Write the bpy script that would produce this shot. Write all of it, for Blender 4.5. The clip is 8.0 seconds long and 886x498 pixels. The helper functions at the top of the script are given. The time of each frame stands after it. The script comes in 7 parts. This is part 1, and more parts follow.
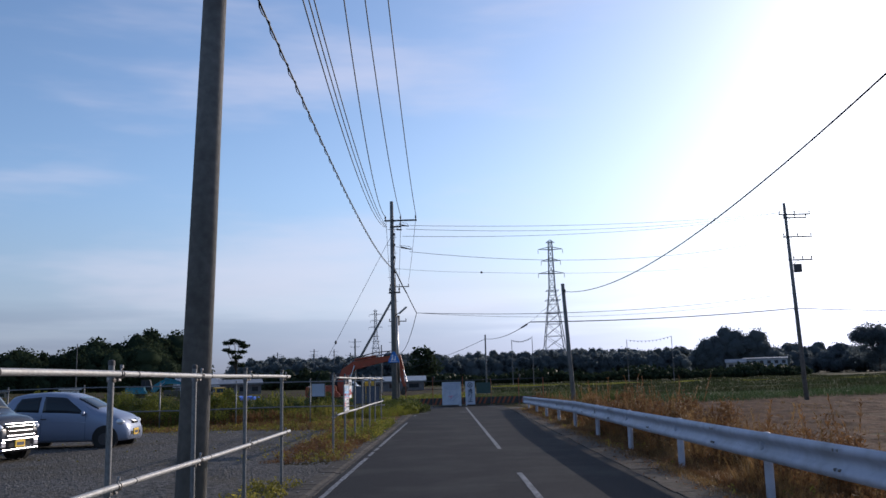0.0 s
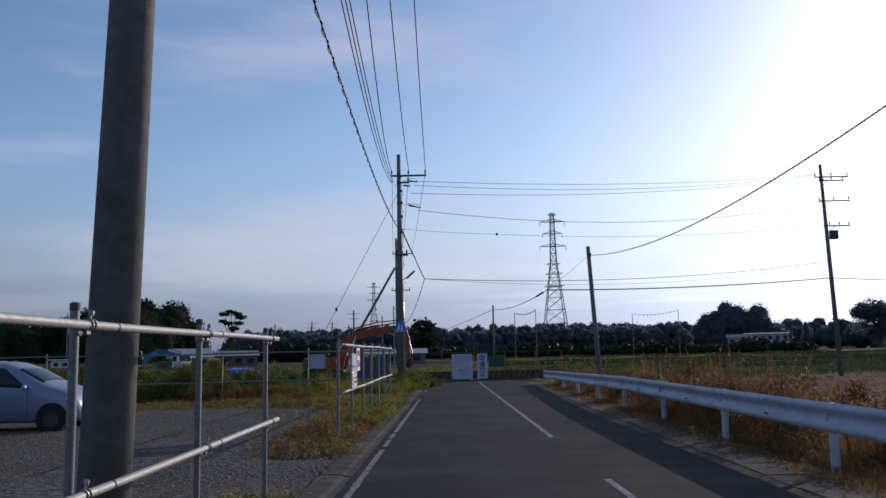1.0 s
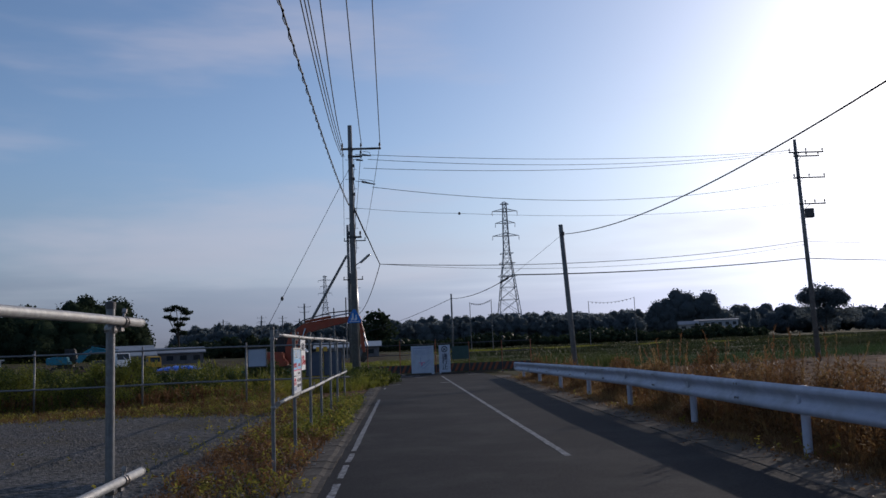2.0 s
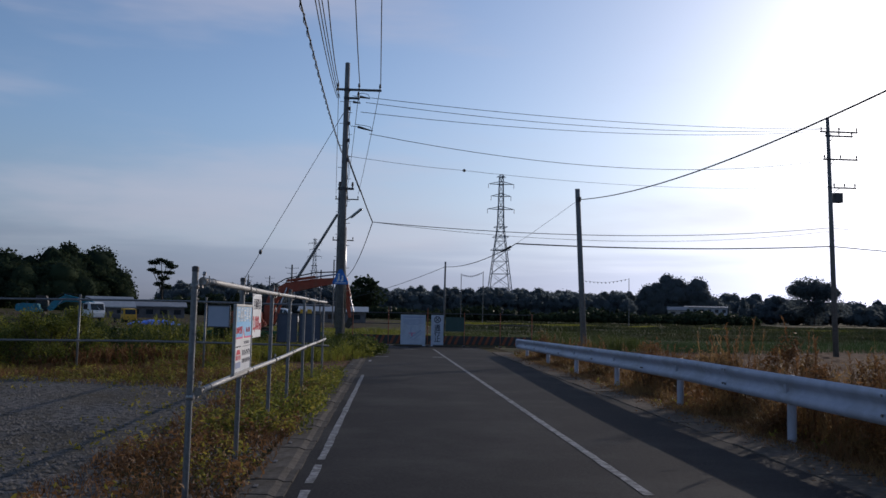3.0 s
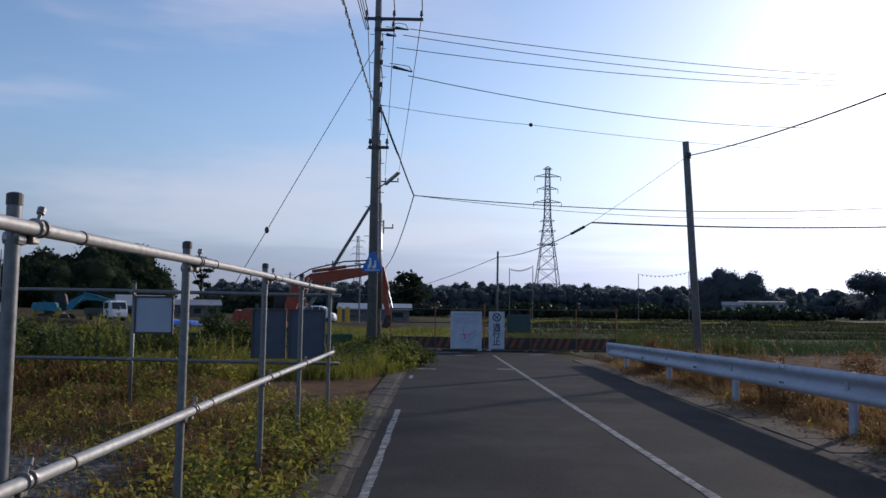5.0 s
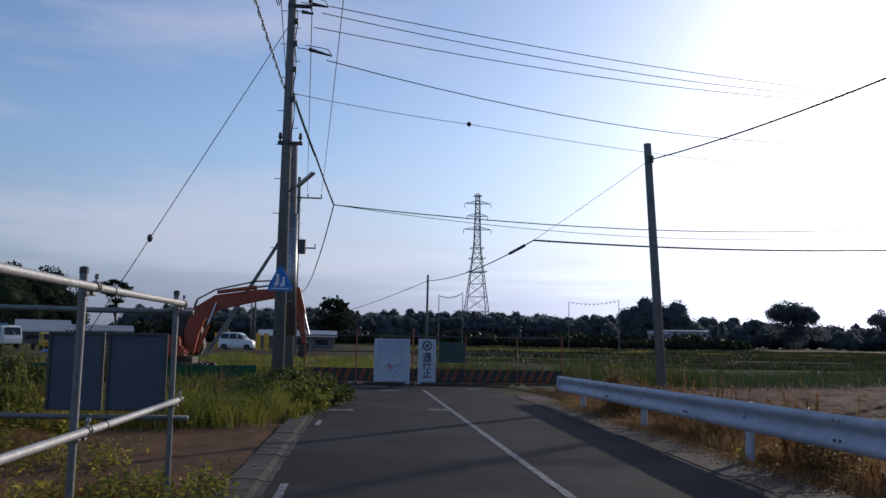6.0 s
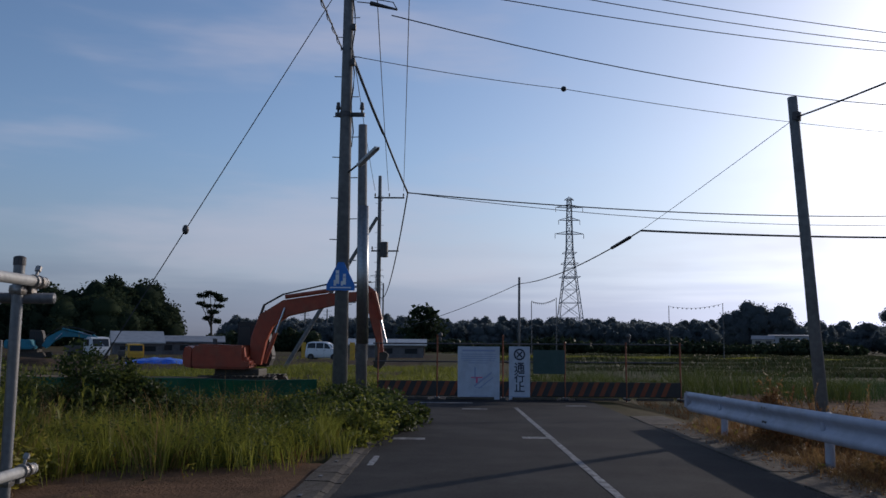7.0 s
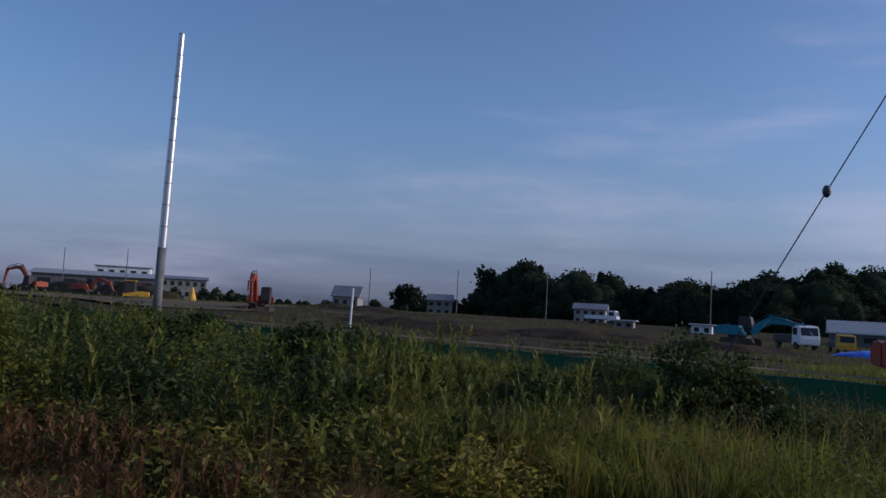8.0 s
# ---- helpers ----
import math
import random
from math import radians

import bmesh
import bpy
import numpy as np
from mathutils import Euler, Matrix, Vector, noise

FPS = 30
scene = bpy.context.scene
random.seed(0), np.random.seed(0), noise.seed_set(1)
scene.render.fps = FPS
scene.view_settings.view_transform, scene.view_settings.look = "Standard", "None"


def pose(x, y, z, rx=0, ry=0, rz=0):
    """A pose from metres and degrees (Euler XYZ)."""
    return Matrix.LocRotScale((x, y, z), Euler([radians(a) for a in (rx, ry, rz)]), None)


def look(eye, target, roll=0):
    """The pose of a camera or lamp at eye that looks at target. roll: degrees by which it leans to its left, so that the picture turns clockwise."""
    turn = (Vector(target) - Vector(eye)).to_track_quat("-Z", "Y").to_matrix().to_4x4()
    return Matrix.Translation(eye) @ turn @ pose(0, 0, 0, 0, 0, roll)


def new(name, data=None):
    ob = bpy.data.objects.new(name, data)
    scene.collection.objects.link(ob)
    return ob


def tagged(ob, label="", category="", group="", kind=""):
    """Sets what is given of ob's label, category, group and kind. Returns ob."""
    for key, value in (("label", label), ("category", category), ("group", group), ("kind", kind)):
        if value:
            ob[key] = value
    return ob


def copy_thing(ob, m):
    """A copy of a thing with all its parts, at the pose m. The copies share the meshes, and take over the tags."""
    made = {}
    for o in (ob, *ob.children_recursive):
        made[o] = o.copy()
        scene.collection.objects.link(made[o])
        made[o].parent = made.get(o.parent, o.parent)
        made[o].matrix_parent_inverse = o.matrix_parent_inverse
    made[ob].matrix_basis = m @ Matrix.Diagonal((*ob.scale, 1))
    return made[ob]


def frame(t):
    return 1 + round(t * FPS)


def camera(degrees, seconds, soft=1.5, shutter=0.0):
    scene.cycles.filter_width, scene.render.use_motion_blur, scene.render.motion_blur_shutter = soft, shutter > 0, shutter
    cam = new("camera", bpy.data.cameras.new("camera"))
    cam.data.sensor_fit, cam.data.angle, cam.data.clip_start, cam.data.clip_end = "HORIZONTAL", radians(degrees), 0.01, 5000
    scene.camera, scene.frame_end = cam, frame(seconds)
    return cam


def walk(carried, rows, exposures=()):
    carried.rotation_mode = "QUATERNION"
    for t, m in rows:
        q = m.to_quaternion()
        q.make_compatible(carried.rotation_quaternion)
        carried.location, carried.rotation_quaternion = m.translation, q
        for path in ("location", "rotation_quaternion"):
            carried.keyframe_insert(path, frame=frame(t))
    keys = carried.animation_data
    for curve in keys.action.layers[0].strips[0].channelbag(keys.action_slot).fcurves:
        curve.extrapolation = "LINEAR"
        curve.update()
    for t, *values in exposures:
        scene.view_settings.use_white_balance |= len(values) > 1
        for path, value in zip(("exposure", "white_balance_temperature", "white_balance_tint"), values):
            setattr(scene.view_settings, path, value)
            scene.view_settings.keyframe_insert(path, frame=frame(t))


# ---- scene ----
cam = camera(55.2, 8.0)
EXPOSURE = [(0.0, 0.5, 6000, 15), (1.0, 0.19, 6000, 15), (2.5, -0.07, 6000, 15), (3.5, 0.0, 6000, 15), (4.5, 0.35, 6000, 15), (6.5, 0.05, 6000, 15), (7.0, -0.09, 6000, 15), (7.2, -0.11, 6000, 15), (7.6, -0.23, 5650, 18), (8.0, -0.1, 5500, 20)]
PATH = [
    (0, (0.583, 0.954, 1.625), (0.573, 2.931, 1.929), -1.6),
    (0.5, (0.192, 3.235, 1.571), (0.205, 5.214, 1.861), -2.8),
    (1, (-0.167, 5.488, 1.55), (-0.174, 7.473, 1.793), -1.2),
    (2.3, (-0.584, 10.908, 1.54), (-0.424, 12.891, 1.746), -1.5),
    (2.5, (-0.634, 11.735, 1.531), (-0.431, 13.717, 1.711), 1.2),
    (3, (-0.612, 13.743, 1.512), (-0.485, 15.733, 1.665), 1.2),
    (3.5, (-0.579, 15.876, 1.499), (-0.526, 17.87, 1.642), 1.6),
    (4, (-0.614, 17.962, 1.489), (-0.531, 19.955, 1.63), 2.3),
    (4.5, (-0.696, 19.902, 1.474), (-0.726, 21.897, 1.608), 1.1),
    (5, (-0.694, 21.86, 1.466), (-0.669, 23.855, 1.611), 0.8),
    (6.5, (-0.293, 27.74, 1.447), (-0.071, 29.714, 1.68), 1.2),
    (7, (-0.13, 29.674, 1.45), (-0.154, 31.661, 1.678), 0.5),
    (7.3, (-0.039, 30.817, 1.491), (-0.494, 32.757, 1.659), -0.2),
    (7.5, (-0.024, 31.561, 1.514), (-0.909, 33.348, 1.67), -1.3),
    (7.6, (-0.038, 31.939, 1.535), (-1.158, 33.588, 1.692), -1.2),
    (7.7, (-0.032, 32.285, 1.542), (-1.306, 33.821, 1.691), 1.1),
    (7.8, (-0.007, 32.616, 1.538), (-1.4, 34.043, 1.685), 2.7),
    (7.9, (0.043, 32.936, 1.54), (-1.408, 34.304, 1.687), 2.9),
    (8, (0.098, 33.25, 1.54), (-1.368, 34.603, 1.687), 3.1),
]
walk(cam, [(t, look(eye, target, roll)) for t, eye, target, roll in PATH], EXPOSURE)

# ---------- sky and sun ----------
SUN_AZ, SUN_EL = 43.0, 17.5        # degrees right of the road's line, degrees up
world = bpy.data.worlds.new("sky")
scene.world = world
world.use_nodes = True
wn, wl = world.node_tree.nodes, world.node_tree.links
sky = wn.new("ShaderNodeTexSky")
sky.sky_type = "NISHITA"
sky.sun_disc = False
sky.sun_elevation, sky.sun_rotation = radians(SUN_EL), radians(SUN_AZ)
sky.air_density, sky.dust_density, sky.ozone_density = 1.0, 1.2, 2.8
wc = wn.new("ShaderNodeTexCoord")
wm = wn.new("ShaderNodeMapping")
wm.inputs["Scale"].default_value = (1.0, 1.0, 5.0)
wnz = wn.new("ShaderNodeTexNoise")
wnz.inputs["Scale"].default_value, wnz.inputs["Detail"].default_value, wnz.inputs["Roughness"].default_value = 1.7, 5, 0.55
wl.new(wc.outputs["Generated"], wm.inputs["Vector"])
wl.new(wm.outputs["Vector"], wnz.inputs["Vector"])
wr = wn.new("ShaderNodeMapRange")
wr.interpolation_type = "SMOOTHSTEP"
wr.inputs["From Min"].default_value, wr.inputs["From Max"].default_value, wr.inputs["To Max"].default_value = 0.50, 0.75, 0.45
wl.new(wnz.outputs["Fac"], wr.inputs["Value"])
wx = wn.new("ShaderNodeMix")
wx.data_type = "RGBA"
wx.inputs["B"].default_value = (5.2, 4.9, 5.2, 1)
wl.new(wr.outputs["Result"], wx.inputs["Factor"])
# morning mist: the sky pales towards the horizon
wg = wn.new("ShaderNodeSeparateXYZ")
wl.new(wc.outputs["Generated"], wg.inputs["Vector"])
wh = wn.new("ShaderNodeMapRange")
wh.interpolation_type = "SMOOTHSTEP"
wh.inputs["From Min"].default_value, wh.inputs["From Max"].default_value = 0.0, 0.24
wh.inputs["To Min"].default_value, wh.inputs["To Max"].default_value = 0.8, 0.0
wl.new(wg.outputs["Z"], wh.inputs["Value"])
wb = wn.new("ShaderNodeRGBToBW")
wl.new(sky.outputs["Color"], wb.inputs["Color"])
wt = wn.new("ShaderNodeMix")
wt.data_type, wt.blend_type = "RGBA", "MULTIPLY"
wt.inputs["Factor"].default_value = 1.0
wt.inputs["B"].default_value = (0.58, 0.66, 0.86, 1)
wl.new(wb.outputs["Val"], wt.inputs["A"])
wp = wn.new("ShaderNodeMix")
wp.data_type = "RGBA"
wl.new(wh.outputs["Result"], wp.inputs["Factor"])
wl.new(sky.outputs["Color"], wp.inputs["A"])
wl.new(wt.outputs["Result"], wp.inputs["B"])
# low banks of grey stratus above the horizon
ws = wn.new("ShaderNodeMapping")
ws.inputs["Scale"].default_value = (1.0, 1.0, 15.0)
wl.new(wc.outputs["Generated"], ws.inputs["Vector"])
wv = wn.new("ShaderNodeTexNoise")
wv.inputs["Scale"].default_value, wv.inputs["Detail"].default_value, wv.inputs["Roughness"].default_value = 1.6, 5, 0.5
wl.new(ws.outputs["Vector"], wv.inputs["Vector"])
wk = wn.new("ShaderNodeMapRange")
wk.interpolation_type = "SMOOTHSTEP"
wk.inputs["From Min"].default_value, wk.inputs["From Max"].default_value, wk.inputs["To Max"].default_value = 0.42, 0.62, 0.75
wl.new(wv.outputs["Fac"], wk.inputs["Value"])
wq = wn.new("ShaderNodeMapRange")
wq.interpolation_type = "SMOOTHSTEP"
wq.inputs["From Min"].default_value, wq.inputs["From Max"].default_value = 0.13, 0.05
wl.new(wg.outputs["Z"], wq.inputs["Value"])
wf = wn.new("ShaderNodeMath")
wf.operation = "MULTIPLY"
wl.new(wk.outputs["Result"], wf.inputs[0])
wl.new(wq.outputs["Result"], wf.inputs[1])
wu = wn.new("ShaderNodeMix")
wu.data_type, wu.blend_type = "RGBA", "MULTIPLY"
wu.inputs["B"].default_value = (0.68, 0.71, 0.78, 1)
wl.new(wf.outputs["Value"], wu.inputs["Factor"])
wl.new(wp.outputs["Result"], wu.inputs["A"])
wl.new(wu.outputs["Result"], wx.inputs["A"])
wl.new(wx.outputs["Result"], wn["Background"].inputs["Color"])
wn["Background"].inputs["Strength"].default_value = 0.113

sun = new("sun", bpy.data.lights.new("sun", "SUN"))
sun.data.energy, sun.data.angle, sun.data.color = 2.2, radians(0.6), (1.0, 0.86, 0.68)
sun_way = Vector((math.sin(radians(SUN_AZ)) * math.cos(radians(SUN_EL)), math.cos(radians(SUN_AZ)) * math.cos(radians(SUN_EL)), math.sin(radians(SUN_EL))))
sun.matrix_basis = look(sun_way * 60, (0, 0, 0))

# ---------- helpers ----------
def link_mesh(name, bm, material, parent=None, label="", smooth=False):
    me = bpy.data.meshes.new(name)
    bm.to_mesh(me)
    bm.free()
    if material:
        me.materials.append(material)
    if smooth:
        me.shade_smooth()
    ob = new(name, me)
    if parent:
        ob.parent = parent
    if label:
        ob["label"] = label
    return ob


def part(name, bm, material, parent, label="", smooth=False):
    return link_mesh(name, bm, material, parent, label, smooth)


def thing(name, label, category, at=(0, 0, 0), turn=0, group="", kind=""):
    ob = new(name)
    ob.empty_display_size = 0.1
    ob.matrix_basis = pose(*at, 0, 0, turn)
    return tagged(ob, label, category, group, kind)


def B():
    return bmesh.new()


def box(bm, c, s, rot=(0, 0, 0), bevel=0.0):
    m = pose(*c, *rot) @ Matrix.Diagonal((*s, 1))
    r = bmesh.ops.create_cube(bm, size=1, matrix=m)
    if bevel > 0:
        ed = list({e for v in r["verts"] for e in v.link_edges})
        bmesh.ops.bevel(bm, geom=ed, offset=bevel, segments=2, affect="EDGES", profile=0.6)
    return bm


def tube(bm, p0, p1, r0, r1=None, seg=12, caps=True):
    p0, p1 = Vector(p0), Vector(p1)
    r1 = r0 if r1 is None else r1
    d = p1 - p0
    m = Matrix.Translation((p0 + p1) / 2) @ d.to_track_quat("Z", "Y").to_matrix().to_4x4()
    bmesh.ops.create_cone(bm, cap_ends=caps, segments=seg, radius1=r0, radius2=r1, depth=d.length, matrix=m)
    return bm


def ball(bm, c, r, sx=1, sy=1, sz=1, sub=2):
    bmesh.ops.create_icosphere(bm, subdivisions=sub, radius=r, matrix=Matrix.Translation(c) @ Matrix.Diagonal((sx, sy, sz, 1)))
    return bm


def sweep(bm, pts, r, seg=8):
    """A round bar along points."""
    pts = [Vector(p) for p in pts]
    rings = []
    for i, p in enumerate(pts):
        d = (pts[min(i + 1, len(pts) - 1)] - pts[max(i - 1, 0)]).normalized()
        q = d.to_track_quat("Z", "Y")
        rings.append([bm.verts.new(p + q @ Vector((r * math.cos(a), r * math.sin(a), 0))) for a in [2 * math.pi * k / seg for k in range(seg)]])
    for a, b in zip(rings, rings[1:]):
        for k in range(seg):
            bm.faces.new((a[k], a[(k + 1) % seg], b[(k + 1) % seg], b[k]))
    bm.faces.new(rings[0][::-1])
    bm.faces.new(rings[-1])
    return bm


def prism(bm, outline, y0, y1, axis="y", bevel=0.0):
    """An outline (u, w) drawn along one axis."""
    def at(u, w, d):
        return (u, d, w) if axis == "y" else ((d, u, w) if axis == "x" else (u, w, d))
    a = [bm.verts.new(at(u, w, y0)) for u, w in outline]
    b = [bm.verts.new(at(u, w, y1)) for u, w in outline]
    n = len(a)
    fs = [bm.faces.new(a), bm.faces.new(b[::-1])]
    for i in range(n):
        fs.append(bm.faces.new((a[i], b[i], b[(i + 1) % n], a[(i + 1) % n])))
    bmesh.ops.recalc_face_normals(bm, faces=fs)
    if bevel > 0:
        bmesh.ops.bevel(bm, geom=list({e for f in fs for e in f.edges}), offset=bevel, segments=2, affect="EDGES")
    return bm


def tri_mesh(name, verts, tris, material, smooth=False):
    me = bpy.data.meshes.new(name)
    verts, tris = np.asarray(verts, dtype=np.float32), np.asarray(tris, dtype=np.int32)
    me.vertices.add(len(verts))
    me.vertices.foreach_set("co", verts.ravel())
    me.loops.add(tris.size)
    me.loops.foreach_set("vertex_index", tris.ravel())
    me.polygons.add(len(tris))
    me.polygons.foreach_set("loop_start", np.arange(0, tris.size, 3, dtype=np.int32))
    me.update(calc_edges=True)
    me.validate()
    me.materials.append(material)
    if smooth:
        me.shade_smooth()
    return new(name, me)


rng = np.random.default_rng(7)


def blades(name, xy, z, h, w, bend, material, way=None):
    """Grass: xy (n,2), root heights z, blade heights h, widths w, bends."""
    n = len(xy)
    h, w, bend, z = [np.broadcast_to(np.asarray(v, float), n) for v in (h, w, bend, z)]
    a, f = (rng.uniform(0, 2 * np.pi, n) if way is None else way), rng.uniform(0, 2 * np.pi, n)
    side = np.stack([np.cos(f), np.sin(f), np.zeros(n)], 1) * w[:, None] / 2
    lean = np.stack([np.cos(a), np.sin(a), np.zeros(n)], 1)
    root = np.stack([xy[:, 0], xy[:, 1], z], 1)
    up = np.array([0, 0, 1.0])
    mid = root + up * (h * 0.55)[:, None] + lean * (bend * h * 0.25)[:, None]
    tip = root + up * (h * (1 - 0.25 * bend))[:, None] + lean * (bend * h * 0.8)[:, None]
    v = np.stack([root - side, root + side, mid - side * 0.8, mid + side * 0.8, tip], 1).reshape(-1, 3)
    o = (np.arange(n) * 5)[:, None]
    t = np.concatenate([o + [0, 1, 3], o + [0, 3, 2], o + [2, 3, 4]], 1).reshape(-1, 3)
    return tri_mesh(name, v, t, material)


def leaf_arrays(c, size, flat=0.0, aspect=0.55):
    """Diamond leaves about the points c."""
    n = len(c)
    size = np.broadcast_to(np.asarray(size, float), n)
    d = rng.normal(size=(n, 3))
    d[:, 2] *= 1 - flat
    d /= np.linalg.norm(d, axis=1)[:, None]
    e = rng.normal(size=(n, 3))
    e[:, 2] *= 1 - flat
    e -= (e * d).sum(1)[:, None] * d
    e /= np.linalg.norm(e, axis=1)[:, None] + 1e-9
    f = np.cross(d, e) * (size * 0.12)[:, None]
    d, e = d * (size / 2)[:, None], e * (size * aspect / 2)[:, None]
    v = np.stack([c - d, c + e + f, c + d, c - e + f], 1).reshape(-1, 3)
    o = (np.arange(n) * 4)[:, None]
    t = np.concatenate([o + [0, 1, 2], o + [0, 2, 3]], 1).reshape(-1, 3)
    return v, t


def leaves(name, c, size, material, flat=0.0, aspect=0.55):
    v, t = leaf_arrays(np.asarray(c), size, flat, aspect)
    return tri_mesh(name, v, t, material)


def clump_points(crowns, per, rough=0.25):
    """Points in shells about crowns (x, y, z, rx, ry, rz), unevenly."""
    out = []
    for x, y, z, rx, ry, rz in crowns:
        lumps = rng.normal(size=(9, 3))
        lumps /= np.linalg.norm(lumps, axis=1)[:, None]
        k = rng.integers(0, 9, per)
        d = lumps[k] * 1.1 + rng.normal(size=(per, 3)) * 0.6
        d /= np.linalg.norm(d, axis=1)[:, None]
        r = 0.55 + 0.45 * rng.random(per) ** 0.5 + rough * rng.normal(size=per) * 0.4
        out.append(np.array([x, y, z]) + d * r[:, None] * np.array([rx, ry, rz]))
    return np.concatenate(out)


# ---------- materials ----------
def mat(name, c1, c2=None, rough=0.75, scale=12.0, metal=0.0, bump=0.15, stain=None, stain_scale=0.7, stain_amount=0.5, vary=0.0,
        bump_scale=None, coords="Object", spec=0.4, bump_dist=0.02):
    m = bpy.data.materials.new(name)
    m.use_nodes = True
    nt = m.node_tree
    n, l = nt.nodes, nt.links
    bs = n["Principled BSDF"]
    c2 = c2 or tuple(v * 0.7 for v in c1)
    tc = n.new("ShaderNodeTexCoord")
    a = n.new("ShaderNodeTexNoise")
    a.inputs["Scale"].default_value, a.inputs["Detail"].default_value = scale, 8
    l.new(tc.outputs[coords], a.inputs["Vector"])
    ra = n.new("ShaderNodeMapRange")
    ra.inputs["From Min"].default_value, ra.inputs["From Max"].default_value = 0.3, 0.7
    l.new(a.outputs["Fac"], ra.inputs["Value"])
    mx = n.new("ShaderNodeMix")
    mx.data_type = "RGBA"
    mx.inputs["A"].default_value, mx.inputs["B"].default_value = (*c1, 1), (*c2, 1)
    l.new(ra.outputs["Result"], mx.inputs["Factor"])
    col = mx.outputs["Result"]
    if stain:
        b = n.new("ShaderNodeTexNoise")
        b.inputs["Scale"].default_value, b.inputs["Detail"].default_value, b.inputs["Roughness"].default_value = stain_scale, 6, 0.65
        l.new(tc.outputs[coords], b.inputs["Vector"])
        rb = n.new("ShaderNodeMapRange")
        rb.inputs["From Min"].default_value, rb.inputs["From Max"].default_value, rb.inputs["To Max"].default_value = 0.45, 0.68, stain_amount
        l.new(b.outputs["Fac"], rb.inputs["Value"])
        m2 = n.new("ShaderNodeMix")
        m2.data_type = "RGBA"
        m2.inputs["B"].default_value = (*stain, 1)
        l.new(rb.outputs["Result"], m2.inputs["Factor"])
        l.new(col, m2.inputs["A"])
        col = m2.outputs["Result"]
    if vary:
        oi = n.new("ShaderNodeObjectInfo")
        rv = n.new("ShaderNodeMapRange")
        rv.inputs["To Min"].default_value, rv.inputs["To Max"].default_value = 1 - vary, 1 + vary
        l.new(oi.outputs["Random"], rv.inputs["Value"])
        hs = n.new("ShaderNodeHueSaturation")
        l.new(rv.outputs["Result"], hs.inputs["Value"])
        l.new(col, hs.inputs["Color"])
        col = hs.outputs["Color"]
    l.new(col, bs.inputs["Base Color"])
    rr = n.new("ShaderNodeMapRange")
    rr.inputs["To Min"].default_value, rr.inputs["To Max"].default_value = max(0.02, rough - 0.12), min(1, rough + 0.12)
    l.new(a.outputs["Fac"], rr.inputs["Value"])
    l.new(rr.outputs["Result"], bs.inputs["Roughness"])
    bs.inputs["Metallic"].default_value = metal
    bs.inputs["Specular IOR Level"].default_value = spec
    if bump:
        c = n.new("ShaderNodeTexNoise")
        c.inputs["Scale"].default_value, c.inputs["Detail"].default_value = bump_scale or scale * 3, 5
        l.new(tc.outputs[coords], c.inputs["Vector"])
        bp = n.new("ShaderNodeBump")
        bp.inputs["Strength"].default_value, bp.inputs["Distance"].default_value = bump, bump_dist
        l.new(c.outputs["Fac"], bp.inputs["Height"])
        l.new(bp.outputs["Normal"], bs.inputs["Normal"])
    return m


def leaf_mat(name, c1, c2, through_light=0.4, rough=0.6, patch=0.5, spec=0.2):
    m = bpy.data.materials.new(name)
    m.use_nodes = True
    n, l = m.node_tree.nodes, m.node_tree.links
    bs, out = n["Principled BSDF"], n["Material Output"]
    g = n.new("ShaderNodeNewGeometry")
    tc = n.new("ShaderNodeTexCoord")
    no = n.new("ShaderNodeTexNoise")
    no.inputs["Scale"].default_value = patch
    l.new(tc.outputs["Object"], no.inputs["Vector"])
    ad = n.new("ShaderNodeMath")
    ad.operation = "MULTIPLY_ADD"
    ad.inputs[1].default_value = 0.55
    l.new(g.outputs["Random Per Island"], ad.inputs[0])
    s = n.new("ShaderNodeMapRange")
    s.inputs["From Min"].default_value, s.inputs["From Max"].default_value, s.inputs["To Max"].default_value = 0.35, 0.65, 0.5
    l.new(no.outputs["Fac"], s.inputs["Value"])
    l.new(s.outputs["Result"], ad.inputs[2])
    mx = n.new("ShaderNodeMix")
    mx.data_type = "RGBA"
    mx.inputs["A"].default_value, mx.inputs["B"].default_value = (*c1, 1), (*c2, 1)
    l.new(ad.outputs["Value"], mx.inputs["Factor"])
    l.new(mx.outputs["Result"], bs.inputs["Base Color"])
    bs.inputs["Roughness"].default_value = rough
    bs.inputs["Specular IOR Level"].default_value = spec
    tr = n.new("ShaderNodeBsdfTranslucent")
    l.new(mx.outputs["Result"], tr.inputs["Color"])
    ms = n.new("ShaderNodeMixShader")
    ms.inputs[0].default_value = through_light
    l.new(bs.outputs[0], ms.inputs[1])
    l.new(tr.outputs[0], ms.inputs[2])
    l.new(ms.outputs[0], out.inputs["Surface"])
    return m


M = {}
M["asphalt"] = mat("asphalt", (0.029, 0.028, 0.030), (0.015, 0.015, 0.017), 0.85, 30, bump=0.6, stain=(0.052, 0.050, 0.048), stain_scale=0.55, stain_amount=0.7, bump_scale=160, bump_dist=0.006, spec=0.08)
M["paint"] = mat("road_paint", (0.34, 0.34, 0.34), (0.10, 0.10, 0.105), 0.7, 14, bump=0.3, stain=(0.05, 0.05, 0.05), stain_scale=6, stain_amount=0.95, spec=0.15)
M["concrete"] = mat("gutter_concrete", (0.115, 0.102, 0.088), (0.068, 0.060, 0.052), 0.95, 14, bump=0.5, stain=(0.05, 0.042, 0.03), stain_scale=1.6, stain_amount=0.8, vary=0.12, spec=0.08)
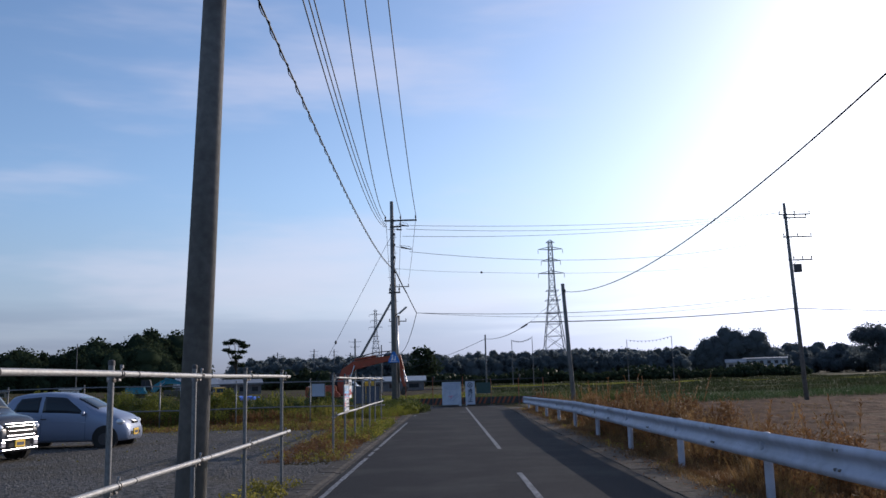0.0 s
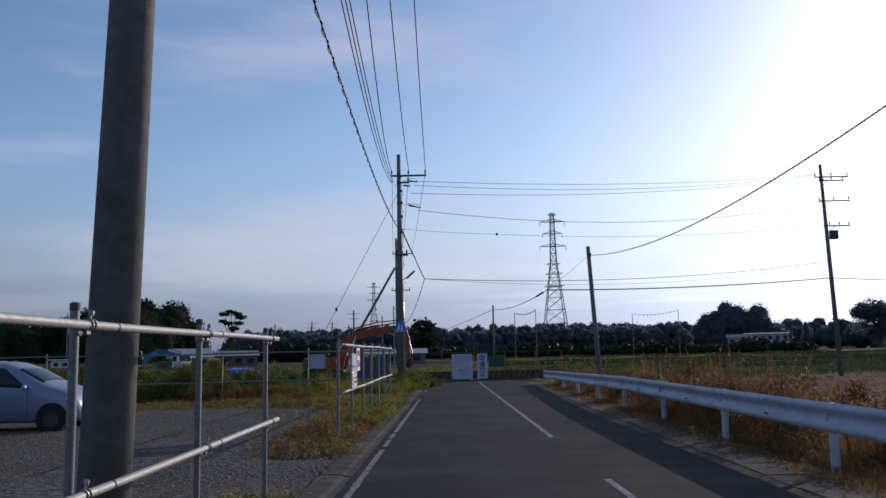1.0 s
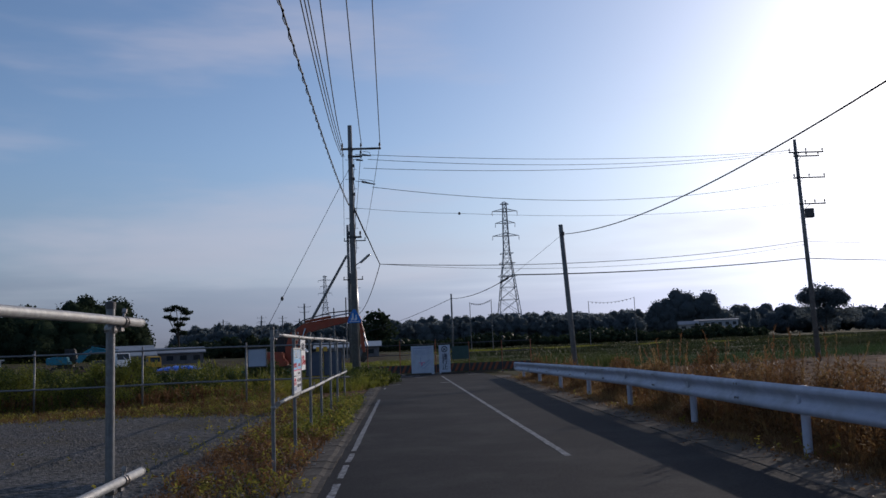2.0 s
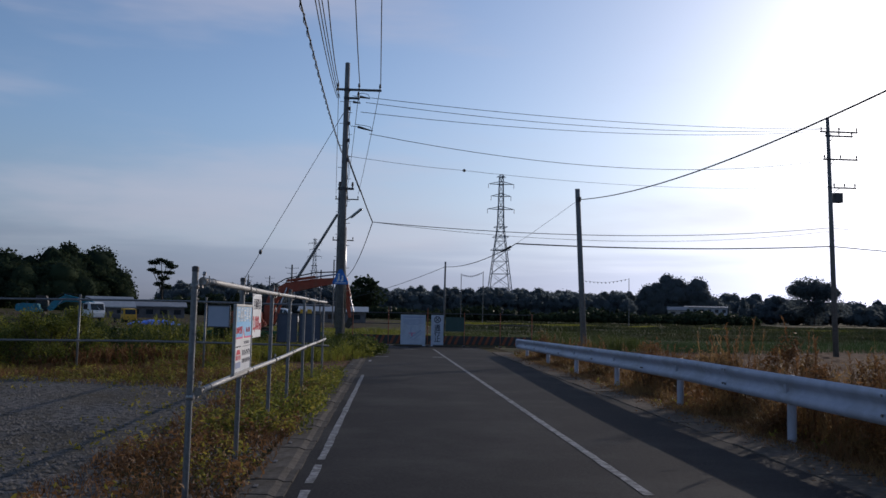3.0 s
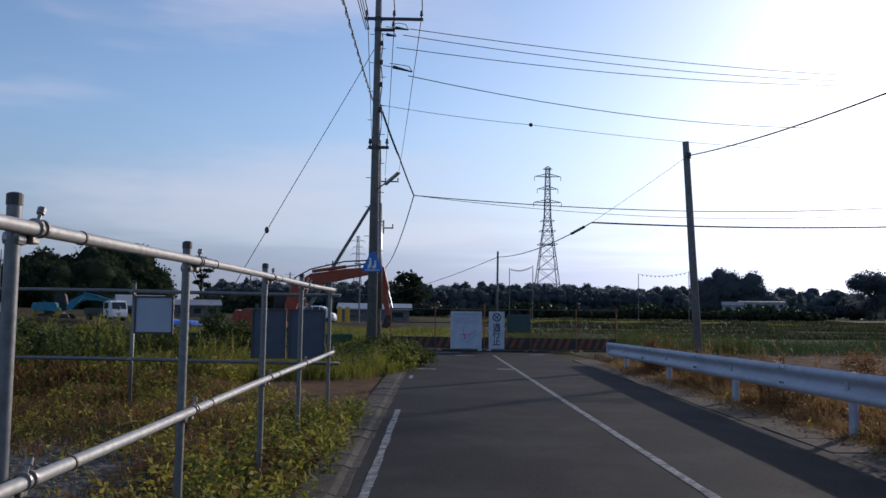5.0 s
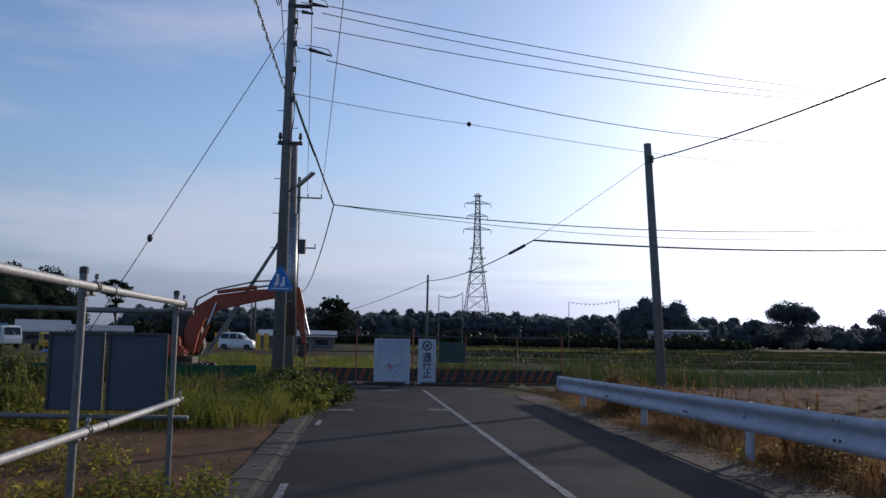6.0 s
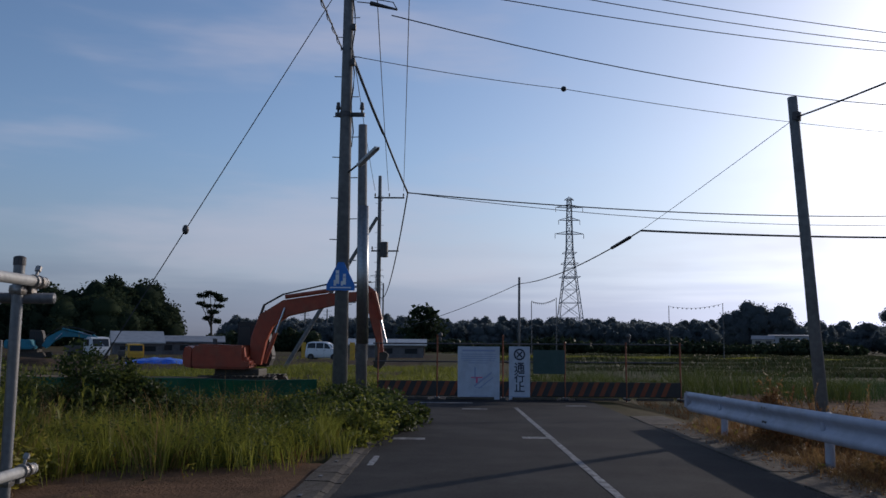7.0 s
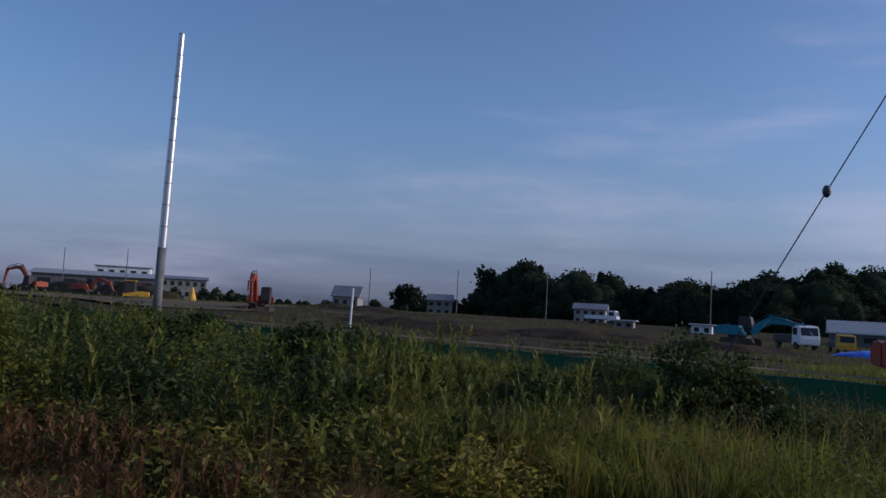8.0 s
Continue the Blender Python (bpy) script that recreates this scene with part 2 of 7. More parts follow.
M["slab"] = mat("sandy_slab", (0.125, 0.104, 0.085), (0.07, 0.058, 0.048), 0.95, 9, bump=0.5, stain=(0.08, 0.065, 0.045), stain_scale=1.1, stain_amount=0.7, vary=0.12, spec=0.08)
M["pole"] = mat("pole_concrete", (0.20, 0.195, 0.185), (0.14, 0.136, 0.13), 0.85, 9, bump=0.25, stain=(0.08, 0.075, 0.068), stain_scale=1.3, stain_amount=0.6)
M["gravel"] = mat("gravel", (0.195, 0.182, 0.172), (0.025, 0.028, 0.026), 0.95, 11, bump=1.0, stain=(0.085, 0.07, 0.045), stain_scale=0.35, stain_amount=0.75, bump_scale=30, bump_dist=0.03, spec=0.04)
M["stone"] = mat("loose_stone", (0.19, 0.176, 0.162), (0.09, 0.083, 0.075), 0.9, 9, bump=0.3, stain=(0.10, 0.09, 0.075), stain_scale=0.8, stain_amount=0.6)
M["soil"] = mat("weedy_soil", (0.085, 0.062, 0.033), (0.045, 0.038, 0.018), 0.95, 3, bump=0.7, stain=(0.04, 0.052, 0.016), stain_scale=0.3, stain_amount=0.8, bump_scale=14, spec=0.04)
M["dirt"] = mat("bare_dirt", (0.17, 0.098, 0.056), (0.09, 0.054, 0.032), 0.95, 2.5, bump=0.7, stain=(0.07, 0.05, 0.03), stain_scale=1.2, bump_scale=25, bump_dist=0.04, spec=0.04)
M["plough"] = mat("ploughed_field", (0.155, 0.088, 0.054), (0.05, 0.028, 0.019), 0.95, 1.1, bump=1.0, stain=(0.06, 0.035, 0.022), stain_scale=0.28, stain_amount=0.8, bump_scale=3, bump_dist=0.15, spec=0.04)
M["paddy"] = leaf_mat("rice_plants", (0.022, 0.042, 0.014), (0.055, 0.08, 0.024), 0.25)
M["paddy_base"] = mat("paddy_ground", (0.030, 0.033, 0.014), (0.045, 0.05, 0.018), 0.95, 0.5, bump=0.6, stain=(0.06, 0.045, 0.022), stain_scale=0.05, bump_scale=5, bump_dist=0.2, spec=0.04)
M["site"] = mat("site_earth", (0.085, 0.058, 0.038), (0.036, 0.026, 0.018), 0.95, 0.6, bump=0.8, stain=(0.05, 0.06, 0.02), stain_scale=0.06, bump_scale=3, bump_dist=0.2, spec=0.04)
M["pale_dirt"] = mat("pale_site_dirt", (0.22, 0.165, 0.115), (0.13, 0.095, 0.065), 0.95, 0.8, bump=0.8, stain=(0.09, 0.07, 0.045), stain_scale=0.12, bump_scale=4, bump_dist=0.15, spec=0.04)
M["galv"] = mat("galvanised_pipe", (0.38, 0.378, 0.37), (0.27, 0.27, 0.265), 0.60, 30, metal=0.35, bump=0.05, stain=(0.30, 0.26, 0.22), stain_scale=6, stain_amount=0.4)
M["galv_post"] = mat("dull_pipe", (0.21, 0.213, 0.215), (0.14, 0.143, 0.145), 0.5, 30, metal=0.5, bump=0.05, stain=(0.20, 0.17, 0.14), stain_scale=5, stain_amount=0.4)
M["mast"] = mat("mast_steel", (0.60, 0.61, 0.62), (0.44, 0.45, 0.46), 0.38, 30, metal=0.75, bump=0.05)
M["sleeve"] = mat("sleeve_steel", (0.30, 0.305, 0.31), (0.22, 0.225, 0.23), 0.36, 12, metal=0.85, bump=0.05)
M["clamp"] = mat("pipe_clamp", (0.35, 0.34, 0.33), (0.18, 0.15, 0.12), 0.45, 40, metal=0.8, bump=0.1)
M["rail"] = mat("guard_rail_paint", (0.47, 0.48, 0.55), (0.38, 0.39, 0.46), 0.55, 6, bump=0.05, stain=(0.26, 0.25, 0.25), stain_scale=1.3, stain_amount=0.55)
M["dark_steel"] = mat("dark_steel", (0.06, 0.06, 0.065), (0.10, 0.09, 0.085), 0.55, 20, metal=0.4, bump=0.05)
M["cable"] = mat("cable_sheath", (0.02, 0.02, 0.022), (0.035, 0.035, 0.037), 0.6, 20, bump=0)
M["insulator"] = mat("insulator", (0.50, 0.50, 0.48), (0.35, 0.35, 0.34), 0.25, 20, bump=0)
M["tower"] = mat("tower_steel", (0.36, 0.37, 0.38), (0.28, 0.29, 0.30), 0.6, 1, metal=0.4, bump=0)
M["sign_white"] = mat("sign_white", (0.80, 0.80, 0.79), (0.74, 0.74, 0.73), 0.4, 4, bump=0, stain=(0.55, 0.52, 0.47), stain_scale=2.5, stain_amount=0.35)
# bluer and dimmer white than sign_white, with greyer patches
M["board_pale"] = mat("bluish_board_white", (0.52, 0.55, 0.62), (0.44, 0.47, 0.54), 0.5, 4, bump=0, stain=(0.36, 0.36, 0.40), stain_scale=2.0, stain_amount=0.5)
M["sign_blue"] = mat("sign_sky_blue", (0.22, 0.48, 0.76), (0.26, 0.53, 0.78), 0.4, 4, bump=0, stain=(0.45, 0.58, 0.7), stain_scale=2.5, stain_amount=0.4)
M["sign_back"] = mat("sign_back_grey", (0.07, 0.085, 0.12), (0.05, 0.06, 0.085), 0.55, 3, bump=0.05, stain=(0.10, 0.11, 0.13), stain_scale=2)
M["board_back"] = mat("board_back_pale", (0.40, 0.44, 0.52), (0.33, 0.37, 0.44), 0.55, 3, bump=0.05)
M["ink"] = mat("ink_black", (0.03, 0.03, 0.05), (0.05, 0.05, 0.07), 0.5, 10, bump=0)
M["ink_red"] = mat("ink_red", (0.58, 0.03, 0.05), (0.50, 0.03, 0.05), 0.5, 10, bump=0)
M["ink_pink"] = mat("ink_pink", (0.72, 0.10, 0.22), (0.65, 0.12, 0.22), 0.5, 10, bump=0)
M["ink_pale"] = mat("ink_pale_blue", (0.26, 0.32, 0.48), (0.32, 0.34, 0.46), 0.5, 10, bump=0)
M["traffic_blue"] = mat("traffic_blue", (0.03, 0.19, 0.58), (0.03, 0.16, 0.50), 0.4, 6, bump=0)
M["orange"] = mat("machine_orange", (0.36, 0.06, 0.024), (0.27, 0.045, 0.02), 0.45, 5, bump=0.03, stain=(0.22, 0.08, 0.04), stain_scale=2, stain_amount=0.6)
M["teal"] = mat("machine_teal", (0.02, 0.22, 0.30), (0.02, 0.17, 0.24), 0.45, 5, bump=0.03, stain=(0.05, 0.12, 0.14), stain_scale=2)
M["yellow"] = mat("machine_yellow", (0.75, 0.42, 0.03), (0.62, 0.34, 0.03), 0.45, 5, bump=0.03, stain=(0.3, 0.2, 0.07), stain_scale=2)
M["track"] = mat("track_steel", (0.05, 0.045, 0.04), (0.08, 0.065, 0.05), 0.75, 12, metal=0.3, bump=0.3)
M["car_silver"] = mat("car_silver_blue", (0.25, 0.285, 0.38), (0.23, 0.265, 0.355), 0.34, 60, metal=0.2, bump=0)
M["car_black"] = mat("car_black", (0.02, 0.02, 0.025), (0.03, 0.03, 0.035), 0.2, 20, bump=0, spec=0.6)
M["car_white"] = mat("car_white", (0.78, 0.78, 0.77), (0.7, 0.7, 0.69), 0.3, 8, bump=0)
M["chrome"] = mat("chrome", (0.5, 0.5, 0.53), (0.4, 0.4, 0.43), 0.3, 8, metal=1.0, bump=0)
M["tyre"] = mat("tyre_rubber", (0.018, 0.018, 0.018), (0.03, 0.028, 0.026), 0.85, 30, bump=0.2)
M["plate_yellow"] = mat("plate_yellow", (0.80, 0.50, 0.03), (0.75, 0.46, 0.03), 0.45, 8, bump=0)
M["lamp_clear"] = mat("headlamp", (0.75, 0.77, 0.80), (0.6, 0.62, 0.66), 0.12, 9, metal=0.3, bump=0)
M["net"] = mat("green_net", (0.020, 0.12, 0.065), (0.014, 0.09, 0.05), 0.7, 4, bump=0.3, stain=(0.03, 0.09, 0.05), stain_scale=1)
M["dull_green"] = mat("dull_green_board", (0.045, 0.085, 0.075), (0.035, 0.068, 0.06), 0.7, 4, bump=0.1, stain=(0.07, 0.09, 0.085), stain_scale=1.5)
M["tarp"] = mat("blue_tarp", (0.02, 0.13, 0.62), (0.02, 0.10, 0.50), 0.35, 3, bump=0.6, bump_scale=4, bump_dist=0.1)
M["roof"] = mat("grey_roof", (0.20, 0.21, 0.23), (0.14, 0.15, 0.17), 0.6, 2, bump=0.1, stain=(0.3, 0.3, 0.3), stain_scale=0.3)
M["roof_pale"] = mat("pale_sheet_roof", (0.40, 0.40, 0.39), (0.32, 0.32, 0.32), 0.45, 2, metal=0.2, bump=0.1)
M["wall"] = mat("house_wall", (0.34, 0.31, 0.27), (0.29, 0.265, 0.235), 0.8, 2, bump=0.1, stain=(0.24, 0.22, 0.20), stain_scale=0.5, vary=0.2)
M["wall_grey"] = mat("grey_wall", (0.34, 0.35, 0.37), (0.28, 0.29, 0.31), 0.8, 2, bump=0.1, stain=(0.24, 0.24, 0.25), stain_scale=0.5)
M["wall_dark"] = mat("shed_wall", (0.16, 0.15, 0.15), (0.11, 0.10, 0.10), 0.8, 2, bump=0.1)
M["bark"] = mat("bark", (0.085, 0.06, 0.04), (0.05, 0.038, 0.027), 0.9, 8, bump=0.6)
M["hazard_black"] = mat("hazard_black", (0.035, 0.03, 0.03), (0.05, 0.045, 0.04), 0.7, 8, bump=0.1)
M["hazard"] = mat("hazard_orange", (0.27, 0.075, 0.03), (0.19, 0.055, 0.025), 0.7, 8, bump=0.1, stain=(0.15, 0.07, 0.04), stain_scale=3)
M["leaf_weed"] = leaf_mat("weed_leaf", (0.034, 0.055, 0.012), (0.26, 0.26, 0.045), 0.48, patch=1.2)
M["leaf_yellow"] = leaf_mat("yellowing_weed_leaf", (0.042, 0.052, 0.012), (0.40, 0.335, 0.06), 0.5, patch=1.5)
M["leaf_bush"] = leaf_mat("bush_leaf", (0.026, 0.045, 0.012), (0.095, 0.112, 0.026), 0.4, patch=1.0)
M["leaf_dark"] = leaf_mat("thicket_leaf", (0.018, 0.034, 0.010), (0.07, 0.09, 0.02), 0.35, patch=1.6)
M["grass"] = leaf_mat("tall_grass", (0.07, 0.092, 0.016), (0.27, 0.262, 0.042), 0.5, patch=0.6)
# lighter copy of the tall grass, with sunlit brightness put into its colour
M["grass_sunlit"] = leaf_mat("sunlit_grass_tone", (0.09, 0.115, 0.018), (0.32, 0.31, 0.05), 0.5, patch=1.0)
# grass of the banks; inside tree crowns its dark green stands for shade
M["bank_dark"] = leaf_mat("bank_grass_core_shade", (0.024, 0.034, 0.013), (0.07, 0.075, 0.028), 0.3, patch=0.2)
M["crop"] = leaf_mat("crop_leaf", (0.022, 0.048, 0.018), (0.06, 0.095, 0.03), 0.35, patch=0.15)
M["stalk"] = leaf_mat("stalk_leaf", (0.036, 0.058, 0.014), (0.25, 0.24, 0.042), 0.45, patch=2.2)
M["grass_dry"] = leaf_mat("dry_grass", (0.085, 0.052, 0.025), (0.34, 0.21, 0.085), 0.45, patch=0.8)
M["grass_red"] = leaf_mat("withered_weed", (0.075, 0.040, 0.019), (0.27, 0.14, 0.058), 0.4, patch=1.0)
M["leaf_far"] = leaf_mat("far_leaf", (0.020, 0.032, 0.020), (0.045, 0.062, 0.032), 0.35, 0.9, 0.06, 0.05)
# pale blue-grey of distance haze, put into the far foliage's colour
M["leaf_hazed"] = leaf_mat("far_leaf_hazed", (0.125, 0.15, 0.16), (0.165, 0.19, 0.195), 0.62, 0.9, 0.03, 0.05)


def glass_mat(name, tint, rough=0.05):
    m = bpy.data.materials.new(name)
    m.use_nodes = True
    b = m.node_tree.nodes["Principled BSDF"]
    b.inputs["Base Color"].default_value = (*tint, 1)
    b.inputs["Roughness"].default_value = rough
    b.inputs["Specular IOR Level"].default_value = 0.25
    return m


M["window"] = glass_mat("window_glass", (0.025, 0.03, 0.035))

# ---------- large structure ----------
def centre_x(y):
    return 1.86 - 0.0092 * y


def edge_x(y):
    return -1.40 + 0.0072 * (y - 21)


def rail_x(y):
    return 4.42 + 0.0004 * max(0.0, 34 - y) ** 2


def rail_up(y):
    return min(0.215, max(0.0, 0.0118 * (46 - y)))


def ground_z(x, y):
    z = -0.03
    if x > rail_x(min(y, 46)) - 0.05:
        d = x - rail_x(min(y, 46)) + 0.05
        z -= 0.55 * min(1, d / 2.2)
    if x < -45:
        z += 1.1 * min(1, (-x - 45) / 40)
    return z + 0.02 * noise.noise((x * 0.3, y * 0.3, 0))


def sheet(name, xs, ys, height, material, keep=None):
    bm = B()
    grid = [[bm.verts.new((x, y, height(x, y))) for x in xs] for y in ys]
    for j in range(len(ys) - 1):
        for i in range(len(xs) - 1):
            if keep is None or keep((xs[i] + xs[i + 1]) / 2, (ys[j] + ys[j + 1]) / 2):
                bm.faces.new((grid[j][i], grid[j][i + 1], grid[j + 1][i + 1], grid[j + 1][i]))
    loose = [v for v in bm.verts if not v.link_faces]
    bmesh.ops.delete(bm, geom=loose, context="VERTS")
    return link_mesh(name, bm, material, smooth=True)


def steps(a, b, s):
    return [a + (b - a) * i / max(1, round((b - a) / s)) for i in range(max(1, round((b - a) / s)) + 1)]


gx = [-3000, -1200, -500, -260, -160] + steps(-120, -40, 10) + steps(-36, 3, 3) + steps(3.6, 9, 0.6) + steps(12, 40, 4) + [60, 120, 260, 500, 1200, 3000]
gy = [-300, -100, -40, -20] + steps(-10, 60, 2.5) + steps(65, 120, 5) + [150, 200, 260, 350, 500, 900, 1600, 3500]
ground = tagged(sheet("ground", gx, gy, ground_z, M["soil"]), "weedy brown and green earth reaching the horizon", "ground", kind="structure")

road_ob = tagged(sheet("road", [edge_x(0) - 0.05, 0, 1.2, 2.4, 3.62], steps(-12, 56, 2), lambda x, y: 0.0, M["asphalt"]), "worn dark grey asphalt country road", "road", kind="structure")


gravel_lot = tagged(sheet("gravel_lot", steps(-26, -1.78, 0.2), steps(-6, 29.2, 0.4) + steps(29.3, 32.6, 0.1), lambda x, y: 0.0 + 0.10 * min(1, max(0, (-x - 2.5) / 4)) + 0.03 * noise.noise((x * 0.5, y * 0.5, 5)),
                          M["gravel"], lambda x, y: y < 31.0 + 1.3 * noise.noise((x * 0.6, 1.7, 0)) and not (x > -3.0 + 0.5 * noise.noise((y * 0.7, 9, 0)) and y > 18.5)),
                    "grey gravel parking lot with scattered stones", "parking lot", kind="structure")
dirt_ob = tagged(sheet("dirt_patch", steps(-5.4, -1.5, 0.3), steps(33.6, 41.2, 0.3), lambda x, y: 0.0 + 0.03 * noise.noise((x * 0.9, y * 0.9, 2)),
                       M["dirt"], lambda x, y: y < 40.4 + 1.0 * x * 0.25 + 0.6 * noise.noise((x * 0.9, 4, 0)) + 0.4),
                 "bare reddish brown dirt beside the road", "dirt", kind="structure")
field_ob = tagged(sheet("ploughed_field", steps(8.5, 40, 0.5) + steps(42, 96, 3), steps(-6, 4, 2) + steps(4.5, 76, 0.5) + steps(78, 104, 2), lambda x, y: -0.54 + 0.09 * noise.noise((x * 1.1, y * 1.6, 1)) + 0.05 * noise.noise((x * 3.1, y * 3.7, 4)) + 0.06 * math.sin(3.0 * (y + 0.35 * x) + 1.5 * noise.noise((x * 0.4, y * 0.4, 6))) + 0.06 * noise.noise((x * 0.15, y * 0.6, 3)), M["plough"],
                        lambda x, y: y < 62 + 0.46 * x + 2 * noise.noise((x * 0.2, 2, 0))), "brown ploughed field", "field", kind="structure")
for v in field_ob.data.vertices:        # uneven near border of the ploughed earth
    if v.co.x < 8.6:
        v.co.x += 0.35 * noise.noise((v.co.y * 0.35, 8, 0)) + 0.12 * noise.noise((v.co.y * 1.7, 3, 0))
paddy_ob = tagged(sheet("paddy_field", steps(6, 260, 6), steps(66, 150, 4), lambda x, y: -0.42 + 0.1 * noise.noise((x * 0.2, y * 0.2, 1)), M["paddy_base"],
                        lambda x, y: y > 66 + 0.46 * min(x, 80) and (y % 26) < 20), "green paddy field in strips", "field", kind="structure")
site_ob = tagged(sheet("site_earth", steps(-120, -2.6, 4), steps(50, 150, 4), lambda x, y: ground_z(x, y) + 0.06 + 0.3 * max(0, noise.noise((x * 0.06, y * 0.09, 1))), M["site"],
                       lambda x, y: noise.noise((x * 0.03, y * 0.05, 8)) > -0.25 or y > 75), "dark bare earth of a building site", "earth", kind="structure")


tagged(sheet("pale_dirt", steps(-150, -66, 3), steps(54, 92, 2), lambda x, y: ground_z(x, y) + 0.14 + 0.15 * max(0, noise.noise((x * 0.1, y * 0.14, 2))), M["pale_dirt"],
             lambda x, y: noise.noise((x * 0.05, y * 0.09, 3)) > -0.22 and y < 86 + 4 * noise.noise((x * 0.1, 1, 0))), "pale sandy bare ground of the building site", "earth", kind="structure")
tagged(sheet("site_lane", steps(-44, -8, 1.5), steps(56.6, 57.8, 0.4), lambda x, y: ground_z(x, y) + 0.42, M["pale_dirt"]), "pale earth lane across the building site", "lane", kind="structure")


def strip(name, f0, f1, y0, y1, z, material, parent=None, step=0.2, label="", worn=0.013):
    bm = B()
    prev = None
    for y in steps(y0, y1, step):
        cur = [bm.verts.new((f0(y) + worn * noise.noise((y * 2.7, 0, f0(0))), y, z)), bm.verts.new((f1(y) + worn * noise.noise((y * 3.1, 5, f1(0))), y, z))]
        if prev:
            bm.faces.new((prev[0], prev[1], cur[1], cur[0]))
        prev = cur
    return link_mesh(name, bm, material, parent, label)


for y0, y1 in ((-8, -3.9), (1.1, 6.0), (11.0, 15.95), (21.0, 50.3)):
    tagged(strip("centre_line", lambda y: centre_x(y) - 0.047, lambda y: centre_x(y) + 0.047, y0, y1, 0.005, M["paint"]), "worn white centre line on the asphalt", "road marking", kind="structure")
for y0, y1 in ((-8, 12), (12.3, 19.6), (20.0, 21.1), (21.4, 22.3), (22.6, 34.5), (40.2, 41.1), (47.0, 51.5)):
    tagged(strip("edge_line", lambda y: edge_x(y) + 0.10, lambda y: edge_x(y) + 0.18, y0, y1, 0.005, M["paint"]), "worn white edge line on the asphalt", "road marking", kind="structure")
for x0, x1, y in ((-1.05, -0.55, 43.1), (1.0, 1.4, 43.4), (0.1, 0.7, 49.6), (2.7, 3.2, 50.9), (-1.0, 0.4, 51.7)):
    tagged(strip("stop_mark", lambda v: x0, lambda v: x1, y, y + 0.28, 0.005, M["paint"]), "faded white mark across the asphalt", "road marking", kind="structure")

# ---------- guard rail ----------
def guard_rail():
    root = thing("guard_rail", "white painted steel guard rail with posts along the road", "guard rail")
    prof = [(0.0, 0.27), (0.035, 0.30), (0.042, 0.335), (0.03, 0.37), (-0.03, 0.415), (-0.035, 0.45), (-0.03, 0.485), (0.03, 0.53), (0.042, 0.565), (0.035, 0.60), (0.0, 0.63)]
    joints = [46.0 - 4.0 * i for i in range(13)]
    for k, (ya, yb) in enumerate(zip(joints, joints[1:])):
        bm = B()
        prev = None
        for y in steps(yb - 0.12, ya, 0.6):
            lap = 0.006 if y < yb else 0.0
            up = rail_up(y)
            cur = [(bm.verts.new((rail_x(y) - u - 0.06 - lap, y, w + up)), bm.verts.new((rail_x(y) - u - 0.052 - lap, y, w + up))) for u, w in prof]
            if prev:
                for a, b, c, d in zip(prev, prev[1:], cur[1:], cur):
                    bm.faces.new((a[0], b[0], c[0], d[0]))
                    bm.faces.new((d[1], c[1], b[1], a[1]))
            prev = cur
        beam = part("beam", bm, M["rail"], root, smooth=True)
        for w in (0.37, 0.57):
            for dy in (-0.05, 0.05):
                bm = B()
                tube(bm, (rail_x(yb) - 0.085, yb + dy, w + rail_up(yb)), (rail_x(yb) - 0.115, yb + dy, w + rail_up(yb)), 0.016, seg=8)
                part("bolt", bm, M["clamp"], beam)
    for y in [44.2 - 4.0 * i for i in range(12)]:
        bm = B()
        tube(bm, (rail_x(y) + 0.03, y, -0.4), (rail_x(y) + 0.03, y, 0.60 + rail_up(y)), 0.057, seg=14)
        post = part("post", bm, M["rail"], root, smooth=False)
        bm = B()
        ball(bm, (rail_x(y) + 0.03, y, 0.60 + rail_up(y)), 0.058, 1, 1, 0.45)
        part("cap", bm, M["rail"], post, smooth=True)
        bm = B()
        box(bm, (rail_x(y) - 0.025, y, 0.47 + rail_up(y)), (0.07, 0.07, 0.20), bevel=0.006)
        part("bracket", bm, M["rail"], post)
    # rounded end
    bm = B()
    prism(bm, [(rail_x(46) - 0.1, 0.31), (rail_x(46) - 0.02, 0.31), (rail_x(46) - 0.02, 0.63), (rail_x(46) - 0.1, 0.63)], 46.0, 46.22, bevel=0.03)
    part("end_terminal", bm, M["rail"], root)
    return root


guard_rail()

# ---------- scaffold pipe fences ----------
PR = 0.0243


def clamp_set(p, parent):
    """A swivel clamp where a rail crosses a post; p is the crossing, the rail on the +x side."""
    x, y, z = p
    bm = B()
    for dy in (-0.022, 0.022):
        tube(bm, (x + 0.05, y + 0.055 + dy - 0.006, z), (x + 0.05, y + 0.055 + dy + 0.006, z), PR + 0.008, seg=14)
    box(bm, (x + 0.028, y + 0.055, z - 0.035), (0.04, 0.05, 0.04), bevel=0.006)
    box(bm, (x, y, z - 0.04), (0.066, 0.066, 0.05), bevel=0.02)
    tube(bm, (x + 0.05, y + 0.055, z + PR), (x + 0.05, y + 0.075, z + PR + 0.045), 0.007, seg=6)
    tube(bm, (x + 0.05, y + 0.068, z + PR + 0.025), (x + 0.05, y + 0.078, z + PR + 0.047), 0.014, seg=6)
    part("clamp", bm, M["clamp"], parent)


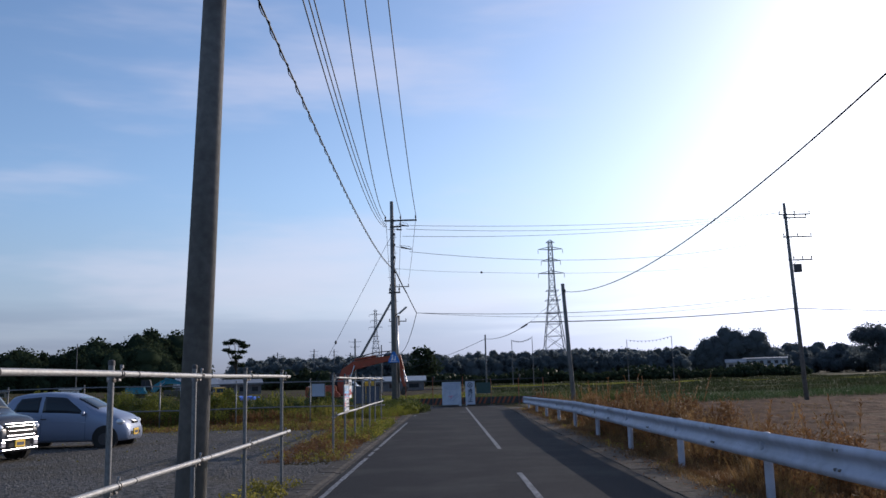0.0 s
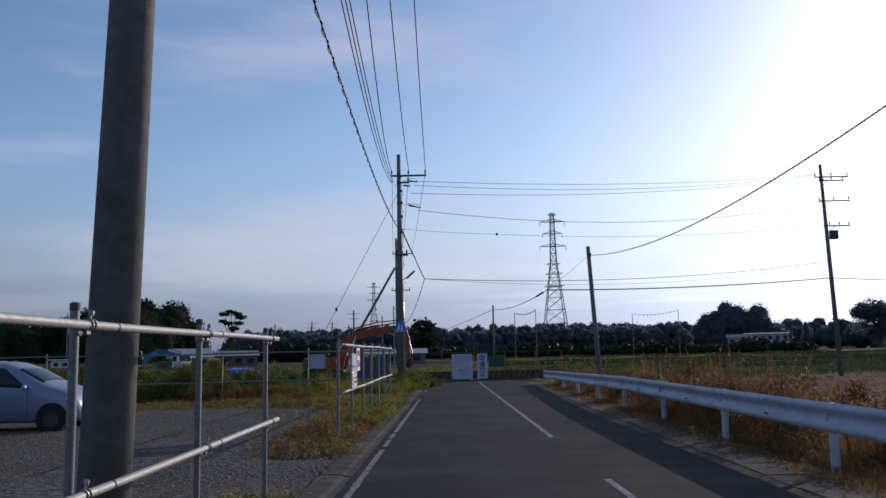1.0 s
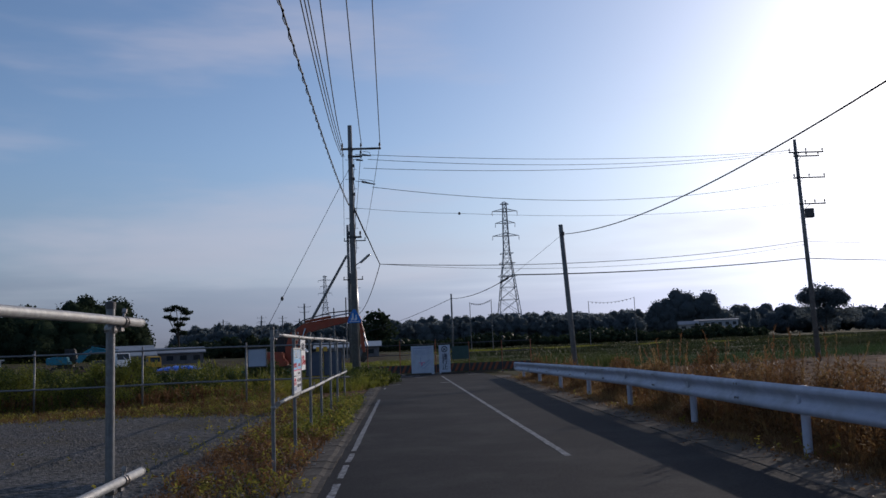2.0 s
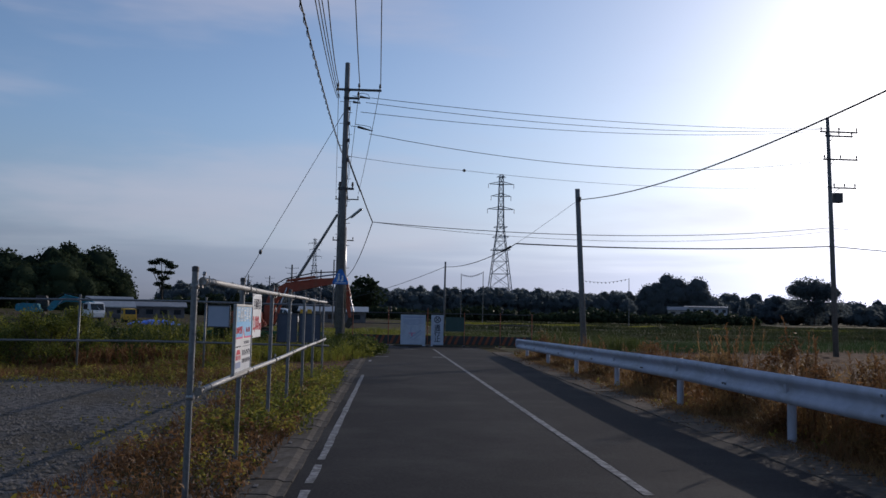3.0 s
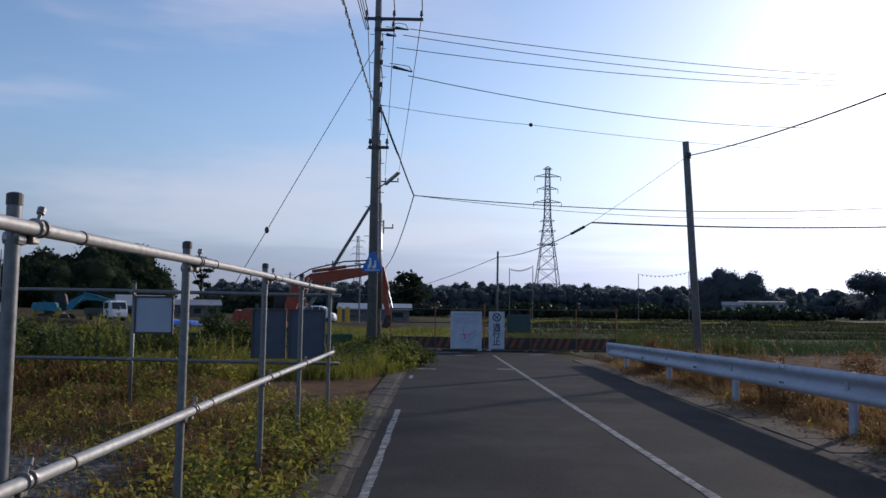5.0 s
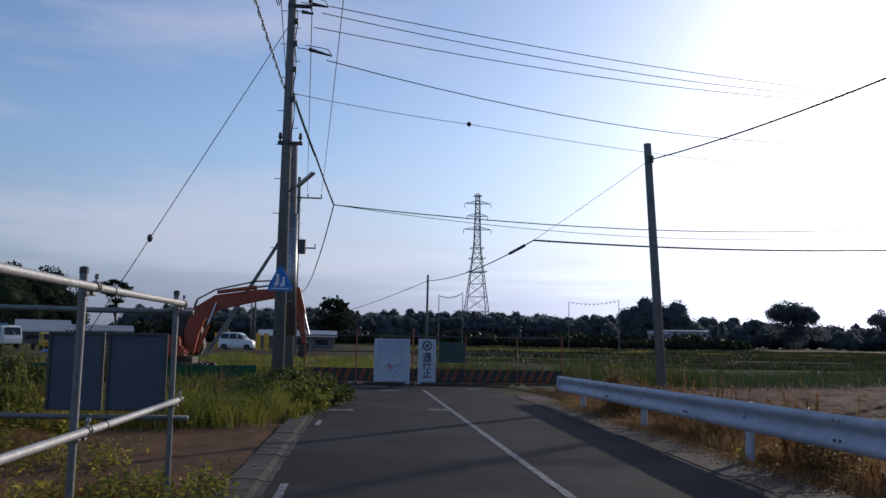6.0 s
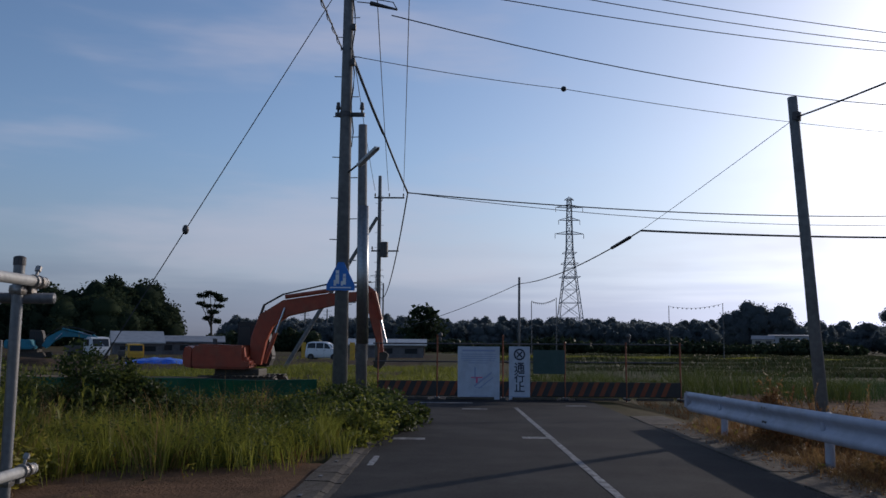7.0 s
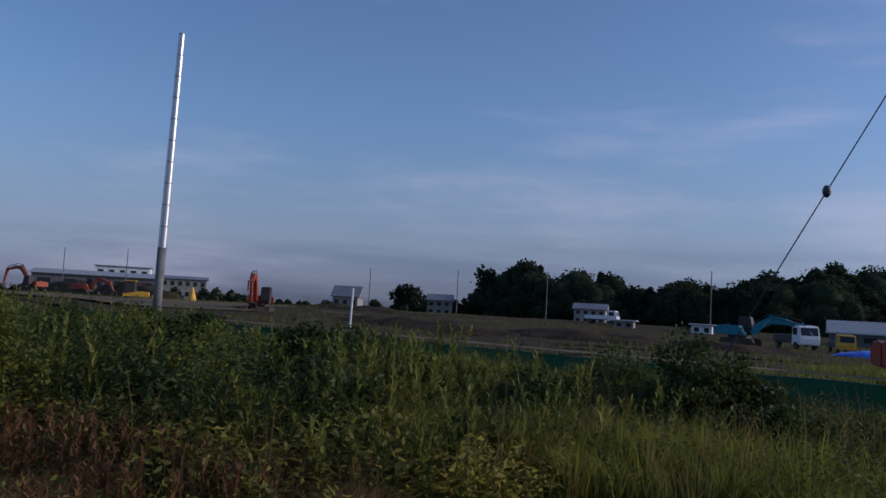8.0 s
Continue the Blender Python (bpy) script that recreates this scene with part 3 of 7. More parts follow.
def pipe_fence(label, x, posts, y0, y1, top, low, over):
    root = thing("pipe_fence", label, "fence")
    for y in posts:
        bm = B()
        lean = 0.012 * math.sin(y * 3)
        tube(bm, (x + lean, y, -0.3), (x, y + lean, top + over), PR, seg=14, caps=False)
        post = part("post", bm, M["galv_post"], root, smooth=True)
        bm = B()
        tube(bm, (x, y + lean, top + over - 0.03), (x, y + lean, top + over + 0.006), PR + 0.003, seg=14)
        ball(bm, (x, y + lean, top + over + 0.004), PR + 0.002, 1, 1, 0.4)
        part("cap", bm, M["dark_steel"], post)
        for z in (top, low):
            clamp_set((x, y, z), post)
    for z in (top, low):
        bm = B()
        pts = [(x + 0.05, y, z + 0.005 * math.sin(y * 0.9 + z)) for y in steps(y0, y1, 0.7)]
        sweep(bm, pts, PR, 14)
        r = part("rail", bm, M["galv"], root, smooth=True)
        for y in [v + 0.4 for v in posts][:-1]:
            bm = B()
            tube(bm, (x + 0.05, y, z + 0.005 * math.sin(y * 0.9 + z)), (x + 0.05, y + 0.012, z + 0.005 * math.sin(y * 0.9 + z)), PR + 0.004, seg=14)
            part("tie", bm, M["dark_steel"], r)
        for y in (y0, y1):
            bm = B()
            tube(bm, (x + 0.05, y - 0.006, z + 0.005 * math.sin(y * 0.9 + z)), (x + 0.05, y + 0.006, z + 0.005 * math.sin(y * 0.9 + z)), PR + 0.002, seg=14)
            part("end_cap", bm, M["galv"], r)
    return root


FX = -2.08
pipe_fence("galvanised scaffold pipe fence before a utility pole", FX, [1.0, 3.2, 5.45, 7.66, 9.85, 12.05, 14.43], -1.5, 14.8, 1.735, 0.87, 0.10)
pipe_fence("galvanised scaffold pipe fence carrying parking signs", FX, [20.32, 22.46, 24.68, 26.67, 28.93, 30.92, 33.45], 20.5, 33.58, 1.725, 0.885, 0.10)


def cross_fence(label, y, posts, x0, x1, top, low):
    root = thing("pipe_fence", label, "fence")
    for x in posts:
        bm = B()
        tube(bm, (x, y, -0.3), (x + 0.01, y, top + 0.12), PR, seg=12)
        post = part("post", bm, M["galv_post"], root, smooth=True)
        for z in (top, low):
            bm = B()
            tube(bm, (x - 0.03, y - 0.05, z), (x + 0.03, y - 0.05, z), PR + 0.008, seg=12)
            box(bm, (x, y - 0.02, z), (0.05, 0.06, 0.05), bevel=0.008)
            part("clamp", bm, M["clamp"], post)
    for z in (top, low):
        bm = B()
        sweep(bm, [(x, y - 0.05, z + 0.015 * math.sin(x * 0.8)) for x in steps(x0, x1, 0.8)], PR, 12)
        part("rail", bm, M["galv_post"], root, smooth=True)
    return root


cross_fence("galvanised scaffold pipe fence between the gravel lot and the weeds", 33.55, [-4.78, -7.6, -10.5, -13.4, -16.3, -19.2, -22.1], -24.5, FX + 0.14, 1.665, 0.74)

# chain hanging at the lot entrance
for cy, cz0 in ((14.45, 0.84), (20.28, 1.68)):
    bm = B()
    for i in range(22 if cz0 < 1 else 36):
        z = cz0 - 0.024 * i
        a = 90 * (i % 2)
        bmesh.ops.create_cone(bm, cap_ends=False, segments=6, radius1=0.013, radius2=0.013, depth=0.005, matrix=pose(FX + 0.01 + 0.012 * math.sin(i * 0.5), cy + 0.035, z, 90, 0, a))
    tagged(link_mesh("chain", bm, M["clamp"]), "rusty steel chain hanging from a fence post", "chain")

# ---------- poles and wires ----------
def utility_pole(label, base, top, r0, r1, arms=(), bolts=True, group="utility poles", band=None):
    """Tapered concrete pole from base to top; arms: (height, from, to) along x."""
    root = thing("utility_pole", label, "utility pole", base, group=group)
    b, t = Vector((0, 0, -0.4)), Vector(top) - Vector(base)

    def on(z):
        return Vector((t.x * z / t.z, t.y * z / t.z, z))
    bm = B()
    tube(bm, b, t, r0, r1, seg=24)
    shaft = part("shaft", bm, M["pole"], root, smooth=False)
    for f in shaft.data.polygons:
        f.use_smooth = len(f.vertices) == 4
    for z, x0, x1 in arms:
        c = on(z)
        bm = B()
        box(bm, ((x0 + x1) / 2, c.y - 0.02, z), (x1 - x0, 0.085, 0.085), bevel=0.008)
        arm = part("crossarm", bm, M["dark_steel"], root)
        n = 3 if x1 - x0 > 1.2 else 2
        for k in range(n):
            x = x0 + 0.06 + (x1 - x0 - 0.12) * k / (n - 1)
            bm = B()
            tube(bm, (x, c.y - 0.02, z + 0.04), (x, c.y - 0.02, z + 0.12), 0.025, seg=8)
            tube(bm, (x, c.y - 0.02, z + 0.12), (x, c.y - 0.02, z + 0.27), 0.055, 0.035, seg=10)
            part("insulator", bm, M["dark_steel"], arm)
        bm = B()
        tube(bm, (x0 + 0.3 * (x1 - x0), c.y - 0.05, z), (c.x, c.y - 0.05, z - 0.45), 0.018, seg=6)
        part("brace", bm, M["dark_steel"], arm)
        bm = B()
        rr = r0 + (r1 - r0) * z / t.z
        tube(bm, on(z - 0.06), on(z + 0.06), rr + 0.012, seg=18)
        part("band", bm, M["dark_steel"], root)
    if bolts:
        for k, z in enumerate(np.arange(1.9, t.z - 0.9, 0.45)):
            c, s = on(float(z)), 1 if k % 2 else -1
            rr = r0 + (r1 - r0) * z / t.z
            bm = B()
            tube(bm, c, c + Vector((s * (rr + 0.15), 0, 0.01)), 0.011, seg=6)
            part("step_bolt", bm, M["clamp"], root)
    return root


def cable(p0, p1, sag, r, label="thin black overhead power cable", n=18, wrap=False):
    p0, p1 = Vector(p0), Vector(p1)
    pts = [p0.lerp(p1, i / n) - Vector((0, 0, 4 * sag * (i / n) * (1 - i / n))) for i in range(n + 1)]
    bm = B()
    sweep(bm, pts, r, 6)
    if wrap:
        fine = [p0.lerp(p1, i / 220) - Vector((0, 0, 4 * sag * (i / 220) * (1 - i / 220))) for i in range(221)]
        sweep(bm, [p + Vector((0.03 * math.cos(i * 1.3), 0, -0.02 + 0.03 * math.sin(i * 1.3))) for i, p in enumerate(fine)], r * 0.6, 4)
    return tagged(link_mesh("overhead_cable", bm, M["cable"], smooth=True), label, "cable", "overhead cables")


NEAR = utility_pole("weathered grey concrete utility pole behind the pipe fence", (-2.702, 11.75, 0), (-2.16, 11.6, 14.6), 0.194, 0.108, [(13.7, 0.9, 2.0), (8.9, 0.35, 1.0)], bolts=False)
for z, s in ((3.35, 1), (2.6, 1), (4.4, 1), (5.3, 1)):
    bm = B()
    dx = 0.036 * z
    tube(bm, (dx + s * 0.08, -0.08, z), (dx + s * 0.145, -0.10, z), 0.010, seg=8)
    tube(bm, (dx + s * 0.14, -0.10, z), (dx + s * 0.15, -0.103, z), 0.016, seg=8)
    part("step_socket", bm, M["dark_steel"], NEAR)

PX, PY = -2.48, 47.7
MAIN = utility_pole("tall dark concrete utility pole with crossarms, lamp and crossing sign", (PX - 0.02, PY, 0), (PX, PY, 11.6), 0.165, 0.095,
                    [(10.5, -0.4, 1.42), (10.15, -0.05, 0.55), (6.45, -0.22, 0.42)])
bm = B()
tube(bm, (0.1, -0.12, 5.15), (0.80, -0.62, 5.58), 0.022, seg=8)
lamp_arm = part("lamp_arm", bm, M["dark_steel"], MAIN)
bm = B()
box(bm, (0.55, -0.45, 5.42), (0.62, 0.13, 0.07), (0, -32, -35), bevel=0.02)
part("lamp_head", bm, M["insulator"], MAIN, "slim pale street lamp head")
bm = B()
prism(bm, [(-0.30, 2.60), (0.30, 2.60), (0.30, 2.72), (0.06, 3.20), (-0.06, 3.20), (-0.30, 2.72)], -0.21, -0.195)
csign = part("crossing_sign", bm, M["traffic_blue"], MAIN, "blue crossing sign with a white pictogram")
for x, z, w, h in ((-0.07, 2.84, 0.075, 0.20), (0.08, 2.80, 0.065, 0.15), (-0.07, 2.99, 0.07, 0.07), (0.08, 2.92, 0.06, 0.06), (-0.12, 2.76, 0.05, 0.12), (0.03, 2.75, 0.045, 0.09), (0, 2.66, 0.44, 0.025)):
    bm = B()
    box(bm, (x, -0.214, z), (w, 0.006, h))
    part("mark", bm, M["sign_white"], csign)
# strain clamps, jumper loops and a cable run on the tall pole
for x, z, dx, dz in ((0.55, 10.22, 0.42, -0.06), (0.28, 10.0, 0.30, -0.05), (0.50, 8.98, 0.60, -0.15)):
    bm = B()
    tube(bm, (x - 0.3, -0.03, z + 0.03), (x, -0.03, z), 0.012, seg=6)
    tube(bm, (x, -0.03, z), (x + dx, -0.03, z + dz), 0.055, 0.022, seg=10)
    clamp = part("strain_clamp", bm, M["dark_steel"], MAIN)
    bm = B()
    sweep(bm, [(x + dx, -0.03, z + dz), (x + dx - 0.1, -0.06, z + dz + 0.16), (x + dx - 0.32, -0.06, z + dz + 0.2), (x - 0.1, -0.06, z + 0.1)], 0.012, 5)
    part("jumper", bm, M["cable"], clamp)
bm = B()
sweep(bm, [(0.16 + 0.03 * math.sin(i * 1.7), -0.12, 10.0 - 0.33 * i) for i in range(14)], 0.016, 6)
part("riser_cable", bm, M["cable"], MAIN)
for z in (9.7, 9.1, 8.4, 7.6):
    bm = B()
    box(bm, (0.15, -0.10, z), (0.10, 0.10, 0.14), bevel=0.015)
    part("cable_clip", bm, M["dark_steel"], MAIN)
SECOND = utility_pole("shorter pole sleeved in bright steel sheet at its foot", (-2.78, 54.7, 0), (-2.9, 54.78, 8.1), 0.17, 0.13, [], bolts=False)
bm = B()
tube(bm, (-0.0, 0, 1.5), (-0.05, 0.03, 5.6), 0.178, 0.165, seg=20)
part("steel_sleeve", bm, M["sleeve"], SECOND, smooth=True)
THIRD = utility_pole("concrete utility pole with a transformer", (-4.55, 80.0, 0), (-4.6, 80.3, 11.7), 0.16, 0.10, [(10.35, -0.38, 1.45), (7.1, -0.5, 1.15)])
bm = B()
tube(bm, (0.3, -0.1, 6.7), (0.3, -0.1, 7.6), 0.24, seg=14)
part("transformer", bm, M["dark_steel"], THIRD)
bm = B()
tube(bm, (-0.15, -0.05, 9.1), (-5.5, -1.4, -0.4), 0.10, 0.13, seg=12)
part("strut", bm, M["pole"], THIRD, "raking strut propping the pole")
RIGHT = utility_pole("leaning concrete utility pole in the field with transformer and crossarms", (25.9, 62.5, -0.5), (25.35, 62.1, 13.7), 0.17, 0.10, [(13.35, -1.0, 1.3), (13.1, -0.7, 1.0), (11.7, -0.8, 1.3), (10.0, -0.2, 1.2)])
bm = B()
box(bm, (0.1, -0.25, 9.4), (0.5, 0.35, 0.6), bevel=0.05)
part("switch_box", bm, M["dark_steel"], RIGHT)
STAY = utility_pole("leaning dark stay pole behind the guard rail", (7.08, 46.35, -0.5), (6.76, 46.57, 6.55), 0.125, 0.095, [], bolts=False)
bm = B()
tube(bm, (-0.28, 0.17, 6.55), (-0.27, 0.17, 6.72), 0.10, seg=14)
part("collar", bm, M["dark_steel"], STAY)
FAR = utility_pole("thin dark pole beyond the barrier", (3.9, 81.6, 0), (3.94, 81.6, 5.7), 0.085, 0.07, [], bolts=False)
for x, y, h in ((-22.5, 208, 12.0), (-40, 299, 13), (-47, 299, 13.3), (-49, 310, 12), (-60, 300, 12.5), (-30, 262, 10.5)):
    utility_pole("distant utility pole on the skyline", (x, y, 0), (x, y, h), 0.24, 0.18, [(h - 0.8, -1.5, 1.5), (h - 2.0, -1.1, 1.1)], bolts=False, group="distant poles")

OFF = utility_pole("concrete utility pole at the field edge", (8.0, -3.95, -0.5), (8.0, -3.95, 10.2), 0.19, 0.11, [], bolts=False)

BACK = utility_pole("concrete utility pole farther back along the road", (-2.5, -30, 0), (-2.3, -30, 12.0), 0.19, 0.12, [(10.75, -0.5, 1.7), (6.9, -0.1, 0.6)], bolts=False)
# overhead line along the road
for x, x2, sag in ((-1.49, -2.82, 2.45), (-1.18, -1.97, 1.6), (-0.72, -1.12, 1.1)):
    cable((x, 11.35, 14.0), (x2, PY, 10.75), sag, 0.017)
    cable((x, 11.35, 14.0), (x - 0.4, -30, 11.0), 0.5, 0.012)
for x2, z, sag in ((-2.86, 8.7, 1.15), (-2.81, 9.1, 1.07), (-2.76, 9.5, 0.99)):
    cable((-1.756, 11.35, z), (x2, PY, 10.15), sag, 0.014)
cable((-1.975, 11.3, 7.05), (-2.6, PY, 7.92), 0.56, 0.016, "black twisted communication cable", wrap=True)
for x, x3 in ((-2.82, -4.87), (-1.97, -4.05), (-1.12, -3.15)):
    cable((x, PY, 10.75), (x3, 80.1, 10.75), 0.25, 0.013)
cable((-2.1, 11.3, 7.05), (-2.1, -30, 6.9), 0.5, 0.016)
for x0, z0, x1, z1, sag in ((-1.9, 9.6, 24.6, 12.85, 0.50), (-1.7, 10.0, 25.4, 13.05, 0.56), (-1.5, 10.2, 26.2, 13.1, 0.40)):
    cable((x0, PY, z0), (x1, 62.2, z1), sag, 0.012)
cable((PX + 0.95, PY, 8.715), (25.3, 62.2, 11.16), 0.975, 0.013)
WB = Vector((2.53, 49.73, 7.69))
cable((PX, PY, 7.8), WB, 0.05, 0.008)
cable(WB, (25.4, 62.2, 9.6), 0.4, 0.008)
bm = B()
ball(bm, WB, 0.07)
tagged(link_mesh("cable_marker", bm, M["cable"], smooth=True), "small dark ball clipped on an overhead cable", "marker")
# bundle dropping from the main pole to a hanging joint and on to the field pole
K, J = (-1.41, 53.0, 5.70), (5.87, 56.6, 5.18)
cable((-2.42, PY - 0.1, 7.92), (-1.9, 50.5, 6.75), 0.05, 0.022, "black twisted communication cable", wrap=True)
cable((-1.9, 50.5, 6.75), K, 0.03, 0.028, n=8)
cable(K, (-4.5, 80, 4.4), 1.1, 0.020)
cable(K, (25.5, 62.3, 7.1), 0.55, 0.018)
cable(K, (25.5, 62.3, 6.9), 0.75, 0.010)
cable(J, (25.6, 62.3, 6.0), 0.20, 0.035, n=24)
cable((3.94, 81.6, 5.3), J, 0.35, 0.022)
cable((-14.0, 125, 2.5), (3.94, 81.6, 5.3), 1.0, 0.020)
cable(J, (6.78, 46.57, 6.1), 0.02, 0.007)
cable((25.6, 62.3, 6.0), (60, 66, 6.4), 0.6, 0.03)
cable((25.5, 62.3, 7.1), (60, 66, 7.6), 0.6, 0.012)
JV, FV = Vector(J), Vector((3.94, 81.6, 5.3))
bm = B()
sweep(bm, [JV.lerp(FV, u) - Vector((0, 0, 4 * 0.35 * u * (1 - u))) for u in steps(0.05, 0.14, 0.015)], 0.06, 8)
tagged(link_mesh("cable_sleeve", bm, M["cable"], smooth=True), "thick black splice sleeve on an overhead cable", "sleeve")
# slack cable rising from the stay pole to the field pole
bm = B()
sweep(bm, [(6.8 + 0.023 * u, 46.5 - u, 6.12 - 0.118 * u + 0.00366 * u * u) for u in steps(0, 50.4, 0.8)], 0.017, 6)
tagged(link_mesh("overhead_cable", bm, M["cable"], smooth=True), "thick slack overhead cable tied to the stay pole", "cable", "overhead cables")
# guy wire
GB = Vector((-5.53, 46.55, 3.74))
top = Vector((PX - 0.1, PY, 9.55))
foot = GB + (GB - top) * 0.60
bm = B()
sweep(bm, [top, GB, foot], 0.011, 6)
tube(bm, foot, foot.lerp(GB, 0.35), 0.02, seg=6)
guy = tagged(link_mesh("guy_wire", bm, M["cable"]), "steel guy wire with a ball insulator anchored in the weeds", "guy wire")
bm = B()
ball(bm, GB, 0.085, 0.8, 0.8, 1.2)
part("ball_insulator", bm, M["dark_steel"], guy)

# ---------- lattice towers ----------
def tower():
    root = thing("transmission_tower", "grey steel lattice transmission tower above the woods", "pylon", (38.4, 309, 0), group="transmission towers")
    def half(z):
        return 4.6 - 3.6 * min(1, z / 30.0) if z < 30 else 1.0 - 0.4 * (z - 30) / 16
    levels = [0, 5, 10, 14.5, 18.5, 22, 25, 28, 30.5, 33, 35.5, 38, 40.5, 43, 46]
    for sx, sy in ((1, 1), (1, -1), (-1, 1), (-1, -1)):
        bm = B()
        for a, b in zip(levels, levels[1:]):
            tube(bm, (sx * half(a), sy * half(a), a), (sx * half(b), sy * half(b), b), 0.13, seg=5)
        part("leg", bm, M["tower"], root)
    bm = B()
    for a, b in zip(levels, levels[1:]):
        ha, hb = half(a), half(b)
        c = [(1, 1), (1, -1), (-1, -1), (-1, 1)]
        for i in range(4):
            p, q = c[i], c[(i + 1) % 4]
            tube(bm, (p[0] * ha, p[1] * ha, a), (q[0] * hb, q[1] * hb, b), 0.065, seg=4)
            tube(bm, (q[0] * ha, q[1] * ha, a), (p[0] * hb, p[1] * hb, b), 0.065, seg=4)
            tube(bm, (p[0] * hb, p[1] * hb, b), (q[0] * hb, q[1] * hb, b), 0.07, seg=4)
    part("lattice", bm, M["tower"], root)
    for z, w in ((45.6, 1.4), (43.3, 4.1), (39.4, 3.2), (35.2, 4.3)):
        bm = B()
        for s in (-1, 1):
            for y in (-0.6, 0.6):
                tube(bm, (0, y, z), (s * w, 0, z + 0.1), 0.09, seg=4)
                tube(bm, (0, y, z + 1.0), (s * w, 0, z + 0.1), 0.07, seg=4)
            tube(bm, (s * w, 0, z), (s * w, 0, z - 1.3 if z < 45 else z - 0.1), 0.10, seg=5)
        part("crossarm", bm, M["tower"], root)
    for z in (29.5, 26.3, 22.2):
        bm = B()
        w = half(z) + 0.9
        for s in (-1, 1):
            tube(bm, (-w, s * w, z), (w, s * w, z), 0.1, seg=4)
            tube(bm, (s * w, -w, z), (s * w, w, z), 0.1, seg=4)
        part("platform", bm, M["tower"], root)
    return root


TW = tower()
TW.scale = (1.1, 1.1, 1.1)
copy_thing(TW, pose(-51, 594, 0))

# ---------- signs on the fence ----------
def text_part(body, size, at, material, parent, bold=0.0, squeeze=1.0):
    """Lettering as a thin mesh facing +x, reading along +y; at is the centre."""
    cu = bpy.data.curves.new("lettering", "FONT")
    cu.body, cu.size, cu.align_x, cu.align_y, cu.extrude, cu.offset = body, size, "CENTER", "CENTER", 0.0012, bold
    ob = bpy.data.objects.new("lettering", cu)
    scene.collection.objects.link(ob)
    bpy.context.view_layer.update()
    me = bpy.data.meshes.new_from_object(ob.evaluated_get(bpy.context.evaluated_depsgraph_get()))
    bpy.data.objects.remove(ob)
    me.materials.clear()
    me.materials.append(material)
    me.transform(pose(0, 0, 0, 90, 0, 90) @ Matrix.Diagonal((squeeze, 1, 1, 1)))
    out = new("lettering", me)
    out.parent = parent
    out.location = at
    return out


def bar(parent, x, y0, y1, z0, z1, material, name="bar"):
    bm = B()
    box(bm, (x, (y0 + y1) / 2, (z0 + z1) / 2), (0.002, abs(y1 - y0), abs(z1 - z0)))
    return part(name, bm, material, parent)


SX = FX + 0.08
sa = thing("parking_sign", "white and sky blue monthly parking sign in an aluminium frame", "sign", (SX, 21.61, 0.922))
bm = B()
box(bm, (0, 0.46, 0.315), (0.012, 0.92, 0.63))
part("panel", bm, M["sign_white"], sa)
for y0, y1, z0, z1 in ((0, 0.92, -0.012, 0.012), (0, 0.92, 0.618, 0.642), (-0.012, 0.012, -0.012, 0.642), (0.908, 0.932, -0.012, 0.642)):
    bm = B()
    box(bm, (0.002, (y0 + y1) / 2, (z0 + z1) / 2), (0.03, y1 - y0, z1 - z0), bevel=0.004)
    part("frame_bar", bm, M["galv"], sa)
bm = B()
prism(bm, [(0.012, 0.335), (0.40, 0.335), (0.46, 0.415), (0.52, 0.335), (0.908, 0.335), (0.908, 0.618), (0.012, 0.618)], 0.0062, 0.0085, axis="x")
part("blue_field", bm, M["sign_blue"], sa)
bm = B()
prism(bm, [(0.012, 0.318), (0.405, 0.318), (0.46, 0.392), (0.515, 0.318), (0.908, 0.318), (0.908, 0.335), (0.52, 0.335), (0.46, 0.415), (0.40, 0.335), (0.012, 0.335)], 0.0062, 0.0088, axis="x")
part("red_edge", bm, M["ink_pink"], sa)
text_part("月極駐車場", 0.155, (0.0098, 0.46, 0.535), M["sign_white"], sa, 0.0012)
text_part("2,000円/月", 0.075, (0.0098, 0.215, 0.395), M["ink_red"], sa, 0.002)
text_part("No. 180", 0.065, (0.0098, 0.70, 0.395), M["ink_red"], sa, 0.001)
for y0, y1, z0, z1, count in ((0.50, 0.82, 0.262, 0.288, 8), (0.42, 0.89, 0.15, 0.205, 7), (0.42, 0.89, 0.08, 0.122, 11), (0.05, 0.33, 0.238, 0.250, 12)):
    w = (y1 - y0) / count
    for k in range(count):
        bar(sa, 0.0075, y0 + w * (k + 0.12), y0 + w * (k + 0.38), z0, z1, M["ink"])
        bar(sa, 0.0072, y0 + w * (k + 0.38), y0 + w * (k + 0.88), z0 + (z1 - z0) * (0.35 + 0.3 * (k % 2)), z0 + (z1 - z0) * (0.55 + 0.3 * (k % 2)), M["ink"])
bar(sa, 0.0075, 0.44, 0.90, 0.238, 0.242, M["ink"])
bm = B()
prism(bm, [(0.09, 0.12), (0.33, 0.12), (0.33, 0.165), (0.27, 0.215), (0.15, 0.215), (0.09, 0.165)], 0.0062, 0.0085, axis="x")
part("emblem", bm, M["ink_red"], sa, "red house-shaped emblem")
for y in (0.15, 0.21, 0.27):
    bar(sa, 0.0093, y - 0.006, y + 0.006, 0.12, 0.165, M["sign_white"])
bar(sa, 0.0093, 0.09, 0.33, 0.162, 0.170, M["sign_white"])
bar(sa, 0.0075, 0.08, 0.34, 0.045, 0.10, M["ink_pale"])

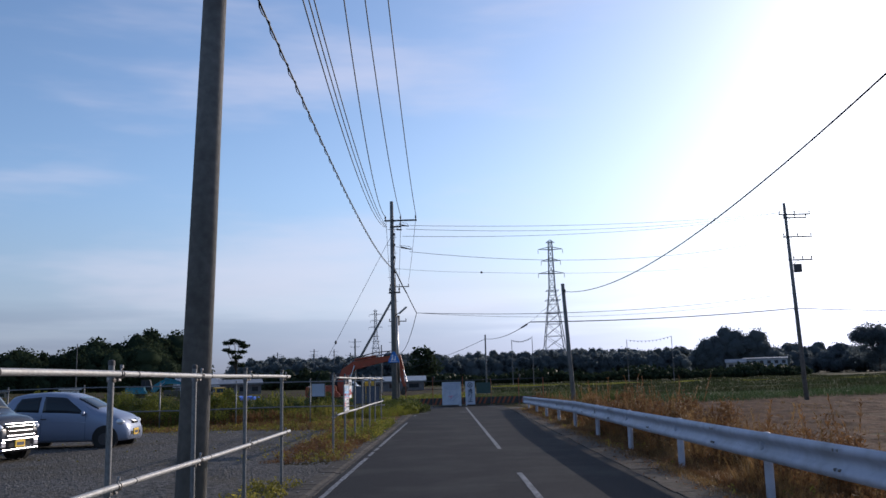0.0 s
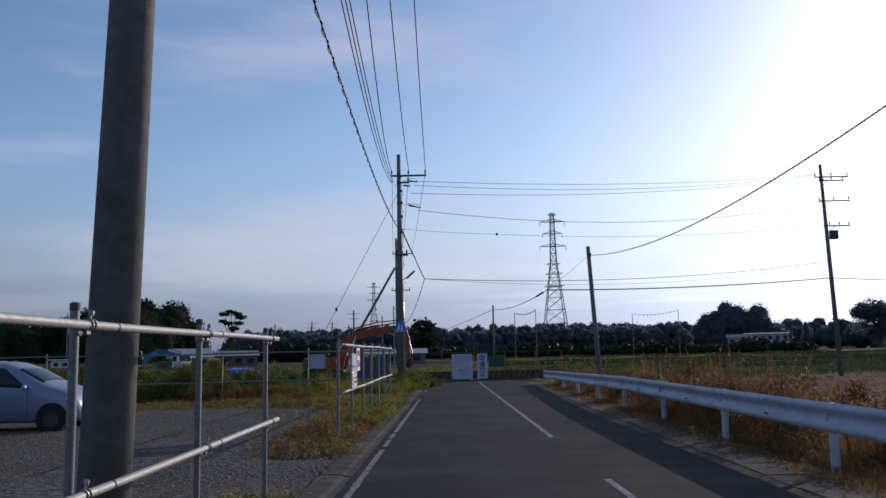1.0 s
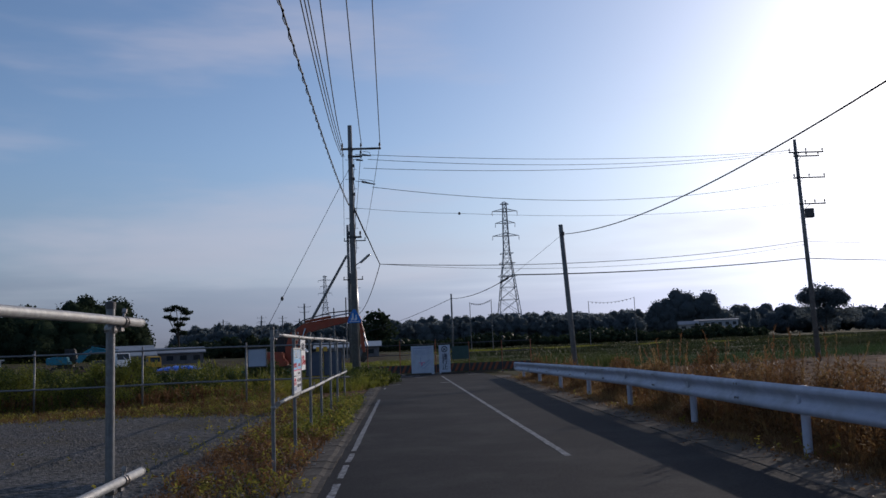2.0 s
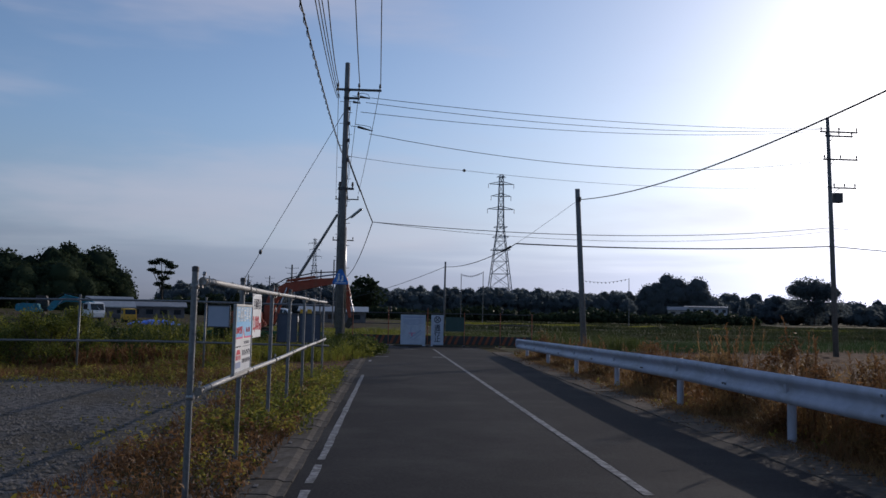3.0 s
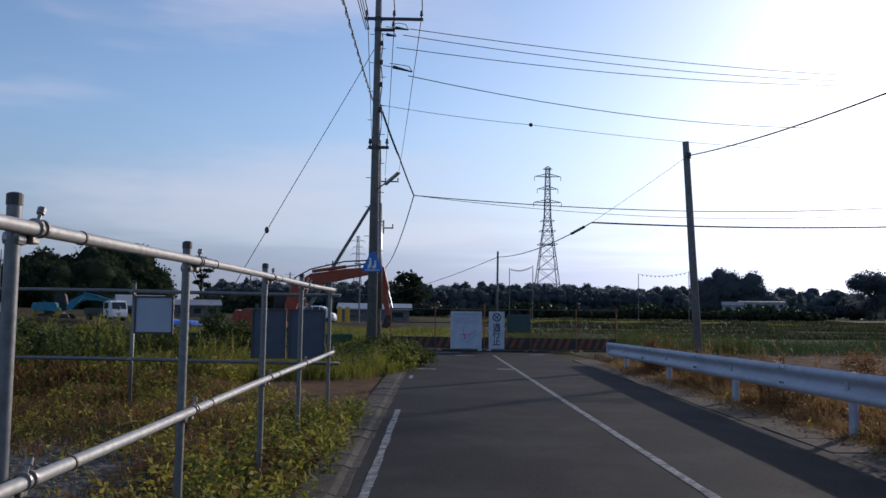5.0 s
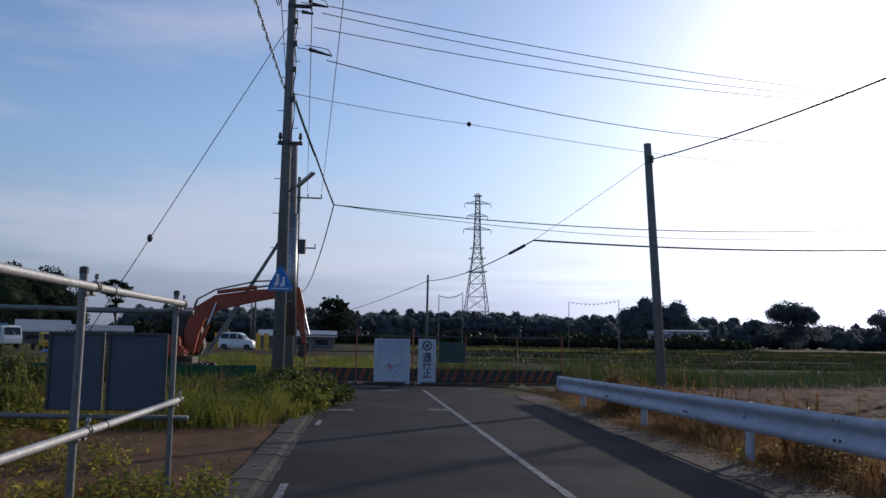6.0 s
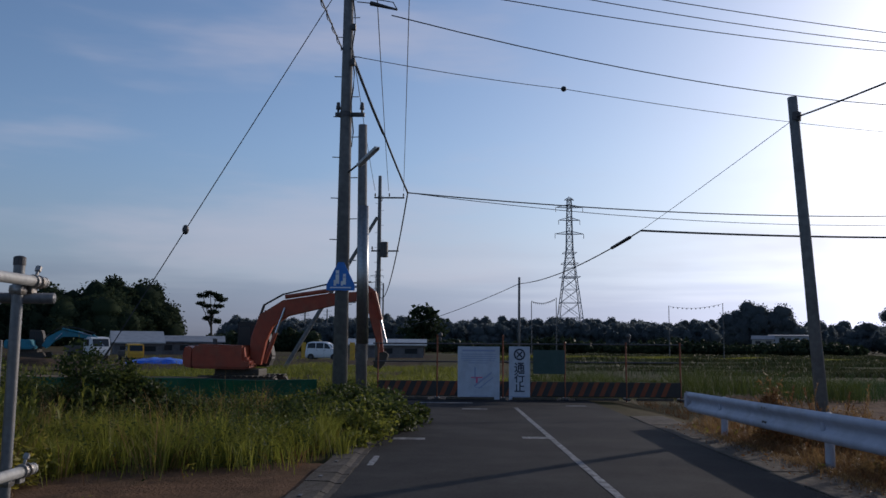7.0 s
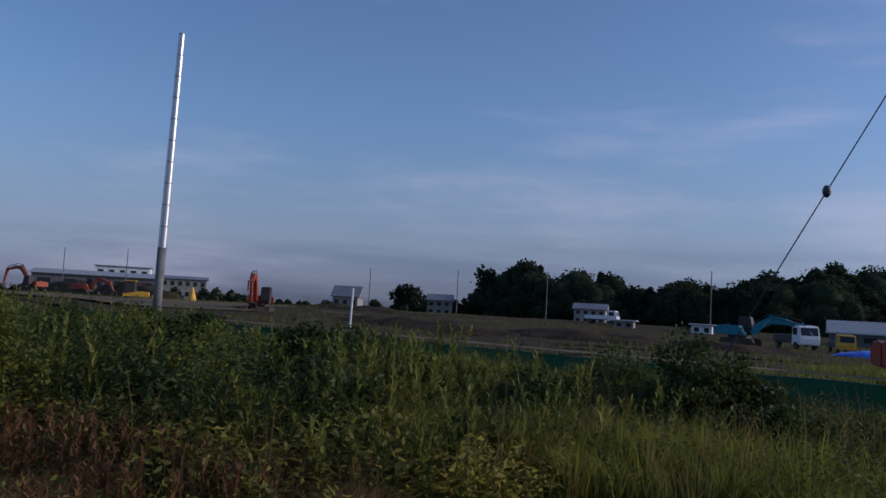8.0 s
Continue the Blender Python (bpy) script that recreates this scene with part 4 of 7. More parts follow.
sb = thing("price_sign", "white sign with red and black monthly price lettering", "sign", (SX - 0.012, 22.68, 1.222))
bm = B()
box(bm, (0, 0.305, 0.23), (0.006, 0.61, 0.46), bevel=0.002)
part("panel", bm, M["sign_white"], sb)
text_part("月極料金", 0.125, (0.0045, 0.305, 0.345), M["ink"], sb, 0.0006)
text_part("2,000", 0.20, (0.0045, 0.24, 0.145), M["ink_red"], sb, 0.0025, 0.92)
text_part("円/月", 0.085, (0.0045, 0.52, 0.11), M["ink_red"], sb, 0.001)
for y in (0.03, 0.58):
    for z in (0.015, 0.445):
        bm = B()
        tube(bm, (0.0, y, z), (0.008, y, z), 0.008, seg=8)
        part("rivet", bm, M["clamp"], sb)
for y in (0.05, 0.33, 0.56):
    bm = B()
    tube(bm, (0.0, y, 0.45), (-0.02, y, 0.53), 0.004, seg=5)
    part("wire_tie", bm, M["clamp"], sb)


def plate_on_fence(label, x0, x1, z0, z1, material, y=33.44, ribs=0):
    root = thing("sign_panel", label, "sign", ((x0 + x1) / 2, y, z0))
    bm = B()
    box(bm, (0, 0, (z1 - z0) / 2), (x1 - x0, 0.012, z1 - z0), bevel=0.003)
    part("panel", bm, material, root)
    for s in (-1, 1):
        bm = B()
        box(bm, (s * ((x1 - x0) / 2 - 0.012), -0.012, (z1 - z0) / 2), (0.024, 0.02, z1 - z0), bevel=0.003)
        part("frame_bar", bm, M["dark_steel"], root)
    for z in (0.012, z1 - z0 - 0.012):
        bm = B()
        box(bm, (0, -0.013, z), (x1 - x0 - 0.05, 0.02, 0.024), bevel=0.003)
        part("frame_bar", bm, M["dark_steel"], root)
    return root


plate_on_fence("dark back of a sign panel tied to the pipe fence", -3.13, -2.66, 0.79, 1.46, M["sign_back"])
plate_on_fence("dark back of a sign panel tied to the pipe fence", -2.635, -2.13, 0.79, 1.46, M["sign_back"])
plate_on_fence("pale blue-grey back of a square sign on the pipe fence", -4.72, -4.19, 1.10, 1.61, M["board_back"])

# ---------- road-closed barrier ----------
YB = 53.5
bar_root = thing("road_barrier", "road-closed barrier with striped boards and orange pipe frames", "barrier", (0, YB, 0))
px = [-2.2, -0.55, 1.28, 3.0, 4.7, 6.2]
for x in px:
    bm = B()
    tube(bm, (x, 0, -0.05), (x, 0, 1.78 if x in (1.28, -0.55) else 1.6), 0.024, seg=10)
    part("post", bm, M["hazard"], bar_root)
    bm = B()
    box(bm, (x, 0, 0.03), (0.12, 0.5, 0.06), bevel=0.01)
    part("foot", bm, M["dark_steel"], bar_root)
for z in (1.52, 1.02, 0.10):
    bm = B()
    tube(bm, (-2.35, 0.03, z), (6.3, 0.03, z + (0.02 if z > 1 else 0)), 0.02, seg=8)
    part("rail", bm, M["dark_steel"], bar_root)
for x0, x1 in zip(px, px[1:]):
    bm = B()
    box(bm, ((x0 + x1) / 2, -0.045, 0.30), (x1 - x0 - 0.04, 0.03, 0.40), bevel=0.005)
    board = part("striped_board", bm, M["hazard_black"], bar_root, "black board with orange slanting stripes")
    x = x0 + 0.06
    while x < x1 - 0.30:
        bm = B()
        prism(bm, [(x, 0.11), (x + 0.13, 0.11), (x + 0.30, 0.49), (x + 0.17, 0.49)], -0.066, -0.062)
        part("stripe", bm, M["hazard"], board)
        x += 0.29
for x0, x1 in zip(px, px[1:]):
    bm = B()
    box(bm, ((x0 + x1) / 2, -0.14, 0.035), (x1 - x0 - 0.5, 0.12, 0.07), bevel=0.015)
    part("kerb_block", bm, M["slab"], bar_root, "pale concrete weight at the barrier's foot")
for x in (-0.55, 4.7):
    bm = B()
    tube(bm, (x + 0.08, -0.02, 1.60), (x + 0.08, -0.02, 1.72), 0.035, seg=10)
    ball(bm, (x + 0.08, -0.02, 1.76), 0.065, 1, 1, 1.1)
    part("warning_lamp", bm, M["dark_steel"], bar_root, "small unlit warning lamp")
nb = thing("notice_board", "large white notice board with a faint route map", "sign", (0.60, YB - 0.12, 0))
bm = B()
box(bm, (0, 0, 0.72), (1.16, 0.02, 1.46), bevel=0.005)
part("panel", bm, M["board_pale"], nb)
for z, w, mm in ((1.34, 0.92, "ink_pale"), (1.24, 0.98, "ink_pale"), (1.18, 0.96, "ink_pale"), (1.12, 0.97, "ink_pale"), (1.06, 0.9, "ink_pale"), (1.0, 0.55, "ink_pale"), (0.09, 0.5, "ink_pale"), (0.33, 0.2, "ink_pale")):
    bm = B()
    box(bm, (0, -0.0115, z), (w, 0.002, 0.05 if z > 1.3 else 0.022))
    part("bar", bm, M[mm], nb)
for x, z, w, h, r, mm in ((0.12, 0.55, 0.62, 0.045, 38, "ink_pale"), (-0.05, 0.60, 0.32, 0.03, 0, "ink_pink"), (-0.1, 0.72, 0.04, 0.32, 0, "ink_pale"), (0.2, 0.45, 0.5, 0.03, 38, "ink_pale"), (-0.05, 0.52, 0.05, 0.14, 0, "ink_pink")):
    bm = B()
    box(bm, (x, -0.0125, z), (w, 0.0025, h), (0, -r, 0))
    part("map_line", bm, M[mm], nb)
cs = thing("closed_sign", "tall white road-closed sign with a ring symbol", "sign", (1.73, YB - 0.11, 0))
bm = B()
box(bm, (0, 0, 0.73), (0.58, 0.02, 1.46), bevel=0.005)
part("panel", bm, M["board_pale"], cs)
bm = B()
bmesh.ops.create_cone(bm, cap_ends=True, segments=32, radius1=0.16, radius2=0.16, depth=0.004, matrix=pose(0, -0.0115, 1.24, 90))
part("ring", bm, M["ink"], cs)
bm = B()
bmesh.ops.create_cone(bm, cap_ends=True, segments=32, radius1=0.115, radius2=0.115, depth=0.004, matrix=pose(0, -0.0135, 1.24, 90))
part("disc", bm, M["board_pale"], cs)
for r in (45, -45):
    bm = B()
    box(bm, (0, -0.0165, 1.24), (0.21, 0.003, 0.04), (0, r, 0))
    part("cross_bar", bm, M["ink"], cs)
for k, ch in enumerate("通行止"):
    t = text_part(ch, 0.30, (0, -0.012, 0.86 - 0.27 * k), M["ink"], cs, 0.006)
    t.rotation_euler = (0, 0, radians(-90))
bm = B()
box(bm, (0, -0.0115, 0.09), (0.5, 0.002, 0.02))
part("bar", bm, M["ink_pale"], cs)
gp = thing("green_board", "dull green board hung on the barrier", "sign", (2.55, YB - 0.07, 0))
bm = B()
box(bm, (0, 0, 1.04), (0.88, 0.015, 0.66), bevel=0.004)
part("panel", bm, M["dull_green"], gp)

# ---------- vehicles ----------
def wheel(parent, x, y, r=0.275, w=0.17):
    bm = B()
    tube(bm, (x, y - w / 2, r), (x, y + w / 2, r), r, seg=24)
    bmesh.ops.bevel(bm, geom=[e for e in bm.edges if len(e.link_faces) == 2 and any(len(f.verts) > 4 for f in e.link_faces)], offset=0.03, segments=2, affect="EDGES")
    t = part("wheel", bm, M["tyre"], parent)
    bm = B()
    tube(bm, (x, y - w / 2 - 0.006, r), (x, y + w / 2 + 0.006, r), r * 0.56, seg=20)
    part("rim", bm, M["dark_steel"], t)
    return t


def car_section(x, shape):
    """Half section of a car body at x: points (y, z) from the sill up to the middle of the roof."""
    def at(k):
        xs, vs = zip(*shape[k])
        return float(sum(w * np.interp(x + d, xs, vs) for d, w in ((-0.07, 0.25), (0, 0.5), (0.07, 0.25))))
    sill, belt, top, w, wt = at("sill"), at("belt"), at("top"), at("width"), at("roof_width")
    belt = min(belt, top - 0.02)
    soft = 0.06 * min(1.0, (top - belt) / 0.25)
    return [(w * 0.88, sill), (w * 0.975, sill + 0.07), (w, sill + (belt - sill) * 0.45), (w * 0.995, sill + (belt - sill) * 0.72), (w * 0.965, belt),
            ((w * 0.965 + wt) / 2 + 0.012, belt + (top - belt) * 0.52), (wt, top - soft), (wt * 0.76, top), (wt * 0.4, top + 0.014), (0.0, top + 0.018)]


def car_point(x, v, side, shape):
    """A point of the shell: v counts along the section's points."""
    sec = car_section(x, shape)
    k = min(int(v), len(sec) - 2)
    f = v - k
    return Vector((x, side * (sec[k][0] * (1 - f) + sec[k + 1][0] * f), sec[k][1] * (1 - f) + sec[k + 1][1] * f))


def car_panel(name, corners, side, shape, material, parent, both=False, proud=0.005):
    """A pane or panel lying on the shell; corners (x, v): rear low, front low, front high, rear high."""
    bm = B()
    nu, nv = 10, 6
    grid = []
    for j in range(nv + 1):
        g = j / nv
        row = []
        for i in range(nu + 1):
            f = i / nu
            if both:
                x = corners[0][0] + (corners[3][0] - corners[0][0]) * g
                y = 2 * f - 1
                v = 9 - abs(y) * (9 - corners[0][1])
                p = car_point(x, v, 1 if y >= 0 else -1, shape) + Vector((proud * corners[1][0], 0, proud))
            else:
                x = (corners[0][0] * (1 - f) + corners[1][0] * f) * (1 - g) + (corners[3][0] * (1 - f) + corners[2][0] * f) * g
                v = (corners[0][1] * (1 - f) + corners[1][1] * f) * (1 - g) + (corners[3][1] * (1 - f) + corners[2][1] * f) * g
                p = car_point(x, v, side, shape) + Vector((0, side * proud, proud * 0.3))
            row.append(bm.verts.new(p))
        grid.append(row)
    for j in range(nv):
        for i in range(nu):
            bm.faces.new((grid[j][i], grid[j][i + 1], grid[j + 1][i + 1], grid[j + 1][i]))
    bmesh.ops.recalc_face_normals(bm, faces=list(bm.faces))
    bmesh.ops.solidify(bm, geom=list(bm.faces), thickness=0.004)
    return part(name, bm, material, parent, smooth=True)


def car(label, category, at, turn, paint, shape, panes, screen, hatch, name="car", wheels=(-1.12, 1.16), plate="plate_yellow", front=None, lamps=(1.50, 0.70)):
    root = thing(name, label, category, at, turn)
    tail, nose = shape["top"][0][0], shape["top"][-1][0]
    bm = B()
    prev = None
    for x in steps(tail, nose, 0.055):
        sec = car_section(x, shape)
        cur = [bm.verts.new((x, y, z)) for y, z in sec] + [bm.verts.new((x, -y, z)) for y, z in sec[-2::-1]]
        if prev:
            for k in range(len(cur) - 1):
                bm.faces.new((prev[k], prev[k + 1], cur[k + 1], cur[k]))
            bm.faces.new((prev[-1], prev[0], cur[0], cur[-1]))
        else:
            bm.faces.new(cur)
        prev = cur
    bm.faces.new(prev[::-1])
    bmesh.ops.recalc_face_normals(bm, faces=list(bm.faces))
    body = part("body", bm, paint, root, smooth=True)
    for s in (-1, 1):
        for corners in panes:
            car_panel("side_window", corners, s, shape, M["window"], body)
        x0, x1 = panes[0][0][0], panes[-1][1][0]
        car_panel("body_crease", [(x0, 3.02), (x1, 3.02), (x1, 3.10), (x0, 3.10)], s, shape, paint, body, proud=0.008)
    car_panel("windscreen", [(screen[0], 6.35), (1, 0), (0, 0), (screen[1], 0)], 1, shape, M["window"], body, both=True)
    car_panel("rear_window", [(hatch[0], 6.45), (-1, 0), (0, 0), (hatch[1], 0)], 1, shape, M["window"], body, both=True)
    hw = max(v for u, v in shape["width"])
    for x in wheels:
        for s in (-1, 1):
            bm = B()
            tube(bm, (x, s * (hw + 0.003), 0.30), (x, s * (hw - 0.14), 0.30), 0.325, seg=28)
            part("wheel_arch", bm, M["tyre"], root)
            wheel(root, x, s * (hw - 0.07))
    lx, lz = lamps
    for s in (-1, 1):
        w = car_section(lx, shape)[3][0]
        bm = B()
        ball(bm, (lx, s * (w - 0.07), lz), 0.105, 1.15, 1.0, 0.8)
        part("headlight", bm, M["lamp_clear"], root, smooth=True)
        bm = B()
        ball(bm, (panes[-1][1][0] - 0.05, s * (hw + 0.07), car_section(0.5, shape)[4][1] + 0.05), 0.085, 0.6, 1.0, 0.8)
        part("mirror", bm, paint, root, smooth=True)
        bm = B()
        ball(bm, (nose - 0.10, s * 0.47, 0.40), 0.05, 0.8, 1.2, 1.0)
        part("fog_lamp", bm, M["tyre"], root, smooth=True)
        for pane in panes:
            bm = B()
            box(bm, (pane[0][0] + 0.05, s * (hw * 0.992 + 0.006), car_section(0.0, shape)[4][1] - 0.10), (0.15, 0.022, 0.03), bevel=0.008)
            part("door_handle", bm, M["dark_steel"], root)
        for pane in panes[-1:]:
            for x in (pane[0][0] - 0.02, pane[1][0] - 0.02):
                car_panel("door_seam", [(x, 1.0), (x + 0.008, 1.0), (x + 0.008, 4.0), (x, 4.0)], s, shape, M["tyre"], body, proud=0.0015)
        bm = B()
        box(bm, (tail + 0.04, s * (hw - 0.14), 0.85), (0.08, 0.10, 0.26), bevel=0.02)
        part("tail_light", bm, M["ink_red"], root)
    bm = B()
    box(bm, (nose + 0.012, 0, 0.43), (0.02, 0.33, 0.165), bevel=0.004)
    pl = part("number_plate", bm, M[plate], root)
    bm = B()
    box(bm, (nose + 0.024, 0, 0.42), (0.004, 0.24, 0.07))
    part("bar", bm, M["ink"], pl)
    bm = B()
    box(bm, (nose - 0.022, 0, 0.40), (0.05, 0.74, 0.13), bevel=0.03)
    part("air_intake", bm, M["tyre"], root)
    if front == "chrome":
        bm = B()
        box(bm, (nose - 0.03, 0, 0.72), (0.09, 0.92, 0.27), bevel=0.03)
        part("grille", bm, M["tyre"], root)
        for z, w in ((0.60, 0.96), (0.70, 0.80), (0.80, 0.98), (0.86, 1.1)):
            bm = B()
            box(bm, (nose + 0.012, 0, z), (0.05, w, 0.024), bevel=0.009)
            part("grille_bar", bm, M["chrome"], root)
        for z in (0.30, 0.52):
            bm = B()
            box(bm, (nose + 0.006, 0, z), (0.05, 1.24, 0.04), bevel=0.014)
            part("bumper_trim", bm, M["chrome"], root)
        for s in (-1, 1):
            bm = B()
            box(bm, (nose - 0.015, s * 0.55, 0.42), (0.06, 0.16, 0.14), bevel=0.025)
            part("lamp_housing", bm, M["chrome"], root)
    else:
        bm = B()
        sweep(bm, [(nose - 0.005 - 0.10 * abs(k / 6) ** 2, 0.24 * k / 6, 0.70 + 0.05 * (k / 6) ** 2) for k in range(-6, 7)], 0.018, 8)
        part("grille_bar", bm, M["chrome"], root)
        bm = B()
        box(bm, (nose - 0.03, 0, 0.67), (0.06, 0.36, 0.06), bevel=0.025)
        part("grille", bm, M["tyre"], root)
    return root


HATCH = {"top": [(-1.70, 0.62), (-1.67, 0.95), (-1.58, 1.18), (-1.42, 1.40), (-1.1, 1.47), (-0.5, 1.50), (0.05, 1.46), (0.40, 1.34), (0.98, 1.02), (1.12, 0.97), (1.45, 0.88), (1.60, 0.78), (1.68, 0.64), (1.70, 0.50)],
         "belt": [(-1.70, 0.55), (-1.5, 0.97), (0.0, 0.92), (0.9, 0.88), (1.1, 0.86), (1.45, 0.76), (1.60, 0.66), (1.70, 0.44)],
         "sill": [(-1.70, 0.30), (-1.5, 0.22), (1.5, 0.21), (1.70, 0.24)],
         "width": [(-1.70, 0.60), (-1.55, 0.70), (-1.2, 0.735), (1.1, 0.735), (1.4, 0.71), (1.58, 0.64), (1.70, 0.48)],
         "roof_width": [(-1.70, 0.50), (-1.4, 0.54), (0.2, 0.56), (0.9, 0.60), (1.3, 0.60), (1.70, 0.40)]}
WAGON = {"top": [(-1.70, 0.80), (-1.68, 1.35), (-1.55, 1.66), (-1.2, 1.74), (0.0, 1.76), (0.40, 1.70), (0.62, 1.58), (1.02, 1.14), (1.16, 1.07), (1.50, 1.01), (1.64, 0.92), (1.70, 0.66)],
         "belt": [(-1.70, 0.75), (-1.6, 1.08), (0.9, 1.04), (1.2, 0.98), (1.5, 0.92), (1.64, 0.82), (1.70, 0.58)],
         "sill": [(-1.70, 0.28), (-1.5, 0.22), (1.5, 0.22), (1.70, 0.25)],
         "width": [(-1.70, 0.68), (-1.6, 0.72), (-1.3, 0.735), (1.4, 0.735), (1.6, 0.70), (1.70, 0.62)],
         "roof_width": [(-1.70, 0.58), (0.4, 0.62), (1.0, 0.66), (1.4, 0.66), (1.70, 0.56)]}
car("silver-blue small hatchback parked on gravel", "car", (-9.62, 24.1, 0.06), 0, M["car_silver"], HATCH,
    [[(-1.28, 4.25), (-0.60, 4.18), (-0.58, 5.80), (-1.12, 5.72)], [(-0.50, 4.18), (0.66, 4.18), (0.10, 5.80), (-0.48, 5.82)]], (0.90, 0.36), (-1.60, -1.46))
car("black small wagon with a chrome grille parked on gravel", "car", (-10.72, 20.4, 0.06), -9, M["car_black"], WAGON,
    [[(-1.50, 4.2), (-0.70, 4.2), (-0.70, 5.8), (-1.45, 5.8)], [(-0.62, 4.2), (0.10, 4.2), (0.10, 5.8), (-0.62, 5.8)], [(0.18, 4.2), (0.86, 4.2), (0.52, 5.7), (0.18, 5.8)]], (0.98, 0.66), (-1.67, -1.60), front="chrome", lamps=(1.60, 0.78))
car("white box van parked on the far lane", "van", (-12.5, 112.0, 0.02), -8, M["car_white"], WAGON,
    [[(-1.50, 4.2), (-0.70, 4.2), (-0.70, 5.8), (-1.45, 5.8)], [(-0.62, 4.2), (0.10, 4.2), (0.10, 5.8), (-0.62, 5.8)], [(0.18, 4.2), (0.86, 4.2), (0.52, 5.7), (0.18, 5.8)]], (0.98, 0.66), (-1.67, -1.60), name="van", plate="sign_white", lamps=(1.60, 0.78))


def excavator(label, at, turn, paint, boom, arm, tip, group="excavators"):
    """boom: points of the boom in its plane (x forward, z up); arm end; bucket tip."""
    root = thing("excavator", label, "excavator", at, turn, group)
    for s in (-1, 1):
        bm = B()
        prism(bm, [(-1.45, 0.35), (-1.25, 0.04), (1.25, 0.04), (1.45, 0.35), (1.25, 0.66), (-1.25, 0.66)], s * 1.05 - 0.24, s * 1.05 + 0.24, bevel=0.05)
        tr = part("track", bm, M["track"], root)
        for i in range(14):
            bm = B()
            box(bm, (-1.2 + 2.4 * i / 13, s * 1.05, 0.675), (0.13, 0.50, 0.035))
            part("shoe", bm, M["track"], tr)
    bm = B()
    box(bm, (-0.1, 0, 0.78), (1.5, 1.5, 0.25), bevel=0.04)
    part("turntable", bm, M["track"], root)
    bm = B()
    prism(bm, [(-1.55, 0.92), (0.25, 0.90), (0.45, 0.98), (0.45, 1.15), (0.22, 1.25), (0.18, 1.70), (-1.4, 1.74), (-1.6, 1.50)], -1.12, 0.28, bevel=0.07)
    part("engine_house", bm, paint, root)
    bm = B()
    prism(bm, [(-1.85, 1.0), (-1.5, 0.92), (-1.5, 1.58), (-1.75, 1.70), (-1.85, 1.50)], -1.10, 1.10, bevel=0.06)
    part("counterweight", bm, paint, root)
    bm = B()
    prism(bm, [(-0.35, 1.0), (0.75, 0.95), (0.9, 1.3), (0.62, 2.5), (-0.35, 2.55)], 0.30, 1.14, bevel=0.06)
    cab = part("cab", bm, M["hazard_black"], root)
    for x0, x1 in ((-0.27, 0.12), (0.19, 0.58)):
        bm = B()
        box(bm, ((x0 + x1) / 2, 0.296, 1.95), (x1 - x0, 0.02, 0.85), bevel=0.01)
        part("window", bm, M["window"], cab)
    bm = B()
    box(bm, (-0.9, -0.6, 1.75), (0.14, 0.14, 0.35), bevel=0.03)
    part("exhaust", bm, M["dark_steel"], root)

    def limb(nm, pts, w0, w1, material, y=0.0, thick=0.36):
        bm = B()
        prev = None
        for i, (x, z) in enumerate(pts):
            a, b = pts[max(0, i - 1)], pts[min(len(pts) - 1, i + 1)]
            d = Vector((b[0] - a[0], b[1] - a[1])).normalized()
            n = Vector((-d.y, d.x)) * (w0 + (w1 - w0) * i / (len(pts) - 1) + 0.14 * math.sin(math.pi * i / (len(pts) - 1)))
            cur = [bm.verts.new((x + s * n.x, y + e * thick / 2, z + s * n.y)) for s, e in ((1, 1), (1, -1), (-1, -1), (-1, 1))]
            if prev:
                for k in range(4):
                    bm.faces.new((prev[k], prev[(k + 1) % 4], cur[(k + 1) % 4], cur[k]))
            else:
                bm.faces.new(cur)
            prev = cur
        bm.faces.new(prev[::-1])
        bmesh.ops.recalc_face_normals(bm, faces=list(bm.faces))
        bmesh.ops.bevel(bm, geom=list(bm.edges), offset=0.02, segments=1, affect="EDGES")
        return part(nm, bm, material, root)
    limb("boom", boom, 0.20, 0.13, paint, -0.1)
    limb("arm", [(boom[-1][0] - 0.25, boom[-1][1] + 0.30), boom[-1], arm], 0.13, 0.08, paint, -0.1, 0.24)
    # rams and hoses
    mid = boom[len(boom) // 2]
    for a, b in (((boom[0][0] + 0.35, 1.1), mid), ((mid[0], mid[1] + 0.38), (boom[-1][0] - 0.25, boom[-1][1] + 0.30)), ((boom[-1][0] + 0.12, boom[-1][1] + 0.1), (arm[0] + 0.18, arm[1] + 0.3))):
        va, vb = Vector((a[0], -0.36, a[1])), Vector((b[0], -0.36, b[1]))
        bm = B()
        tube(bm, va, va.lerp(vb, 0.55), 0.075, seg=10)
        ram = part("ram", bm, paint, root)
        bm = B()
        tube(bm, va.lerp(vb, 0.5), vb, 0.04, seg=8)
        part("rod", bm, M["chrome"], ram)
    hose = [Vector((boom[0][0], 0.0, boom[0][1] + 0.6))] + [Vector((x - 0.1, 0.0, z + 0.50 + 0.06 * (k % 2))) for k, (x, z) in enumerate(boom[1:-1])] + [Vector((boom[-1][0], 0.0, boom[-1][1] + 0.46))]
    for dy in (0.0, -0.22):
        bm = B()
        sweep(bm, [p + Vector((0, dy, 0.1 * dy)) for p in hose], 0.03, 6)
        part("hose", bm, M["cable"], root)
    bm = B()
    ax, az = arm
